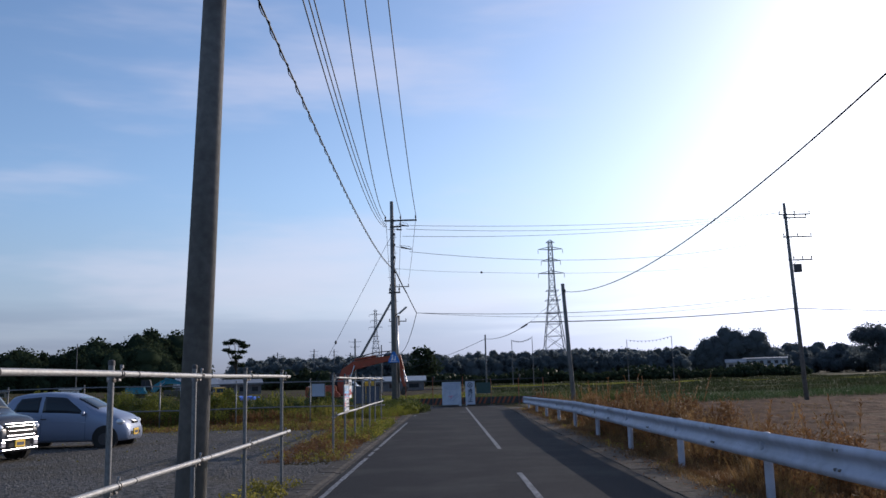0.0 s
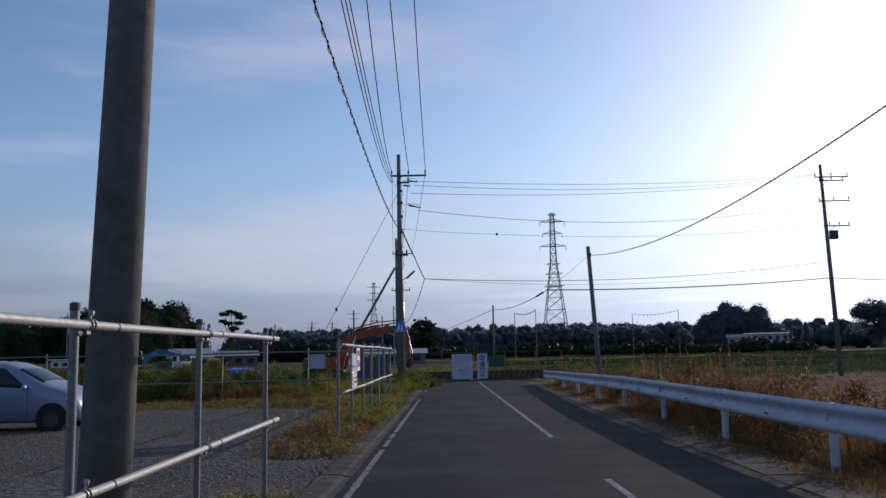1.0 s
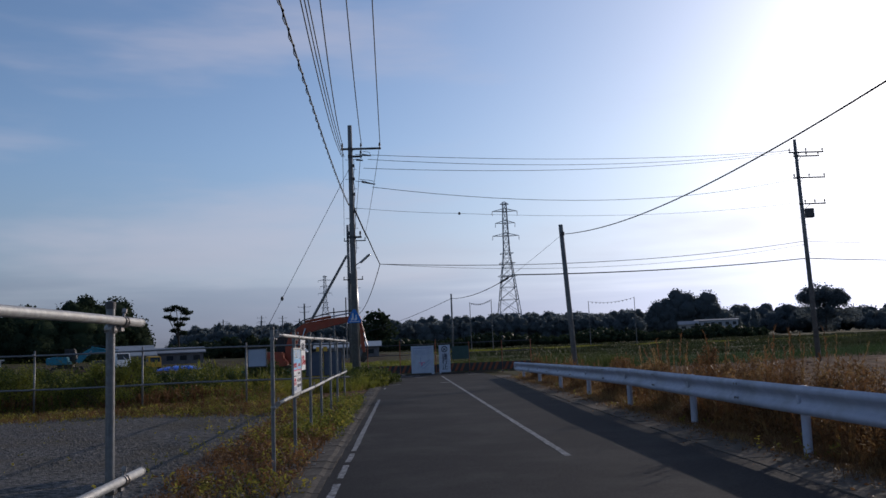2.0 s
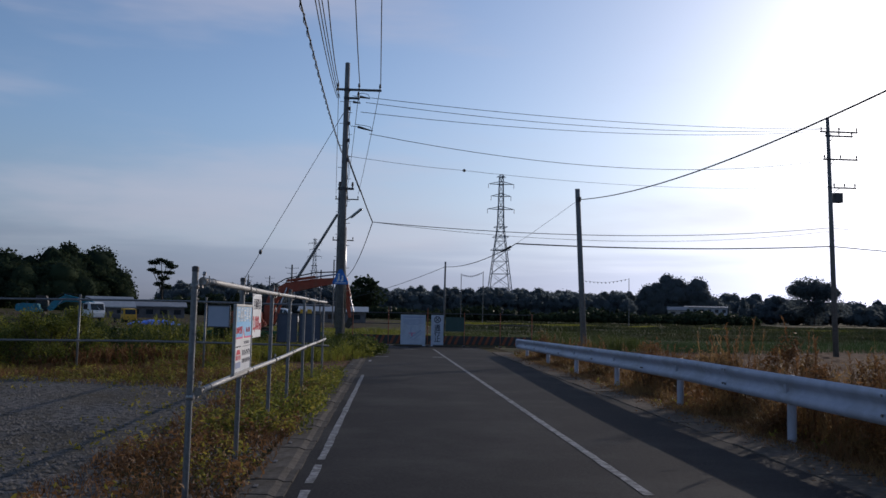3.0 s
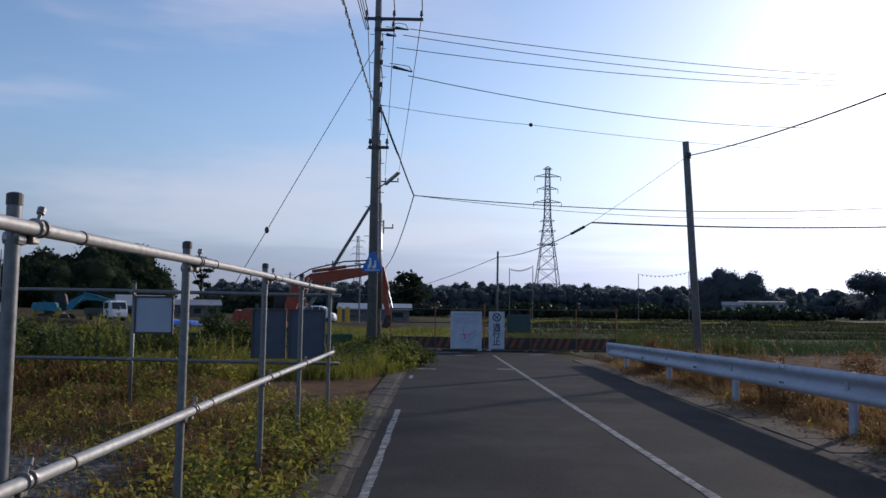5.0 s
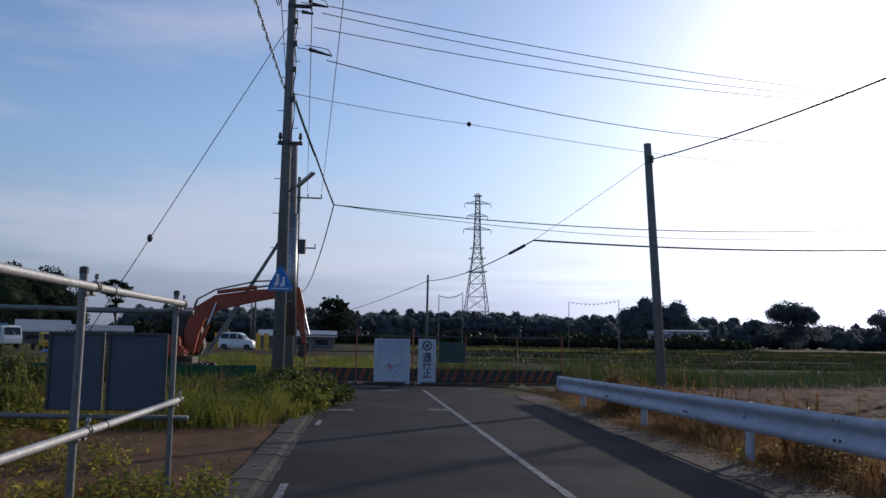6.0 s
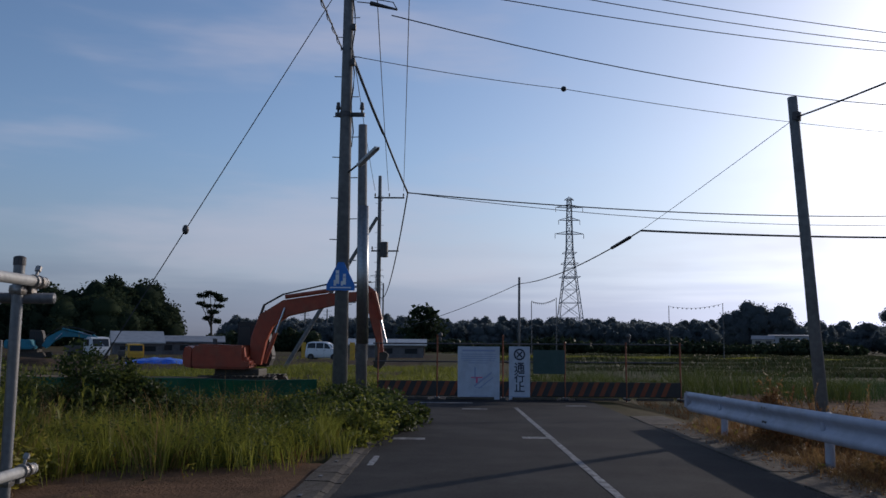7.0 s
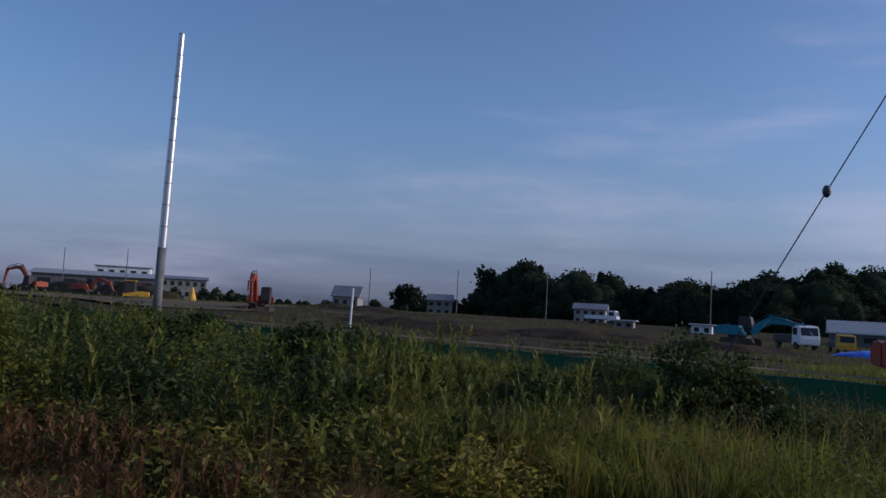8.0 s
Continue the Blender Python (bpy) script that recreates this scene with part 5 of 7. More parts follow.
    prism(bm, [(ax - 0.05, az + 0.1), (ax + 0.25, az - 0.05), (tip[0] + 0.2, tip[1] + 0.25), tip, (tip[0] - 0.25, tip[1] + 0.12), (ax - 0.2, az - 0.25)], -0.2, 0.4, bevel=0.03)
    part("bucket", bm, M["track"], root)
    return root


excavator("orange excavator with its boom raised over the verge", (-7.35, 59.3, -0.28), 2, M["orange"],
          [(0.40, 1.05), (0.50, 1.9), (0.74, 2.56), (1.4, 3.0), (2.9, 3.30), (4.35, 3.50)], (4.75, 1.5), (4.7, 0.9))
excavator("teal excavator working on bare earth", (-35.0, 100.0, 0.0), 10, M["teal"], [(1.0, 1.1), (1.4, 1.7), (2.4, 2.25), (3.6, 2.2), (5.0, 1.8)], (5.6, 0.9), (5.2, 0.3))
excavator("distant orange excavator on the building site", (-131, 73.5, 1.0), 205, M["orange"], [(1.0, 1.2), (1.6, 2.6), (2.6, 3.6), (3.6, 3.7), (5.4, 3.3)], (6.0, 1.2), (5.6, 0.4))
excavator("distant orange excavator beside an earth heap", (-121, 77.5, 1.0), 30, M["orange"], [(1.0, 1.2), (1.3, 1.9), (2.0, 2.3), (3.0, 2.3), (4.0, 1.9)], (4.6, 0.9), (4.2, 0.4))
excavator("orange excavator seen end on with a folded arm", (-69.5, 74.5, 0.4), -42, M["orange"], [(1.0, 1.2), (1.3, 2.6), (1.8, 3.4), (2.5, 3.4), (3.1, 2.9)], (3.0, 1.0), (2.7, 0.5))


def small_truck(label, at, turn, paint, load):
    root = thing("truck", label, "truck", at, turn)
    bm = B()
    prism(bm, [(0.9, 0.45), (2.3, 0.45), (2.35, 1.0), (2.05, 1.95), (0.95, 2.0)], -0.85, 0.85, bevel=0.07)
    cab = part("cab", bm, paint, root)
    for s in (-1, 1):
        bm = B()
        box(bm, (1.5, s * 0.855, 1.5), (0.75, 0.02, 0.55), bevel=0.02)
        part("side_window", bm, M["window"], cab)
    bm = B()
    box(bm, (2.225, 0, 1.5), (0.02, 1.4, 0.65), (0, -17, 0), bevel=0.008)
    part("windscreen", bm, M["window"], cab)
    bm = B()
    box(bm, (-0.8, 0, 0.62), (3.3, 1.6, 0.14), bevel=0.02)
    part("chassis", bm, M["dark_steel"], root)
    bm = B()
    box(bm, (-0.8, 0, 0.95), (3.3, 1.75, 0.55), bevel=0.03)
    part("bed", bm, load, root)
    for x in (1.6, -1.6):
        for s in (-1, 1):
            wheel(root, x, s * 0.75, 0.36, 0.22)
    return root


small_truck("small white truck parked on the site", (-31.2, 102.0, 0.0), -40, M["car_white"], M["dark_steel"])
small_truck("small yellow truck with a dark empty bed", (-26.2, 98.6, 0.0), -55, M["yellow"], M["dark_steel"]).scale = (0.72, 0.72, 0.72)
small_truck("white truck far across the site", (-75, 135, 1.0), 20, M["car_white"], M["sign_white"])


def bulldozer(at, turn):
    root = thing("bulldozer", "yellow bulldozer standing on the building site", "bulldozer", at, turn)
    for s in (-1, 1):
        bm = B()
        prism(bm, [(-1.5, 0.5), (-1.2, 0.05), (1.2, 0.05), (1.5, 0.45), (1.2, 0.9), (-1.1, 0.95)], s * 0.95 - 0.25, s * 0.95 + 0.25, bevel=0.06)
        part("track", bm, M["track"], root)
    bm = B()
    prism(bm, [(-1.3, 0.7), (1.7, 0.7), (1.7, 1.55), (0.2, 1.65), (-1.3, 1.4)], -0.6, 0.6, bevel=0.06)
    part("body", bm, M["yellow"], root)
    bm = B()
    prism(bm, [(-1.2, 1.3), (0.1, 1.5), (0.05, 2.75), (-1.15, 2.75)], -0.7, 0.7, bevel=0.06)
    cab = part("cab", bm, M["hazard_black"], root)
    bm = B()
    box(bm, (-0.55, 0, 2.82), (1.5, 1.6, 0.1), bevel=0.03)
    part("roof", bm, M["yellow"], cab)
    bm = B()
    prism(bm, [(2.2, 0.1), (2.4, 0.5), (2.3, 1.2), (2.15, 1.2), (2.2, 0.5)], -1.5, 1.5, bevel=0.02)
    part("blade", bm, M["yellow"], root)
    for s in (-1, 1):
        bm = B()
        tube(bm, (-0.3, s * 1.25, 0.55), (2.2, s * 1.25, 0.4), 0.09, seg=8)
        part("push_arm", bm, M["yellow"], root)
    return root


bulldozer((-101, 76, 0.4), 60)

# ---------- building-site odds and ends ----------
bm = B()
tube(bm, (-30.36, 47.0, -0.3), (-30.16, 46.95, 3.4), 0.17, 0.16, seg=18)
sp = tagged(link_mesh("steel_mast", bm, M["pole"]), "tall bright steel sheathed mast on a grey foot", "mast")
for f in sp.data.polygons:
    f.use_smooth = len(f.vertices) == 4
zz = [3.35 + 0.81 * i for i in range(11)]
for a, b in zip(zz, zz[1:]):
    bm = B()
    tube(bm, (-30.16 + 0.033 * (a - 3.35), 46.95, a), (-30.16 + 0.033 * (b - 3.35), 46.95, b - 0.05), 0.16 - 0.006 * (a - 3.5), seg=18)
    part("sheath", bm, M["mast"], sp)
    bm = B()
    tube(bm, (-30.16 + 0.033 * (b - 3.35), 46.95, b - 0.06), (-30.16 + 0.033 * (b - 3.35), 46.95, b), 0.15 - 0.006 * (a - 3.5), seg=18)
    part("joint", bm, M["clamp"], sp)
bm = B()
tube(bm, (-32.0, 57.2, -0.3), (-31.9, 57.2, 2.4), 0.05, seg=10)
tagged(link_mesh("marker_post", bm, M["sign_white"]), "white marker post in the weeds", "post")
for x, y, h in ((-138, 90, 9), (-110, 119, 8), (-108, 137, 9), (-90, 140, 9), (-150, 84, 9), (-8.2, 110, 6.2), (-6.9, 112, 7.5), (-60, 139, 9)):
    bm = B()
    tube(bm, (x, y, -0.3), (x, y, h), 0.09, 0.07, seg=8)
    tagged(link_mesh("thin_pole", bm, M["pole"]), "thin pale pole standing far off", "pole", "thin poles")
for x0, x1, y, z in ((12.6, 16.6, 167, 8.8), (36, 45, 172, 8.4)):
    root = thing("bird_scarer", "string of small dark flags between two poles", "flag line", (0, y, z))
    bm = B()
    sweep(bm, [(x0 + (x1 - x0) * i / 12, 0, 0.5 * i / 12 - 0.5 * math.sin(math.pi * i / 12)) for i in range(13)], 0.02, 4)
    part("string", bm, M["cable"], root)
    for x, dz in ((x0, 0.1), (x1, 0.6)):
        bm = B()
        tube(bm, (x, 0, -z - 0.5), (x, 0, dz), 0.08, 0.06, seg=8)
        part("pole", bm, M["pole"], root)
    for i in range(1, 12):
        x, z2 = x0 + (x1 - x0) * i / 12, 0.5 * i / 12 - 0.5 * math.sin(math.pi * i / 12)
        bm = B()
        prism(bm, [(x - 0.13, z2), (x + 0.13, z2), (x, z2 - 0.32)], -0.01, 0.01)
        part("flag", bm, M["cable"], root)
# yellow banner posts and a cone
for x, y in ((-9.6, 104.5), (-8.6, 102.0), (-14.5, 112.0)):
    bm = B()
    box(bm, (x, y, 0.95), (0.4, 0.03, 1.5), bevel=0.01)
    tube(bm, (x - 0.22, y, -0.2), (x - 0.22, y, 1.8), 0.02, seg=6)
    tagged(link_mesh("banner", bm, M["yellow"]), "narrow yellow banner by the far lane", "banner", "banners")
bm = B()
tube(bm, (-107, 86.5, 0.9), (-107, 86.5, 3.0), 0.7, 0.12, seg=14)
box(bm, (-107, 86.5, 0.95), (1.7, 1.7, 0.12), bevel=0.03)
tagged(link_mesh("marker_cone", bm, M["yellow"]), "yellow marker cone on the site", "cone")
# green netting along the site edge
for x0, x1 in ((-3.2, -9.5), (-9.5, -17), (-17, -25), (-25, -34), (-34, -48)):
    root = thing("net_fence", "low green net fence on short stakes along the site edge", "fence", (0, 49.0, 0), group="net fences")
    bm = B()
    prev = None
    for x in steps(x1, x0, 0.3):
        cur = [bm.verts.new((x, 0.08 * math.sin(x * 2.1 + k), z + (0.012 * math.sin(x * 1.7) if k == 2 else 0))) for k, z in enumerate((-0.05, 0.33, 0.65))]
        if prev:
            for k in range(2):
                bm.faces.new((prev[k], cur[k], cur[k + 1], prev[k + 1]))
        prev = cur
    bmesh.ops.solidify(bm, geom=list(bm.faces), thickness=0.006)
    part("net", bm, M["net"], root)
    bm = B()
    sweep(bm, [(x, 0.02 + 0.08 * math.sin(x * 2.1 + 2), 0.66 + 0.012 * math.sin(x * 1.7)) for x in steps(x1, x0, 0.4)], 0.013, 5)
    part("hem", bm, M["net"], root)
    for x in steps(x1, x0, 2.0)[:-1]:
        bm = B()
        tube(bm, (x, 0.06, -0.2), (x, 0.06, 0.74), 0.016, seg=6)
        part("stake", bm, M["bark"], root)
# tarpaulin over a heap
bm = B()
bmesh.ops.create_grid(bm, x_segments=20, y_segments=12, size=1, matrix=pose(-21.2, 90.5, 0) @ Matrix.Diagonal((2.2, 1.4, 1, 1)))
for v in bm.verts:
    dx, dy = (v.co.x + 21.2) / 2.2, (v.co.y - 90.5) / 1.4
    v.co.z = 0.05 + 0.42 * max(0, 1 - dx * dx) ** 0.7 * max(0, 1 - dy * dy) ** 0.7 + 0.12 * noise.noise((v.co.x * 1.7, v.co.y * 1.7, 0))
tagged(link_mesh("tarpaulin", bm, M["tarp"]), "crumpled bright blue tarpaulin over a heap", "tarpaulin")
# earth heaps
for x, y, rx, ry, h in ((-38, 82, 10, 4, 1.0), (-52, 78, 12, 4, 0.9), (-126, 86, 16, 4, 2.6), (-146, 84, 12, 4, 2.8), (-90, 100, 12, 4, 0.9), (-28, 84, 6, 3, 0.8)):
    bm = B()
    bmesh.ops.create_grid(bm, x_segments=26, y_segments=14, size=1, matrix=pose(x, y, 0) @ Matrix.Diagonal((rx, ry, 1, 1)))
    for v in bm.verts:
        q = max(0, 1 - ((v.co.x - x) / rx) ** 2 - ((v.co.y - y) / ry) ** 2)
        v.co.z = ground_z(x, y) - 0.1 + h * q ** 0.6 * (0.8 + 0.5 * noise.noise((v.co.x * 0.4, v.co.y * 0.4, 3))) + 0.15 * noise.noise((v.co.x * 1.5, v.co.y * 1.5, 0)) * q
    tagged(link_mesh("soil_mound", bm, M["site"], smooth=True), "long mound of dark dug soil", "mound", "soil mounds")


# ---------- far buildings ----------
def house(label, at, turn, w, d, h, wall, roof, rise=1.4, rows=1, cols=4, group="houses", name="house"):
    root = thing(name, label, "house", at, turn, group)
    bm = B()
    box(bm, (0, 0, h / 2 - 0.2), (w, d, h + 0.4))
    part("wall", bm, wall, root)
    bm = B()
    prism(bm, [(-d / 2 - 0.4, h - 0.05), (d / 2 + 0.4, h - 0.05), (d / 2 + 0.4, h + 0.1), (0, h + rise), (-d / 2 - 0.4, h + 0.1)], -w / 2 - 0.4, w / 2 + 0.4, axis="x")
    part("roof", bm, roof, root)
    for r in range(rows):
        for c in range(cols):
            x = -w / 2 + w * (c + 0.5) / cols
            z = h * (r + 0.55) / rows
            bm = B()
            box(bm, (x, -d / 2 - 0.01, z), (w / cols * 0.5, 0.06, h / rows * 0.42))
            win = part("window", bm, M["window"], root)
            bm = B()
            box(bm, (x, -d / 2 - 0.04, z - h / rows * 0.24), (w / cols * 0.6, 0.1, 0.1))
            part("sill", bm, wall, win)
    return root


house("long pale two-storey building beyond the site", (-199, 127, 1.0), 62, 16, 8, 5.0, M["wall"], M["roof"], 0.8, 2, 9, name="building")
house("white block on a far rooftop skyline", (-232, 128, 1.0), 62, 14, 8, 8.0, M["sign_white"], M["roof"], 0.3, 2, 5, name="building")
house("low grey shed with a long roof", (-176, 100, 1.0), 60, 24, 8, 4.0, M["wall_dark"], M["roof_pale"], 1.0, 1, 5, name="building")
house("dark-roofed house with a white gable", (-136, 134, 0.8), 40, 5, 5, 2.6, M["wall"], M["roof"], 2.2, 1, 3)
house("white two-storey house among trees", (-147, 169, 0.6), 42, 5.5, 5, 3.4, M["wall"], M["roof"], 1.6, 2, 3)
house("pale two-storey house with dark roof", (-160, 170, 0.6), 42, 5, 5, 3.0, M["wall"], M["roof"], 1.8, 2, 3)
house("beige two-storey house before the dark woods", (-103, 169, 0.6), 32, 6, 5, 2.9, M["wall"], M["roof"], 1.2, 2, 4)
house("white site cabin with a flat roof", (-69, 132, 0.4), 28, 2.6, 2.4, 1.2, M["wall"], M["roof_pale"], 0.15, 1, 2)
house("white site cabin with a flat roof", (-60, 137, 0.2), 25, 2.6, 2.4, 1.4, M["sign_white"], M["roof_pale"], 0.15, 1, 2)
house("shed with a pale rounded sheet roof", (-39.6, 135.8, 0.0), 24, 5.5, 6, 1.5, M["wall_dark"], M["roof_pale"], 1.5, 1, 2, name="shed")
house("long low shed with a grey roof", (-37.4, 148, 0.0), 16, 10, 8, 1.7, M["wall_dark"], M["roof"], 0.9, 1, 5, name="shed")
house("long low shed with a pale roof", (-8.2, 135, 0.0), 2, 9, 5, 1.5, M["wall_dark"], M["roof_pale"], 0.8, 1, 3, name="shed")
house("pale long building before the wooded ridge", (147, 400, 0.0), -20, 19, 9, 7.0, M["wall_grey"], M["roof"], 0.7, 2, 6, name="building")
house("small white house before the wooded ridge", (124, 372, 0.0), -18, 8, 8, 5.2, M["wall"], M["roof"], 1.6, 2, 2)
house("far building beside tall trees", (284, 406, 0.0), -34, 40, 14, 11.0, M["wall_dark"], M["roof_pale"], 1.4, 1, 5, name="building")

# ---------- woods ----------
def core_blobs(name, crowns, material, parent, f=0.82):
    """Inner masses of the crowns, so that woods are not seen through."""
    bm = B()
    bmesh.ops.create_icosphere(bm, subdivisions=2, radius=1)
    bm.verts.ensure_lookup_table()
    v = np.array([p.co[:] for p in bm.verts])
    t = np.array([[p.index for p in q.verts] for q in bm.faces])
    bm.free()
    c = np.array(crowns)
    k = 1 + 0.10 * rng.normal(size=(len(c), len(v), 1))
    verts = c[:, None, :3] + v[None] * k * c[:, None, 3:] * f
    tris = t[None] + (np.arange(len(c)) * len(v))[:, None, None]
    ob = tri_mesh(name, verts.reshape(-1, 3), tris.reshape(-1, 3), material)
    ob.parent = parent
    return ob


def lobed(x, y, h, r, lobes):
    """Crowns of one tree: a top, lobes about it, and a skirt to the ground."""
    out = [(x, y, max(0.8, h - 0.62 * r), 0.62 * r, 0.62 * r, 0.60 * r)]
    turn = random.uniform(0, 6.28)
    for i in range(lobes):
        a, k = turn + 6.28 * i / lobes, random.uniform(0.42, 0.66) * r
        d = random.uniform(0.45, 0.75) * r
        out.append((x + d * math.cos(a), y + d * math.sin(a), max(0.8, h - r * random.uniform(0.95, 1.6)), k, k, k * random.uniform(0.75, 1.0)))
    out.append((x, y, h * 0.36, r * 0.95, r * 0.95, h * 0.38))
    return out


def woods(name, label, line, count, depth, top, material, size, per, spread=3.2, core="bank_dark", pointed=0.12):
    """A belt of trees along a line; top(u) gives the height of the tree tops."""
    crowns = []
    for i in range(count):
        u = (i + random.random()) / count * (len(line) - 1)
        k = min(int(u), len(line) - 2)
        x = line[k][0] + (line[k + 1][0] - line[k][0]) * (u - k)
        y = line[k][1] + (line[k + 1][1] - line[k][1]) * (u - k)
        back = random.random()
        h = top(u / (len(line) - 1)) * (0.70 + 0.28 * back) * random.choice((0.86, 0.93, 0.97, 1.0, 1.06)) * random.uniform(0.96, 1.03)
        r = min(spread * random.uniform(0.7, 1.5), h * 0.55)
        n = math.hypot(x, y)
        x, y = x + x / n * depth * back, y + y / n * depth * back
        if random.random() < pointed:
            w = r * 0.55
            crowns += [(x, y, h - w * 0.6, w * 0.4, w * 0.4, w), (x, y, h - w * 1.8, w * 0.75, w * 0.75, w), (x, y, max(1, h - w * 3), w, w, w * 1.2)]
        else:
            crowns += lobed(x, y, h, r, 5)
    pts = clump_points(crowns, per, 0.12)
    ob = leaves(name, pts, rng.uniform(0.6, 1.4, len(pts)) * size, material, 0.2, 0.8)
    tagged(ob, label, "woods", kind="stuff")
    # the default core colour paints in the shade inside the crowns
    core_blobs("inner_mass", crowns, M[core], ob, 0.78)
    return ob


woods("dark_woods", "dark dense broadleaf woods beyond the site", [(-66, 214), (-70, 200), (-80, 190), (-96, 184), (-118, 174), (-142, 178)], 120, 18,
      lambda u: 14.9 + 1.8 * math.sin(u * 9) + 1.3 * math.sin(u * 37) - 2.6 * u, M["leaf_far"], 0.62, 420, 5.6, "leaf_far", 0.06)
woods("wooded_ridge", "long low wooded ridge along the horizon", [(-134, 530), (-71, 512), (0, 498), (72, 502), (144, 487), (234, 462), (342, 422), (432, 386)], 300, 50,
      lambda u: 19.6 + 1.0 * math.sin(u * 17) - (3.8 if u > 0.70 else 0), M["leaf_hazed"], 1.0, 170, 7.0, "leaf_hazed", 0.04)
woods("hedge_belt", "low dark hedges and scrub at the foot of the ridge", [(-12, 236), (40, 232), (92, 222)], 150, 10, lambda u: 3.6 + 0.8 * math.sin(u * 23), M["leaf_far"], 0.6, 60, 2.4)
woods("front_wood", "even dark wood standing before the far ridge", [(-70, 296), (0, 286), (78, 284)], 230, 16, lambda u: 11.4 + 0.35 * math.sin(u * 21) - 5.0 * max(0, u - 0.85), M["leaf_hazed"], 0.55, 170, 2.5, "leaf_hazed", 0.02)
woods("knoll_trees", "clump of taller round trees on a knoll", [(130, 446), (146, 440), (164, 434)], 13, 7, lambda u: 21.5 + 4.0 * math.sin(3.1 * u), M["leaf_hazed"], 0.9, 280, 7.2, "leaf_hazed", 0.1)
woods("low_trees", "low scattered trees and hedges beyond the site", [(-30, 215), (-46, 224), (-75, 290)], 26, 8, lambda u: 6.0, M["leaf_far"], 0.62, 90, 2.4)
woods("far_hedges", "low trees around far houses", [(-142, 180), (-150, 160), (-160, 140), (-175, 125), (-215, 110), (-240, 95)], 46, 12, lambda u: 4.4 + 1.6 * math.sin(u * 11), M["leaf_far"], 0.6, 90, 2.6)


def tree(label, at, h, crowns, size, per, material, trunk=0.35):
    root = thing("tree", label, "tree", at, group="trees")
    bm = B()
    sweep(bm, [(0.15 * math.sin(i), 0.1 * math.cos(i * 1.3), h * 0.75 * i / 5 - 0.3) for i in range(6)], trunk, 8)
    for k, (x, y, z, rx, ry, rz) in enumerate(crowns):
        s = Vector((0.1, 0, h * (0.35 + 0.08 * (k % 4))))
        e = Vector((x, y, z))
        sweep(bm, [s, s.lerp(e, 0.5) + Vector((0, 0, 0.3)), e], trunk * 0.35, 6)
    part("trunk", bm, M["bark"], root)
    pts = clump_points(crowns, per, 0.5)
    v, t = leaf_arrays(pts, rng.uniform(0.6, 1.4, len(pts)) * size, 0.2, 0.75)
    cr = tri_mesh("crown", v, t, material)
    cr.parent = root
    return root


tree("lone tall tree with sparse layered branches on the skyline", (-55.4, 223.8, 0), 13.4, [(-2.2, 0, 12.6, 1.3, 1.2, 0.55), (-0.6, 0.4, 13.1, 1.3, 1.2, 0.5), (0.9, 0, 12.5, 1.2, 1.2, 0.5), (2.3, 0, 11.7, 1.3, 1.2, 0.5), (-2.6, 0, 10.8, 1.0, 1, 0.4), (-1.2, 0.3, 10.2, 1.1, 1, 0.45), (1.4, 0, 10.1, 1.2, 1, 0.45), (0.3, -0.4, 8.8, 1.3, 1, 0.5), (-1.0, 0, 7.4, 1.1, 1, 0.5), (1.0, 0, 6.8, 1.2, 1.2, 0.6)], 0.42, 300, M["leaf_far"], 0.25)
tree("broad spreading tree standing alone in the fields", (225, 450, 0), 24, lobed(-8.5, 0, 23.4, 5.6, 6)[:-1] + lobed(-2.5, 1, 25.4, 6.0, 7)[:-1] + lobed(4.0, 1, 25.0, 6.0, 7)[:-1] + lobed(9.0, 0, 22.4, 5.0, 6)[:-1] + lobed(0, 0, 17.0, 6.5, 6) + [(-7, 0, 16, 5, 4, 4.5), (7, 0, 15.5, 5, 4, 4.5), (0, -1, 14, 6, 5, 5), (-9, 0, 11, 6, 5, 5), (9, 0, 11, 7, 5, 5), (14, 0, 8, 6, 5, 4)], 0.95, 420, M["leaf_hazed"], 0.45)
tree("dense dark tree at the field's far side", (276, 450, 0), 21, lobed(-2.4, 0, 22.0, 6.2, 6) + lobed(4.6, 0, 20.0, 5.6, 6), 1.0, 380, M["leaf_hazed"], 0.4)
tree("rounded tree before the woods", (-148.5, 186, 0), 13.0, [(0, 0, 10.2, 3.2, 3, 2.6), (1.2, 0, 7.4, 3.6, 3, 2.6), (-1, 0, 5.0, 3.4, 3, 2.6)], 0.9, 420, M["leaf_far"], 0.4)
tree("slender pointed conifer before the woods", (-149.5, 198, 0), 13.0, [(0, 0, 11.8, 0.7, 0.7, 1.2), (0, 0, 9.8, 1.3, 1.3, 1.3), (0, 0, 7.4, 1.9, 1.9, 1.5), (0, 0, 5.0, 2.3, 2.3, 1.6)], 0.8, 320, M["leaf_far"], 0.25)
tree("bushy tree behind far houses", (-145, 157, 0.5), 6.4, [(0, 0, 5.0, 2.8, 2.4, 1.6), (2.4, 0, 3.8, 2.6, 2.4, 1.6), (-2.2, 0, 3.6, 2.4, 2.4, 1.6)], 0.8, 300, M["leaf_far"], 0.3)
tree("small tree beyond the barrier", (-4.6, 158, 0), 7.5, [(0, 0, 5.8, 2.2, 2, 1.7), (1.5, 0, 4.4, 2.2, 2, 1.7), (-1.2, 0, 3.6, 2.2, 2, 1.8)], 0.7, 320, M["leaf_far"], 0.25)

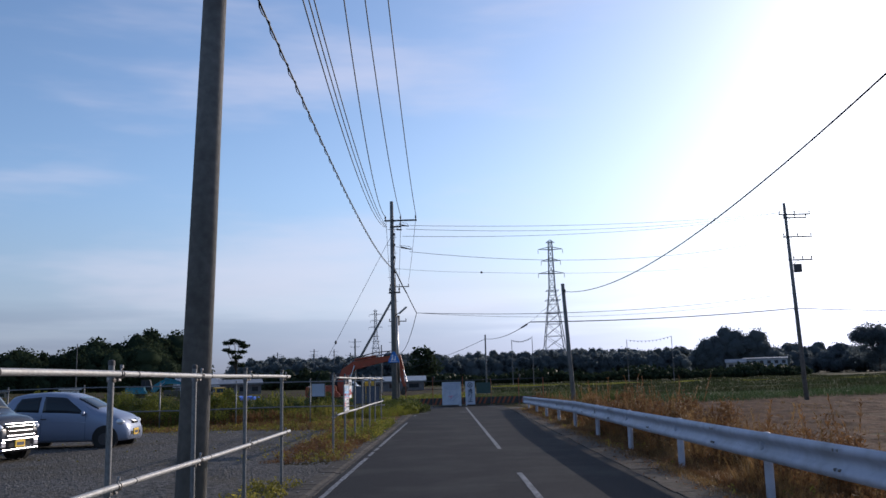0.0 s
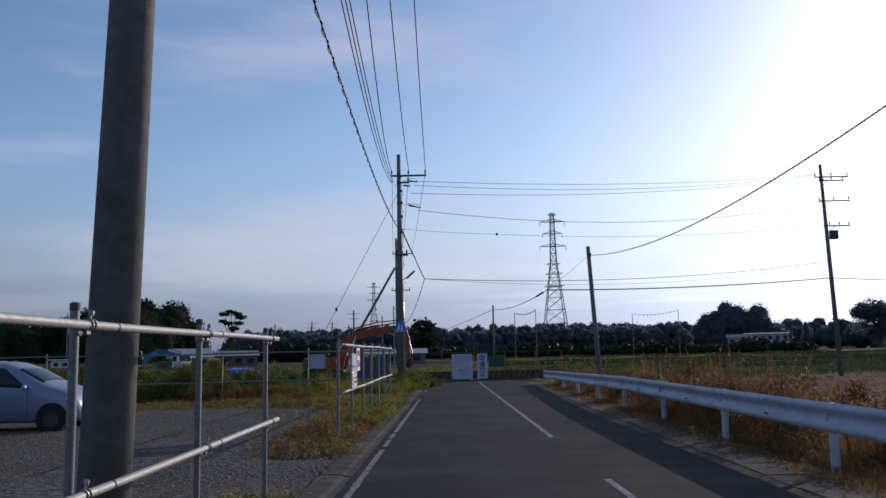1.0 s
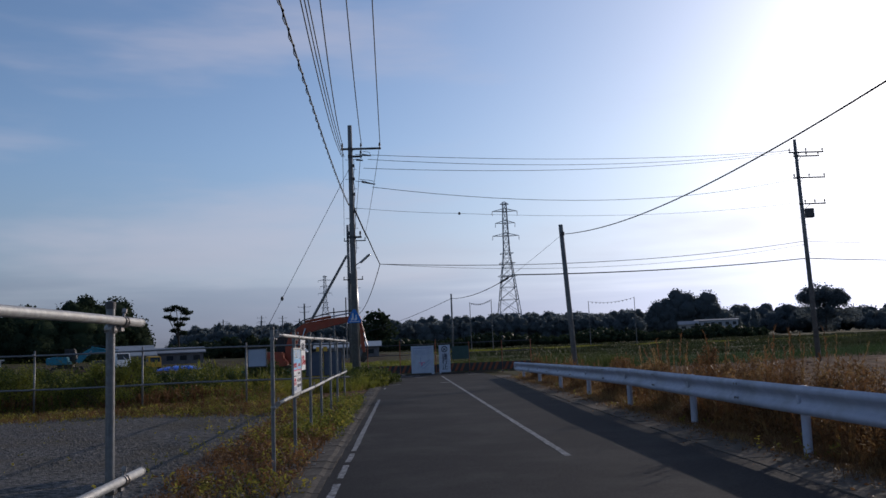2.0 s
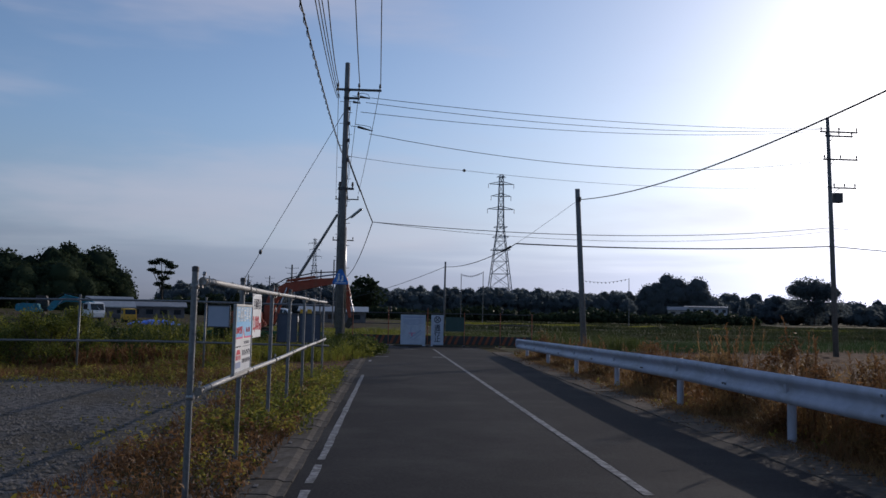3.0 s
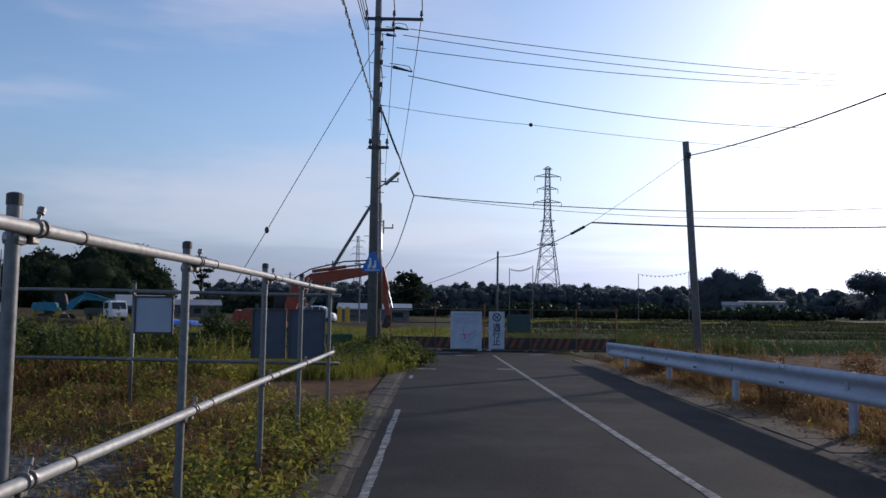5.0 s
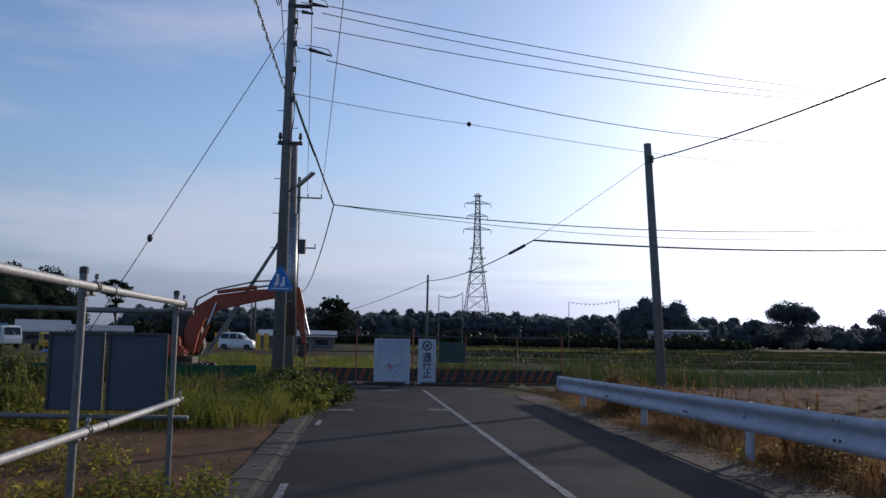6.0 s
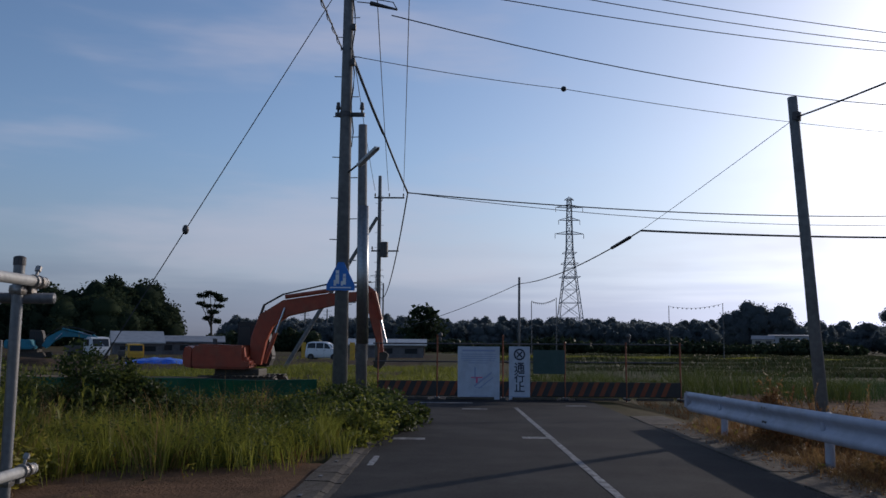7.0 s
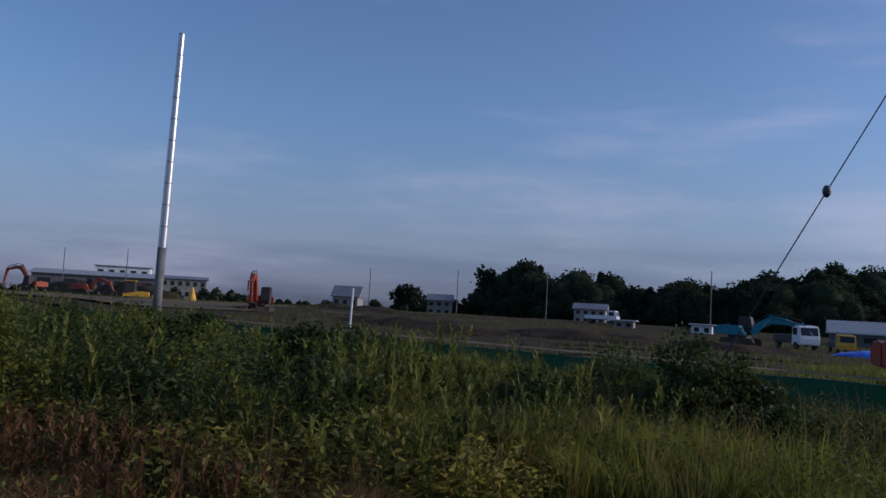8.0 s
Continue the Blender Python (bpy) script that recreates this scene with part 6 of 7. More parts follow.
# ---------- weeds and grass ----------
def field(n, x0, x1, y0, y1, dens=None, keep=None):
    """Scattered roots, denser where dens (0..1) is high."""
    p = np.stack([rng.uniform(x0, x1, n), rng.uniform(y0, y1, n)], 1)
    ok = np.ones(n, bool)
    if keep is not None:
        ok &= keep(p[:, 0], p[:, 1])
    p = p[ok]
    if dens:
        q = np.array([noise.noise((x * dens, y * dens, 7.0)) for x, y in p])
        p = p[q > rng.uniform(-0.55, 0.35, len(p))]
    return p


def patch_height(p, scale, lo, hi, seed=0.0):
    q = np.array([noise.noise((x * scale, y * scale, seed)) for x, y in p])
    return lo + (hi - lo) * np.clip(0.5 + 0.9 * q, 0, 1)


def clumps(name, label, centres, per, h, spread, w, material, z=0.0, category="grass"):
    """Tufts: blades that fan out from each centre."""
    n = len(centres)
    size = np.repeat(rng.uniform(0.55, 1.15, n), per)
    way = rng.uniform(0, 2 * np.pi, n * per)
    r = np.abs(rng.normal(size=n * per)) * spread * size
    p = np.repeat(centres, per, 0) + np.stack([np.cos(way), np.sin(way)], 1) * r[:, None]
    hh = np.repeat(np.broadcast_to(np.asarray(h, float), n), per) * size * rng.uniform(0.5, 1.1, n * per)
    zz = np.repeat(np.broadcast_to(np.asarray(z, float), n), per)
    return tagged(blades(name, p, zz, hh, w * rng.uniform(0.6, 1.4, n * per), np.clip(0.15 + 0.5 * r / spread + rng.normal(size=n * per) * 0.15, 0.05, 1.2), material, way), label, category, kind="stuff")


def weeds(name, label, p, hmax, leaf, per, material, z=0.0, flat=0.3, aspect=0.45):
    """Leafy weeds: leaves scattered up short stems at the roots p."""
    n = len(p)
    h = np.repeat(rng.uniform(0.35, 1.0, n) * hmax, per)
    u = np.tile(np.linspace(0.12, 1, per), n) * h
    a = rng.uniform(0, 2 * np.pi, n * per)
    r = leaf * rng.uniform(0.2, 1.3, n * per)
    lean = np.repeat(rng.normal(size=(n, 2)) * 0.25, per, 0) * u[:, None]
    c = np.stack([np.repeat(p[:, 0], per) + r * np.cos(a) + lean[:, 0], np.repeat(p[:, 1], per) + r * np.sin(a) + lean[:, 1], z + u], 1)
    return tagged(leaves(name, c, rng.uniform(0.6, 1.4, n * per) * leaf, material, flat, aspect), label, "weeds", kind="stuff")


def stalks(name, label, p, h, per, leaf, width, material, z=0.0, droop=1.1):
    """Upright plants: a thin stem each, with narrow leaves standing out along it."""
    n = len(p)
    h, z = np.broadcast_to(np.asarray(h, float), n) * rng.uniform(0.75, 1.12, n), np.broadcast_to(np.asarray(z, float), n)
    lean = rng.normal(size=(n, 2)) * 0.16
    u = np.tile(np.linspace(0.12, 1.0, per), n)
    hh = np.repeat(h, per)
    q = np.repeat(p, per, 0) + np.repeat(lean, per, 0) * (u * hh)[:, None]
    size = leaf * rng.uniform(0.6, 1.3, n * per) * (1.15 - 0.5 * u)
    xy = np.concatenate([p, q])
    zz = np.concatenate([z, np.repeat(z, per) + u * hh * 0.97])
    way = np.concatenate([np.arctan2(lean[:, 1], lean[:, 0]), rng.uniform(0, 2 * np.pi, n * per)])
    bend = np.concatenate([np.hypot(lean[:, 0], lean[:, 1]), droop * rng.uniform(0.6, 1.3, n * per)])
    w = np.concatenate([np.full(n, 0.010), width * rng.uniform(0.7, 1.3, n * per)])
    return tagged(blades(name, xy, zz, np.concatenate([h, size]), w, bend, material, way), label, "weeds", kind="stuff")


# low leafy weeds along the sign fence
weeds("verge_weeds", "low yellowing green leafy weeds along the pipe fence", field(1350, -3.3, -1.60, 18.8, 34.2, 1.5, lambda x, y: np.array([noise.noise((a * 0.8, b * 0.8, 21)) for a, b in zip(x, y)]) > np.where(y > 24, -0.12, 0.12)), 0.24, 0.055, 10, M["leaf_yellow"])
weeds("verge_weeds", "green leafy weeds under the pipe fence", field(800, -2.5, -1.55, 24.0, 34.0, 1.4), 0.36, 0.065, 10, M["leaf_weed"])
weeds("verge_weeds", "broad-leaved yellowing weeds under the pipe fence", field(700, -3.0, -1.62, 24.0, 34.0, 1.0), 0.30, 0.075, 10, M["leaf_yellow"], flat=0.5, aspect=0.5)
weeds("verge_weeds", "withered brown weeds between the green along the pipe fence", field(1300, -3.2, -1.72, 19.5, 34.0, 0.9), 0.26, 0.06, 9, M["grass_red"], flat=0.3, aspect=0.4)
p = field(15000, -3.4, -1.70, 18.6, 34.4, 1.2)
tagged(blades("verge_grass", p, 0.0, patch_height(p, 0.8, 0.04, 0.18), 0.008, 0.8, M["grass_red"]), "short dry grass between the weeds along the fence", "grass", kind="stuff")
weeds("entrance_weeds", "small weeds by the lot entrance", field(420, -2.6, -1.8, 10.5, 15.0, 1.6), 0.18, 0.06, 7, M["leaf_yellow"])
weeds("lot_weeds", "scattered low weeds on the gravel", field(2600, -16, -2.6, 19, 31.5, 0.35, lambda x, y: (y > 28.0 + 0.12 * (x + 10)) | (np.abs(y - 25.0) < 0.35) | (x > -4.2) | (rng.random(len(x)) < 0.06)), 0.15, 0.06, 6, M["leaf_yellow"])
p = field(16000, -24, -2.2, 29.8, 33.6, 0.6)
tagged(blades("lot_edge_grass", p, 0.0, patch_height(p, 0.5, 0.08, 0.35), 0.012, 0.6, M["grass_red"]), "short straw-coloured grass along the gravel's edge", "grass", kind="stuff")
# wild ground behind the lot: tall grass, leafy weeds, withered stalks
wild = lambda x, y: ~((x > -4.5 + 0.3 * np.sin(y * 2)) & (y < 40.6 + 0.25 * x + 0.5 * np.sin(x * 2.3))) & (x < -0.9 - 0.10 * np.clip(47 - y, 0, 6))
p = field(52000, -34, -1.2, 33.9, 49.0, 0.35, lambda x, y: wild(x, y) & ((y - 33.3 > -0.85 * x) | (rng.random(len(x)) < 0.2)))
h = patch_height(p, 0.28, 0.2, 0.8, 3.0) * np.where((p[:, 0] > -9) & (p[:, 1] > 43), 0.6, 1.0)
tagged(blades("tall_grass", p, -0.03, h * rng.uniform(0.6, 1.15, len(p)), rng.uniform(0.006, 0.014, len(p)), rng.uniform(0.15, 0.8, len(p)), M["grass"]), "tall sunlit green grass on the waste ground", "grass", kind="stuff")
c = field(1500, -16, -1.4, 36.5, 48.0, 0.6, lambda x, y: wild(x, y) & (y - 33.3 > -0.8 * x) & ((x < -7) | (rng.random(len(x)) < 0.5)))
clumps("grass_tuft", "bright tufts of tall green grass on the waste ground", c, 46, patch_height(c, 0.3, 0.5, 1.05, 3.0) * np.where((c[:, 0] > -9) & (c[:, 1] > 42.5), 0.5, 1.0), 0.10, 0.011, M["grass"])
c = field(420, -16, -3, 36.0, 46.0, 0.5, wild)
clumps("seed_heads", "pale seed stalks among the grass", c, 12, 1.0, 0.12, 0.007, M["grass_dry"])
c = field(1600, -26, -6.5, 33.9, 43.5, 0.9, lambda x, y: wild(x, y) & (y > 36.8 + 0.2 * (x + 7)))
stalks("tall_weeds", "tall leafy weed stalks with bright tips on the waste ground", c, patch_height(c, 0.45, 0.55, 1.45, 5.0), 32, 0.19, 0.034, M["stalk"])
c = field(380, -9.5, -4.6, 37.0, 41.5, 0.8, wild)
stalks("tall_weeds", "leafy weed stalks near the road on the waste ground", c, patch_height(c, 0.7, 0.35, 0.95, 6.0), 26, 0.16, 0.028, M["stalk"])
c = field(1500, -26, -6.5, 33.9, 43.5, 0.5, wild)
weeds("waste_weeds", "tall leafy weeds with narrow leaves on the waste ground", c, 1.15, 0.085, 26, M["leaf_bush"], aspect=0.22)
weeds("waste_weeds", "low leafy weeds on the waste ground", field(3600, -22, -4.0, 33.9, 41, 0.45, wild), 0.55, 0.06, 14, M["leaf_weed"])
weeds("broad_weeds", "broad-leaved yellow-green weeds at the front of the waste ground", field(2600, -12, -4.4, 35.6, 39.4, 0.7, lambda x, y: wild(x, y) & (y > 36.2 + 0.1 * (x + 7))), 0.52, 0.10, 14, M["leaf_yellow"], flat=0.55, aspect=0.4)
c = field(900, -12, -5.0, 33.9, 37.4, 0.6)
stalks("red_weeds", "withered reddish brown weeds before the waste ground", c, patch_height(c, 0.6, 0.2, 0.6, 9.0), 34, 0.10, 0.02, M["grass_red"], 0.0, 1.0)
weeds("waste_weeds", "dense low weeds at the front of the waste ground", field(3600, -12, -4.3, 34.6, 38.6, 0.6, lambda x, y: wild(x, y) & (y > 37.2 + 0.18 * (x + 7))), 0.40, 0.07, 13, M["leaf_yellow"], aspect=0.3)
p = field(26000, -10, -4.2, 33.8, 37.8, 0.9, lambda x, y: y < 37.6 + 0.15 * (x + 7))
tagged(blades("withered_weeds", p, 0.0, patch_height(p, 0.7, 0.06, 0.36), 0.010, 0.8, M["grass_dry"]), "withered reddish brown weeds at the edge of bare dirt", "weeds", kind="stuff")
p = field(19000, -6.5, -1.8, 38.6, 43.0, 0.9, lambda x, y: y + rng.normal(size=len(x)) * 0.5 > 40.1 + 0.3 * (x + 3))
tagged(blades("verge_grass", p, 0.0, patch_height(p, 0.7, 0.2, 0.65), 0.009, 0.6, M["grass_sunlit"]), "grass coloured sunlit-bright at the dirt's edge", "grass", kind="stuff")
c = field(900, -7.2, -3.4, 38.7, 41.8, 0.9, lambda x, y: y > 39.4 + 0.3 * (x + 4))
clumps("grass_tuft", "grass tufts coloured sunlit-bright at the dirt's edge", c, 44, 0.55, 0.12, 0.010, M["grass_sunlit"])
edge = lambda x, y: y + rng.normal(size=len(x)) * 0.6 > 40.2 + 0.3 * (x + 3)
weeds("verge_weeds", "dark mixed weeds at the dirt's edge", field(3600, -9.5, -1.9, 38.6, 47.5, 0.9, edge), 0.66, 0.065, 15, M["leaf_bush"], aspect=0.4)
weeds("verge_weeds", "yellowing weeds at the dirt's edge", field(800, -7.5, -1.9, 38.6, 44.0, 1.1, edge), 0.38, 0.055, 12, M["leaf_yellow"], aspect=0.35)
p = field(7000, -7.5, -1.8, 38.4, 43.5, 1.0, edge)
tagged(blades("withered_weeds", p, 0.0, patch_height(p, 0.9, 0.1, 0.45), 0.008, 0.8, M["grass_red"]), "withered brown weeds among the grass", "weeds", kind="stuff")
weeds("lot_weeds", "yellowing low weeds among withered grass", field(3400, -13, -3.0, 29.8, 36.8, 0.8), 0.24, 0.06, 10, M["leaf_yellow"], aspect=0.4)
# weeds beyond the cross fence as seen from the lot
weeds("fence_weeds", "dark leafy weeds behind the cross fence", field(1100, -15, -6.4, 35.2, 38.2, 0.5, lambda x, y: y > 35.8 + 0.12 * (x + 12)), 1.25, 0.085, 22, M["leaf_dark"], aspect=0.4)
weeds("fence_weeds", "tall leafy weeds behind the cross fence", field(2300, -28, -8.5, 34.0, 37.5, 0.5), 1.6, 0.07, 22, M["leaf_bush"], aspect=0.3)


def bush(label, at, crowns, leaf, per, material):
    root = thing("bush", label, "bush", at, group="bushes")
    bm = B()
    for x, y, z, rx, ry, rz in crowns:
        sweep(bm, [(x * 0.2, y * 0.2, -0.1), (x * 0.6, y * 0.6, z * 0.5), (x, y, z)], 0.014, 5)
    part("branchwork", bm, M["bark"], root)
    v, t = leaf_arrays(clump_points(crowns, per, 0.5), leaf, 0.25, 0.7)
    o = tri_mesh("foliage", v, t, material)
    o.parent = root
    return root


def mound(n, sx, sy, h, r):
    out = []
    for _ in range(n):
        a, d = random.uniform(0, 2 * math.pi), math.sqrt(random.random())
        x, y = sx * d * math.cos(a), sy * d * math.sin(a)
        k = r * random.uniform(0.7, 1.3)
        out.append((x, y, max(0.12, h * (1 - 0.7 * d * d) * random.uniform(0.55, 1)), k, k, k * 0.8))
    return out


bush("sprawling leafy creeper bush at the pole's foot", (-1.95, 45.6, 0), mound(34, 1.15, 2.4, 0.62, 0.30), 0.09, 260, M["leaf_bush"])
bush("leafy creeper spilling onto the road edge", (-1.55, 43.6, 0), mound(16, 0.6, 1.7, 0.42, 0.26), 0.08, 220, M["leaf_weed"])
bush("green weedy bush beside the pole", (-3.6, 46.0, 0), mound(22, 1.3, 1.4, 0.42, 0.28), 0.075, 260, M["leaf_weed"])
bush("dark tall leafy bush in the waste ground", (-6.2, 43.8, 0), mound(26, 1.0, 0.9, 1.35, 0.30), 0.075, 260, M["leaf_bush"])
bush("dark bush with a few bright shoots", (-8.2, 45.0, 0), mound(22, 1.0, 1.0, 1.0, 0.30), 0.075, 240, M["leaf_bush"])
for x, y, h, r in ((-11.5, 40.0, 1.25, 1.4), (-14.5, 39.6, 1.35, 1.5), (-9.2, 37.8, 1.15, 0.9), (-18.0, 41.5, 1.0, 1.8), (-22.5, 42.0, 1.0, 1.8), (-12.5, 36.8, 0.8, 1.2)):
    bush("leafy green bush among tall grass", (x, y, 0), mound(24, r, r * 0.8, h, 0.28), 0.06, 260, M["leaf_weed"])
for x, y, h, r in ((-9.6, 40.2, 1.05, 0.7), (-7.6, 39.2, 0.7, 0.6), (-11.2, 42.0, 1.2, 0.8), (-7.4, 42.0, 0.8, 0.6), (-9.0, 38.0, 0.75, 0.6), (-13.5, 38.0, 1.2, 0.8)):
    bush("dark leafy bush standing in the waste ground", (x, y, 0), mound(20, r, r, h, 0.24), 0.085, 230, M["leaf_bush"])
for x, y, h, r in ((-8.2, 40.6, 0.95, 0.35), (-10.4, 39.0, 1.0, 0.35), (-6.6, 38.4, 0.55, 0.5), (-5.6, 39.0, 0.5, 0.5)):
    bush("bright young shrub with broad leaves", (x, y, 0), mound(12, r, r, h, 0.2), 0.10, 120, M["stalk"])
for x, y, h, r in ((-8.6, 38.9, 0.8, 0.8), (-10.8, 40.6, 1.1, 0.9), (-12.8, 39.4, 1.1, 0.9), (-6.8, 41.2, 0.7, 0.7), (-15.2, 41.0, 1.2, 1.0), (-5.4, 44.2, 0.9, 0.8), (-4.4, 42.8, 0.6, 0.6)):
    bush("dark broad-leaved thicket in the waste ground", (x, y, 0), mound(22, r, r * 0.8, h, 0.26), 0.10, 190, M["leaf_dark"])
for x, y in ((-9.0, 35.4), (-12.0, 35.2), (-15.5, 35.6), (-19.0, 35.2)):
    bush("rounded green bush behind the pipe fence", (x, y, 0), mound(28, 1.4, 0.8, 1.6, 0.30), 0.06, 260, M["leaf_weed"])

# dry weeds and grass behind and under the guard rail
def weed_top(y):
    """Height of the weeds' tops over the road, along the rail."""
    y = np.asarray(y, float)
    out = np.full(y.shape, 0.26)
    for yc, half, h in ((27.4, 1.3, 1.35), (24.6, 1.3, 1.10), (22.5, 1.1, 1.40), (19.6, 1.4, 1.05), (16.8, 1.2, 0.85), (13.4, 0.9, 1.0), (9.5, 1.0, 0.8), (31.5, 1.3, 0.85), (35.6, 0.9, 0.95), (39.0, 1.0, 0.8), (43.0, 0.8, 0.9)):
        out = np.maximum(out, 1.08 * h * np.exp(-0.5 * ((y - yc) / (half * 0.75)) ** 2))
    return out


def behind_rail(n, near, far):
    y = rng.uniform(3, 46.5, n)
    x = np.array([rail_x(v) for v in y]) + near + (far - near) * rng.random(n) ** 1.4
    p = np.stack([x, y], 1)
    return p, np.array([ground_z(a, b) for a, b in p])


p, zz = behind_rail(30000, 0.12, 4.5)
tagged(blades("dry_grass", p, zz, patch_height(p, 0.6, 0.12, 0.50, 11.0) * rng.uniform(0.6, 1.1, len(p)), rng.uniform(0.006, 0.012, len(p)), rng.uniform(0.3, 1.0, len(p)), M["grass_dry"]), "matted dry golden brown grass behind the guard rail", "grass", kind="stuff")
c, cz = behind_rail(420, 0.4, 3.6)
clumps("dry_tuft", "tufts of dry golden brown grass behind the guard rail", c, 60, 0.85 * weed_top(c[:, 1]) - cz * 0.8, 0.13, 0.009, M["grass_dry"], cz)
c, cz = behind_rail(1300, 0.25, 2.0)
keep = rng.random(len(c)) < 0.15 + 1.0 * (weed_top(c[:, 1]) - 0.5)
c, cz = c[keep], cz[keep]
stalks("dry_weeds", "tall withered reddish brown weeds behind the guard rail", c[::2], weed_top(c[::2, 1]) - cz[::2], 64, 0.13, 0.018, M["grass_red"], cz[::2], 0.9)
stalks("dry_weeds", "tall dry golden brown weeds behind the guard rail", c[1::2], weed_top(c[1::2, 1]) * 0.95 - cz[1::2], 60, 0.10, 0.014, M["grass_dry"], cz[1::2], 1.1)
# bushy withered masses where the weeds stand tallest
for k, mm in ((0, "grass_red"), (1, "grass_dry"), (2, "grass_red")):
    crowns = []
    for i in range(260):
        y = random.uniform(5, 46)
        top = float(weed_top(y))
        if random.random() > 0.18 + 1.4 * (top - 0.5):
            continue
        x = rail_x(y) + 0.35 + 1.7 * random.random() ** 1.3
        r = random.uniform(0.14, 0.34)
        g = ground_z(x, y)
        z = g + (top - g) * random.uniform(0.25, 0.95) - r
        crowns.append((x, y, max(g + 0.1, z), r, r, r * random.uniform(0.9, 1.6)))
    pts = clump_points(crowns, 330, 0.5)
    tagged(leaves("dry_brush", pts, rng.uniform(0.5, 1.5, len(pts)) * 0.065, M[mm], 0.0, 0.32), "bushy withered brown weeds behind the guard rail", "weeds", kind="stuff")
c, cz = behind_rail(1100, 0.35, 1.8)
stalks("low_dry_weeds", "low brown weeds behind the guard rail", c, 0.12 - cz * 0.9, 30, 0.10, 0.018, M["grass_red"], cz, 1.0)
n = 12000
y = rng.uniform(3, 46.5, n)
x = np.array([rail_x(v) for v in y]) + rng.uniform(-0.12, 0.5, n)
p = np.stack([x, y], 1)
tagged(blades("rail_grass", p, -0.03, patch_height(p, 0.8, 0.03, 0.20, 2.0), 0.011, 0.8, M["grass_red"]), "matted dead grass under the guard rail", "grass", kind="stuff")
weeds("rail_weeds", "small green weeds at the guard rail posts", field(420, 4.1, 5.2, 8, 46, 1.2, lambda x, y: np.abs(((44.2 - y) % 4.0) - 2.0) > 1.4), 0.2, 0.06, 8, M["leaf_yellow"])
c = field(420, 9.0, 34, 8, 60, 0.25)
clumps("field_stubble", "scattered dry tussocks over the ploughed field", c, 16, 0.30, 0.12, 0.010, M["grass_dry"], -0.54, "stubble")
c = field(500, 6.2, 11, 26, 60, 0.4)
clumps("dry_tuft", "low withered brown tussocks over the ploughed field", c, 26, 0.38, 0.20, 0.010, M["grass_red"], -0.54)
c = field(1300, 5.4, 8.6, 12, 46, 0.5)
clumps("dry_tuft", "golden dry tussocks beside the ploughed field", c, 40, 0.42, 0.16, 0.009, M["grass_dry"], [ground_z(a, b) for a, b in c])
p = field(90000, 12, 75, 60, 118, None, lambda x, y: (y > 61 + 0.40 * (x - 14) + 0.8 * np.sin(x * 0.5)) & (y < 72 + 0.46 * (x - 14)))
tagged(blades("green_crop", p, -0.52, patch_height(p, 0.2, 0.40, 0.75), 0.022, 0.7, M["crop"]), "low dark green crop beyond the ploughed field", "crop", kind="stuff")
p = field(30000, 6, 130, 66, 150, 0.08, lambda x, y: (y > 66 + 0.46 * np.minimum(x, 80)) & ((y % 26) < 19))
tagged(blades("rice_rows", p, -0.42, 0.5, 0.035, 0.4, M["paddy"]), "green rice growing in the far paddies", "rice", kind="stuff")
p = field(9000, 2.0, 12, 54.2, 62, 0.4)
tagged(blades("barrier_grass", p, -0.05, patch_height(p, 0.4, 0.3, 1.1), 0.014, 0.6, M["leaf_bush"]), "green grass growing behind the barrier", "grass", kind="stuff")
p = np.concatenate([field(26000, -14, 2.0, 54.6, 84, 0.2), field(22000, -110, -12, 51, 125, 0.07)])
tagged(blades("site_grass", p, [ground_z(a, b) for a, b in p], patch_height(p, 0.3, 0.18, 0.6), 0.028, 0.6, M["leaf_weed"]), "grass patches on the site beyond the netting", "grass", kind="stuff")

# grassy banks between the far paddies
for yb, x0, x1, hh, mm in ((88, 18, 150, 0.5, "dark"), (104, 8, 170, 0.5, "dark"), (126, 8, 190, 0.7, "dark"), (150, 8, 200, 0.8, "dark"), (158, 0, 220, 0.7, "grass"), (186, 10, 220, 0.8, "dark"), (210, -20, 240, 0.9, "dark")):
    n = int(160 * (x1 - x0))
    p = np.stack([rng.uniform(x0, x1, n), yb + rng.normal(size=n) * (0.8 + yb * 0.008)], 1)
    p[:, 1] += 2.5 * np.sin(p[:, 0] * 0.05)
    tagged(blades("field_bank", p, -0.5, patch_height(p, 0.12, 0.4 * hh, 1.3 * hh), 0.05 + yb * 0.0006, 0.6, M["grass"] if mm == "grass" else M["bank_dark"]), "grassy bank between far fields", "bank", kind="stuff")

# dead leaves and straw lying on the slabs under the rail
n = 5200
y = rng.uniform(2, 46, n)
x = 4.42 - np.abs(rng.normal(size=n)) * 0.30
c = np.stack([x, y, 0.022 + 0.012 * rng.random(n)], 1)
tagged(leaves("leaf_litter", c, rng.uniform(0.02, 0.07, n), M["grass_red"], 0.85, 0.5), "dead leaves and straw lying along the slabs", "litter", kind="stuff")
p = np.stack([4.36 - np.abs(rng.normal(size=7000)) * 0.14, rng.uniform(2, 46, 7000)], 1)
tagged(blades("slab_grass", p, 0.0, patch_height(p, 0.9, 0.02, 0.16), 0.008, 0.9, M["grass_dry"]), "short dry grass creeping over the slabs", "grass", kind="stuff")

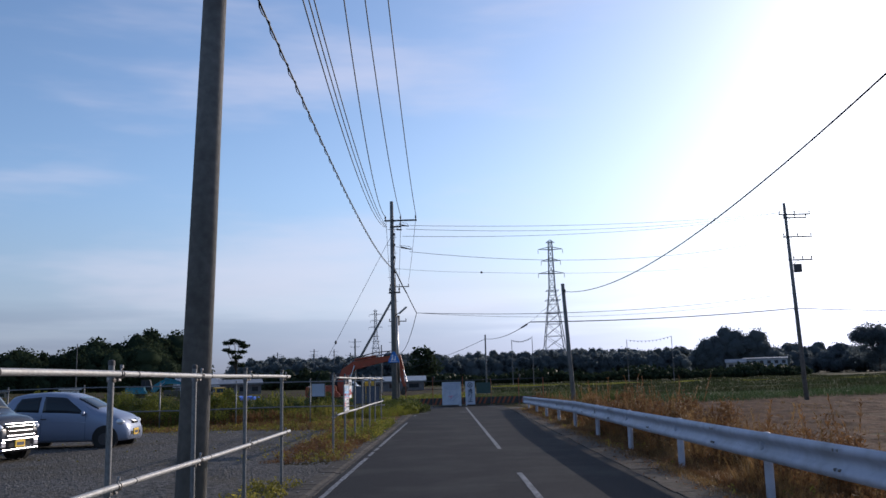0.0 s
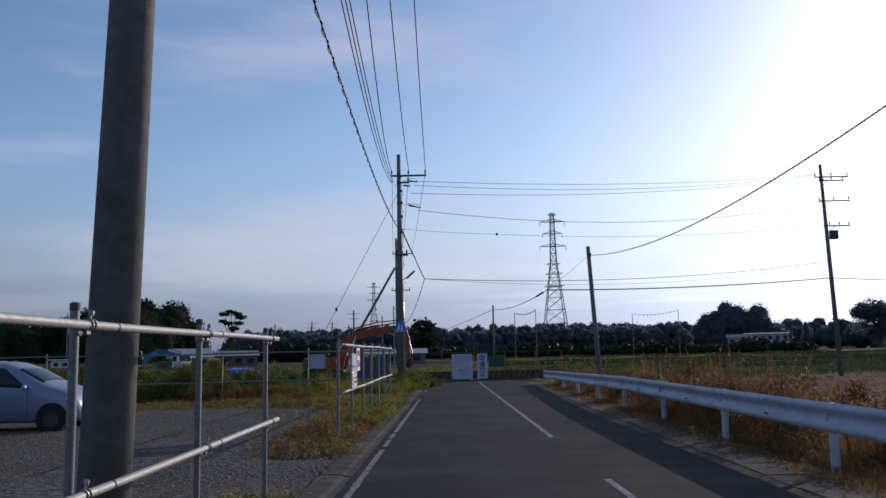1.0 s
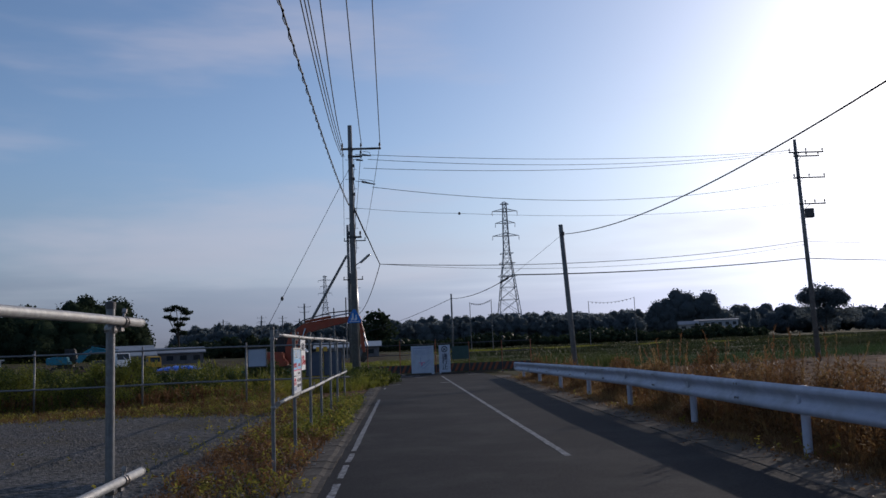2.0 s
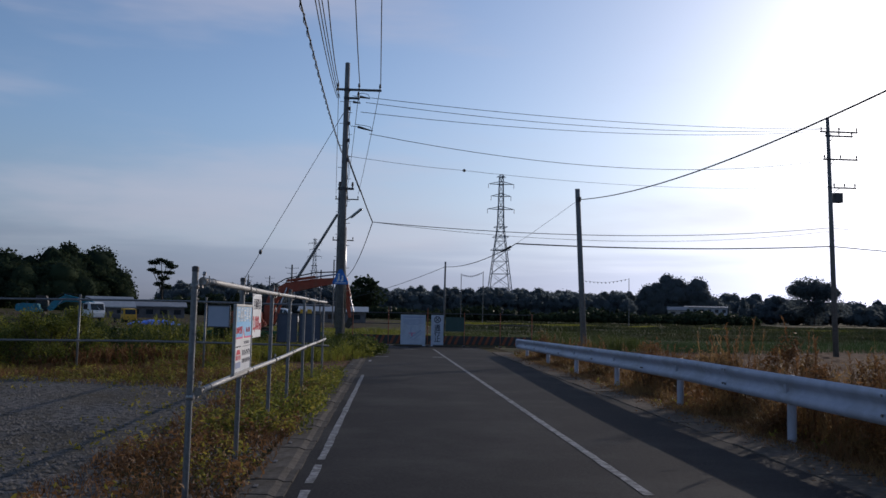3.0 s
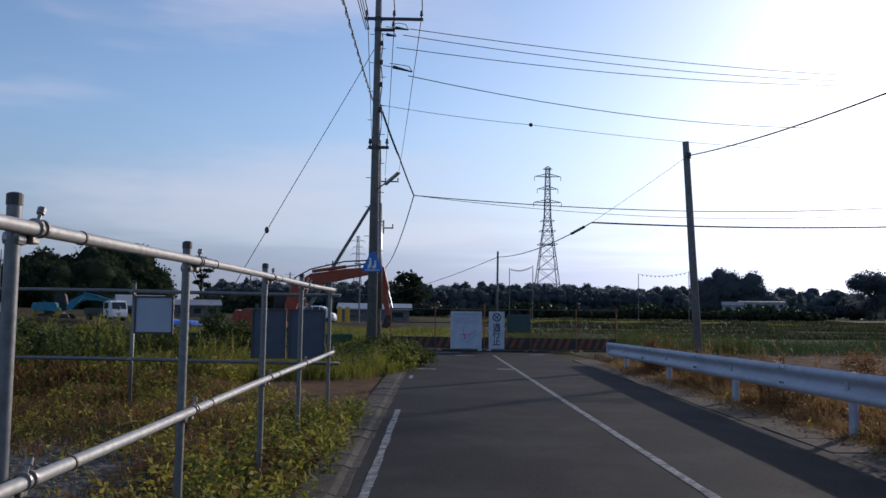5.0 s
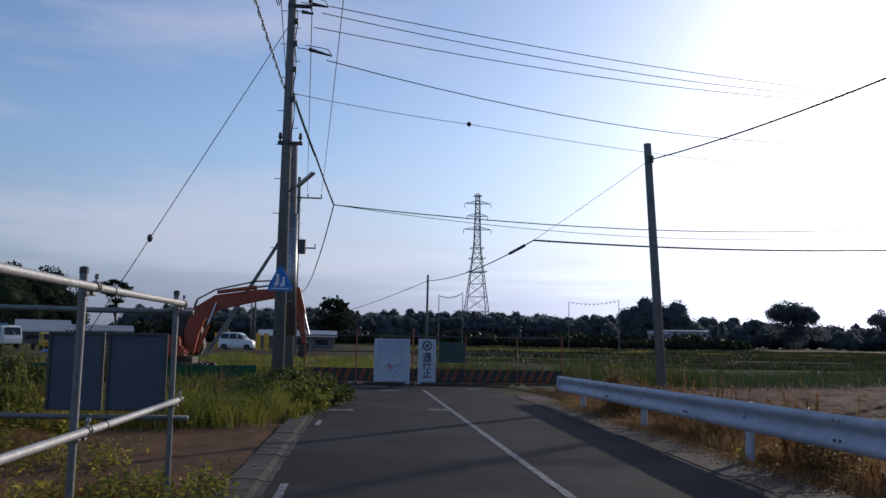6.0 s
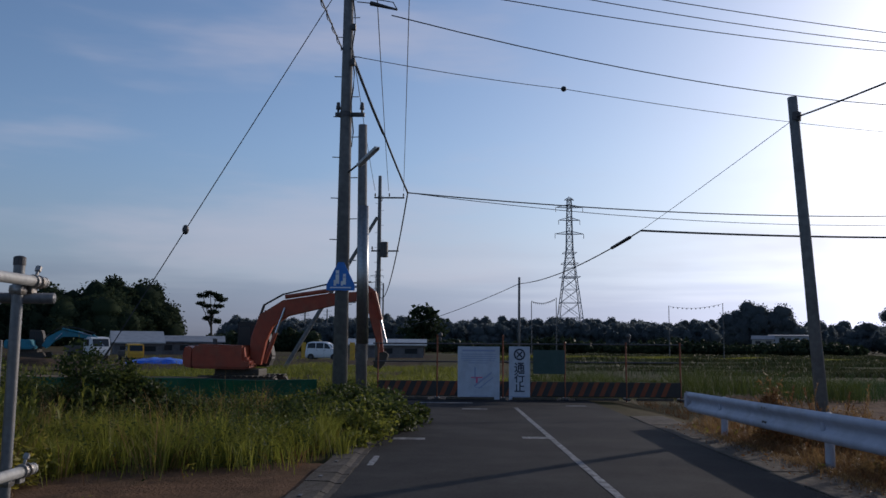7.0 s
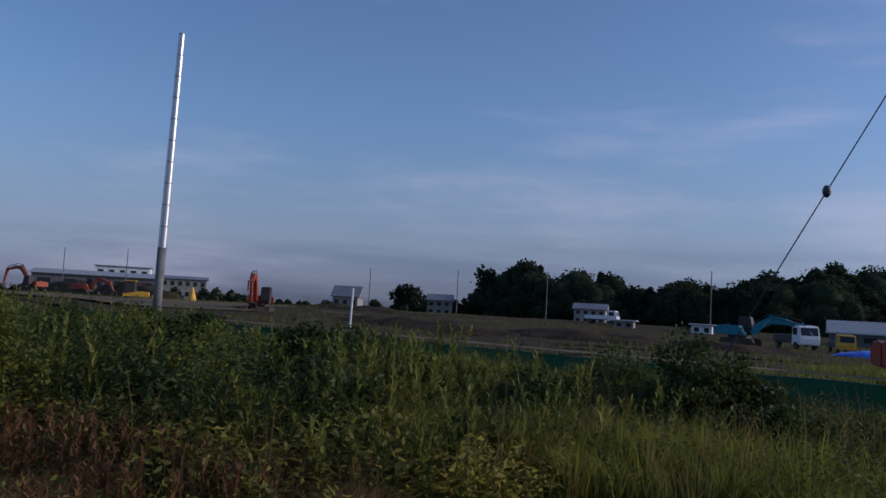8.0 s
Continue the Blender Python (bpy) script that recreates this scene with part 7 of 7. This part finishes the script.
# scattered stones on the lot
n = 19000
c = np.stack([-1.9 - 12.5 * rng.random(n) ** 1.6, rng.uniform(8, 31, n), np.zeros(n)], 1)
c[:, 2] = 0.1 * np.clip((-c[:, 0] - 2.5) / 4, 0, 1)
s = rng.uniform(0.012, 0.036, n)
d = np.array([[1, 0, 0], [-0.5, 0.87, 0], [-0.5, -0.87, 0], [0, 0, 0.8], [0.1, 0.1, -0.4]])
v = (c[:, None, :] + d[None] * s[:, None, None] * rng.uniform(0.7, 1.3, (n, 5, 1)))
o = (np.arange(n) * 5)[:, None]
t = np.concatenate([o + [0, 1, 3], o + [1, 2, 3], o + [2, 0, 3]], 1).reshape(-1, 3)
tagged(tri_mesh("gravel_stones", v.reshape(-1, 3), t, M["stone"]), "loose grey stones lying on the gravel lot", "gravel", kind="stuff")

# ---------- gutter blocks ----------
gutter = tagged(new("gutter"), "row of weathered concrete gutter blocks along the road", "gutter", kind="structure")
bm = B()
prism(bm, [(0, -0.06), (0.40, -0.06), (0.40, 0.010), (0.33, 0.008), (0.27, 0.030), (0.0, 0.034)], 0.005, 0.595, bevel=0.003)
block = link_mesh("gutter_block", bm, M["concrete"], gutter)
block.location = (edge_x(-8) - 0.41, -8, 0)
slot = B()
box(slot, (0.13, 0.3, 0.0335), (0.035, 0.11, 0.006))
slots = [link_mesh("drain_slot", slot, M["dark_steel"], gutter)]
slots[0].location = (edge_x(-8) - 0.41, -8, 0)
for i in range(1, 86):
    yb = -8 + 0.6 * i
    b = new("gutter_block", block.data)
    b.parent = gutter
    b.location = (edge_x(yb) - 0.41 + 0.006 * math.sin(i * 2.3), yb, 0.004 * math.sin(i * 1.7))
    b.rotation_euler = (0, 0.01 * math.sin(i), 0)
    if i % 2 == 0:
        q = new("drain_slot", slots[0].data)
        q.parent = gutter
        q.location = (edge_x(yb) - 0.41, yb, 0.004)
apron = tagged(new("rail_gutter"), "row of flat sandy concrete slabs below the guard rail", "gutter", kind="structure")
bm = B()
box(bm, (0.36, 0.5, -0.02), (0.72, 0.985, 0.06), bevel=0.012)
slab = link_mesh("slab", bm, M["slab"], apron)
slab.location = (3.625, -8, 0)
for i in range(1, 56):
    b = new("slab", slab.data)
    b.parent = apron
    b.location = (3.625 + 0.02 * math.sin(i * 2.9), -8 + i, 0.004 * math.sin(i * 2.1))
    b.rotation_euler = (0.004 * math.sin(i * 1.3), 0.006 * math.sin(i * 0.9), 0)
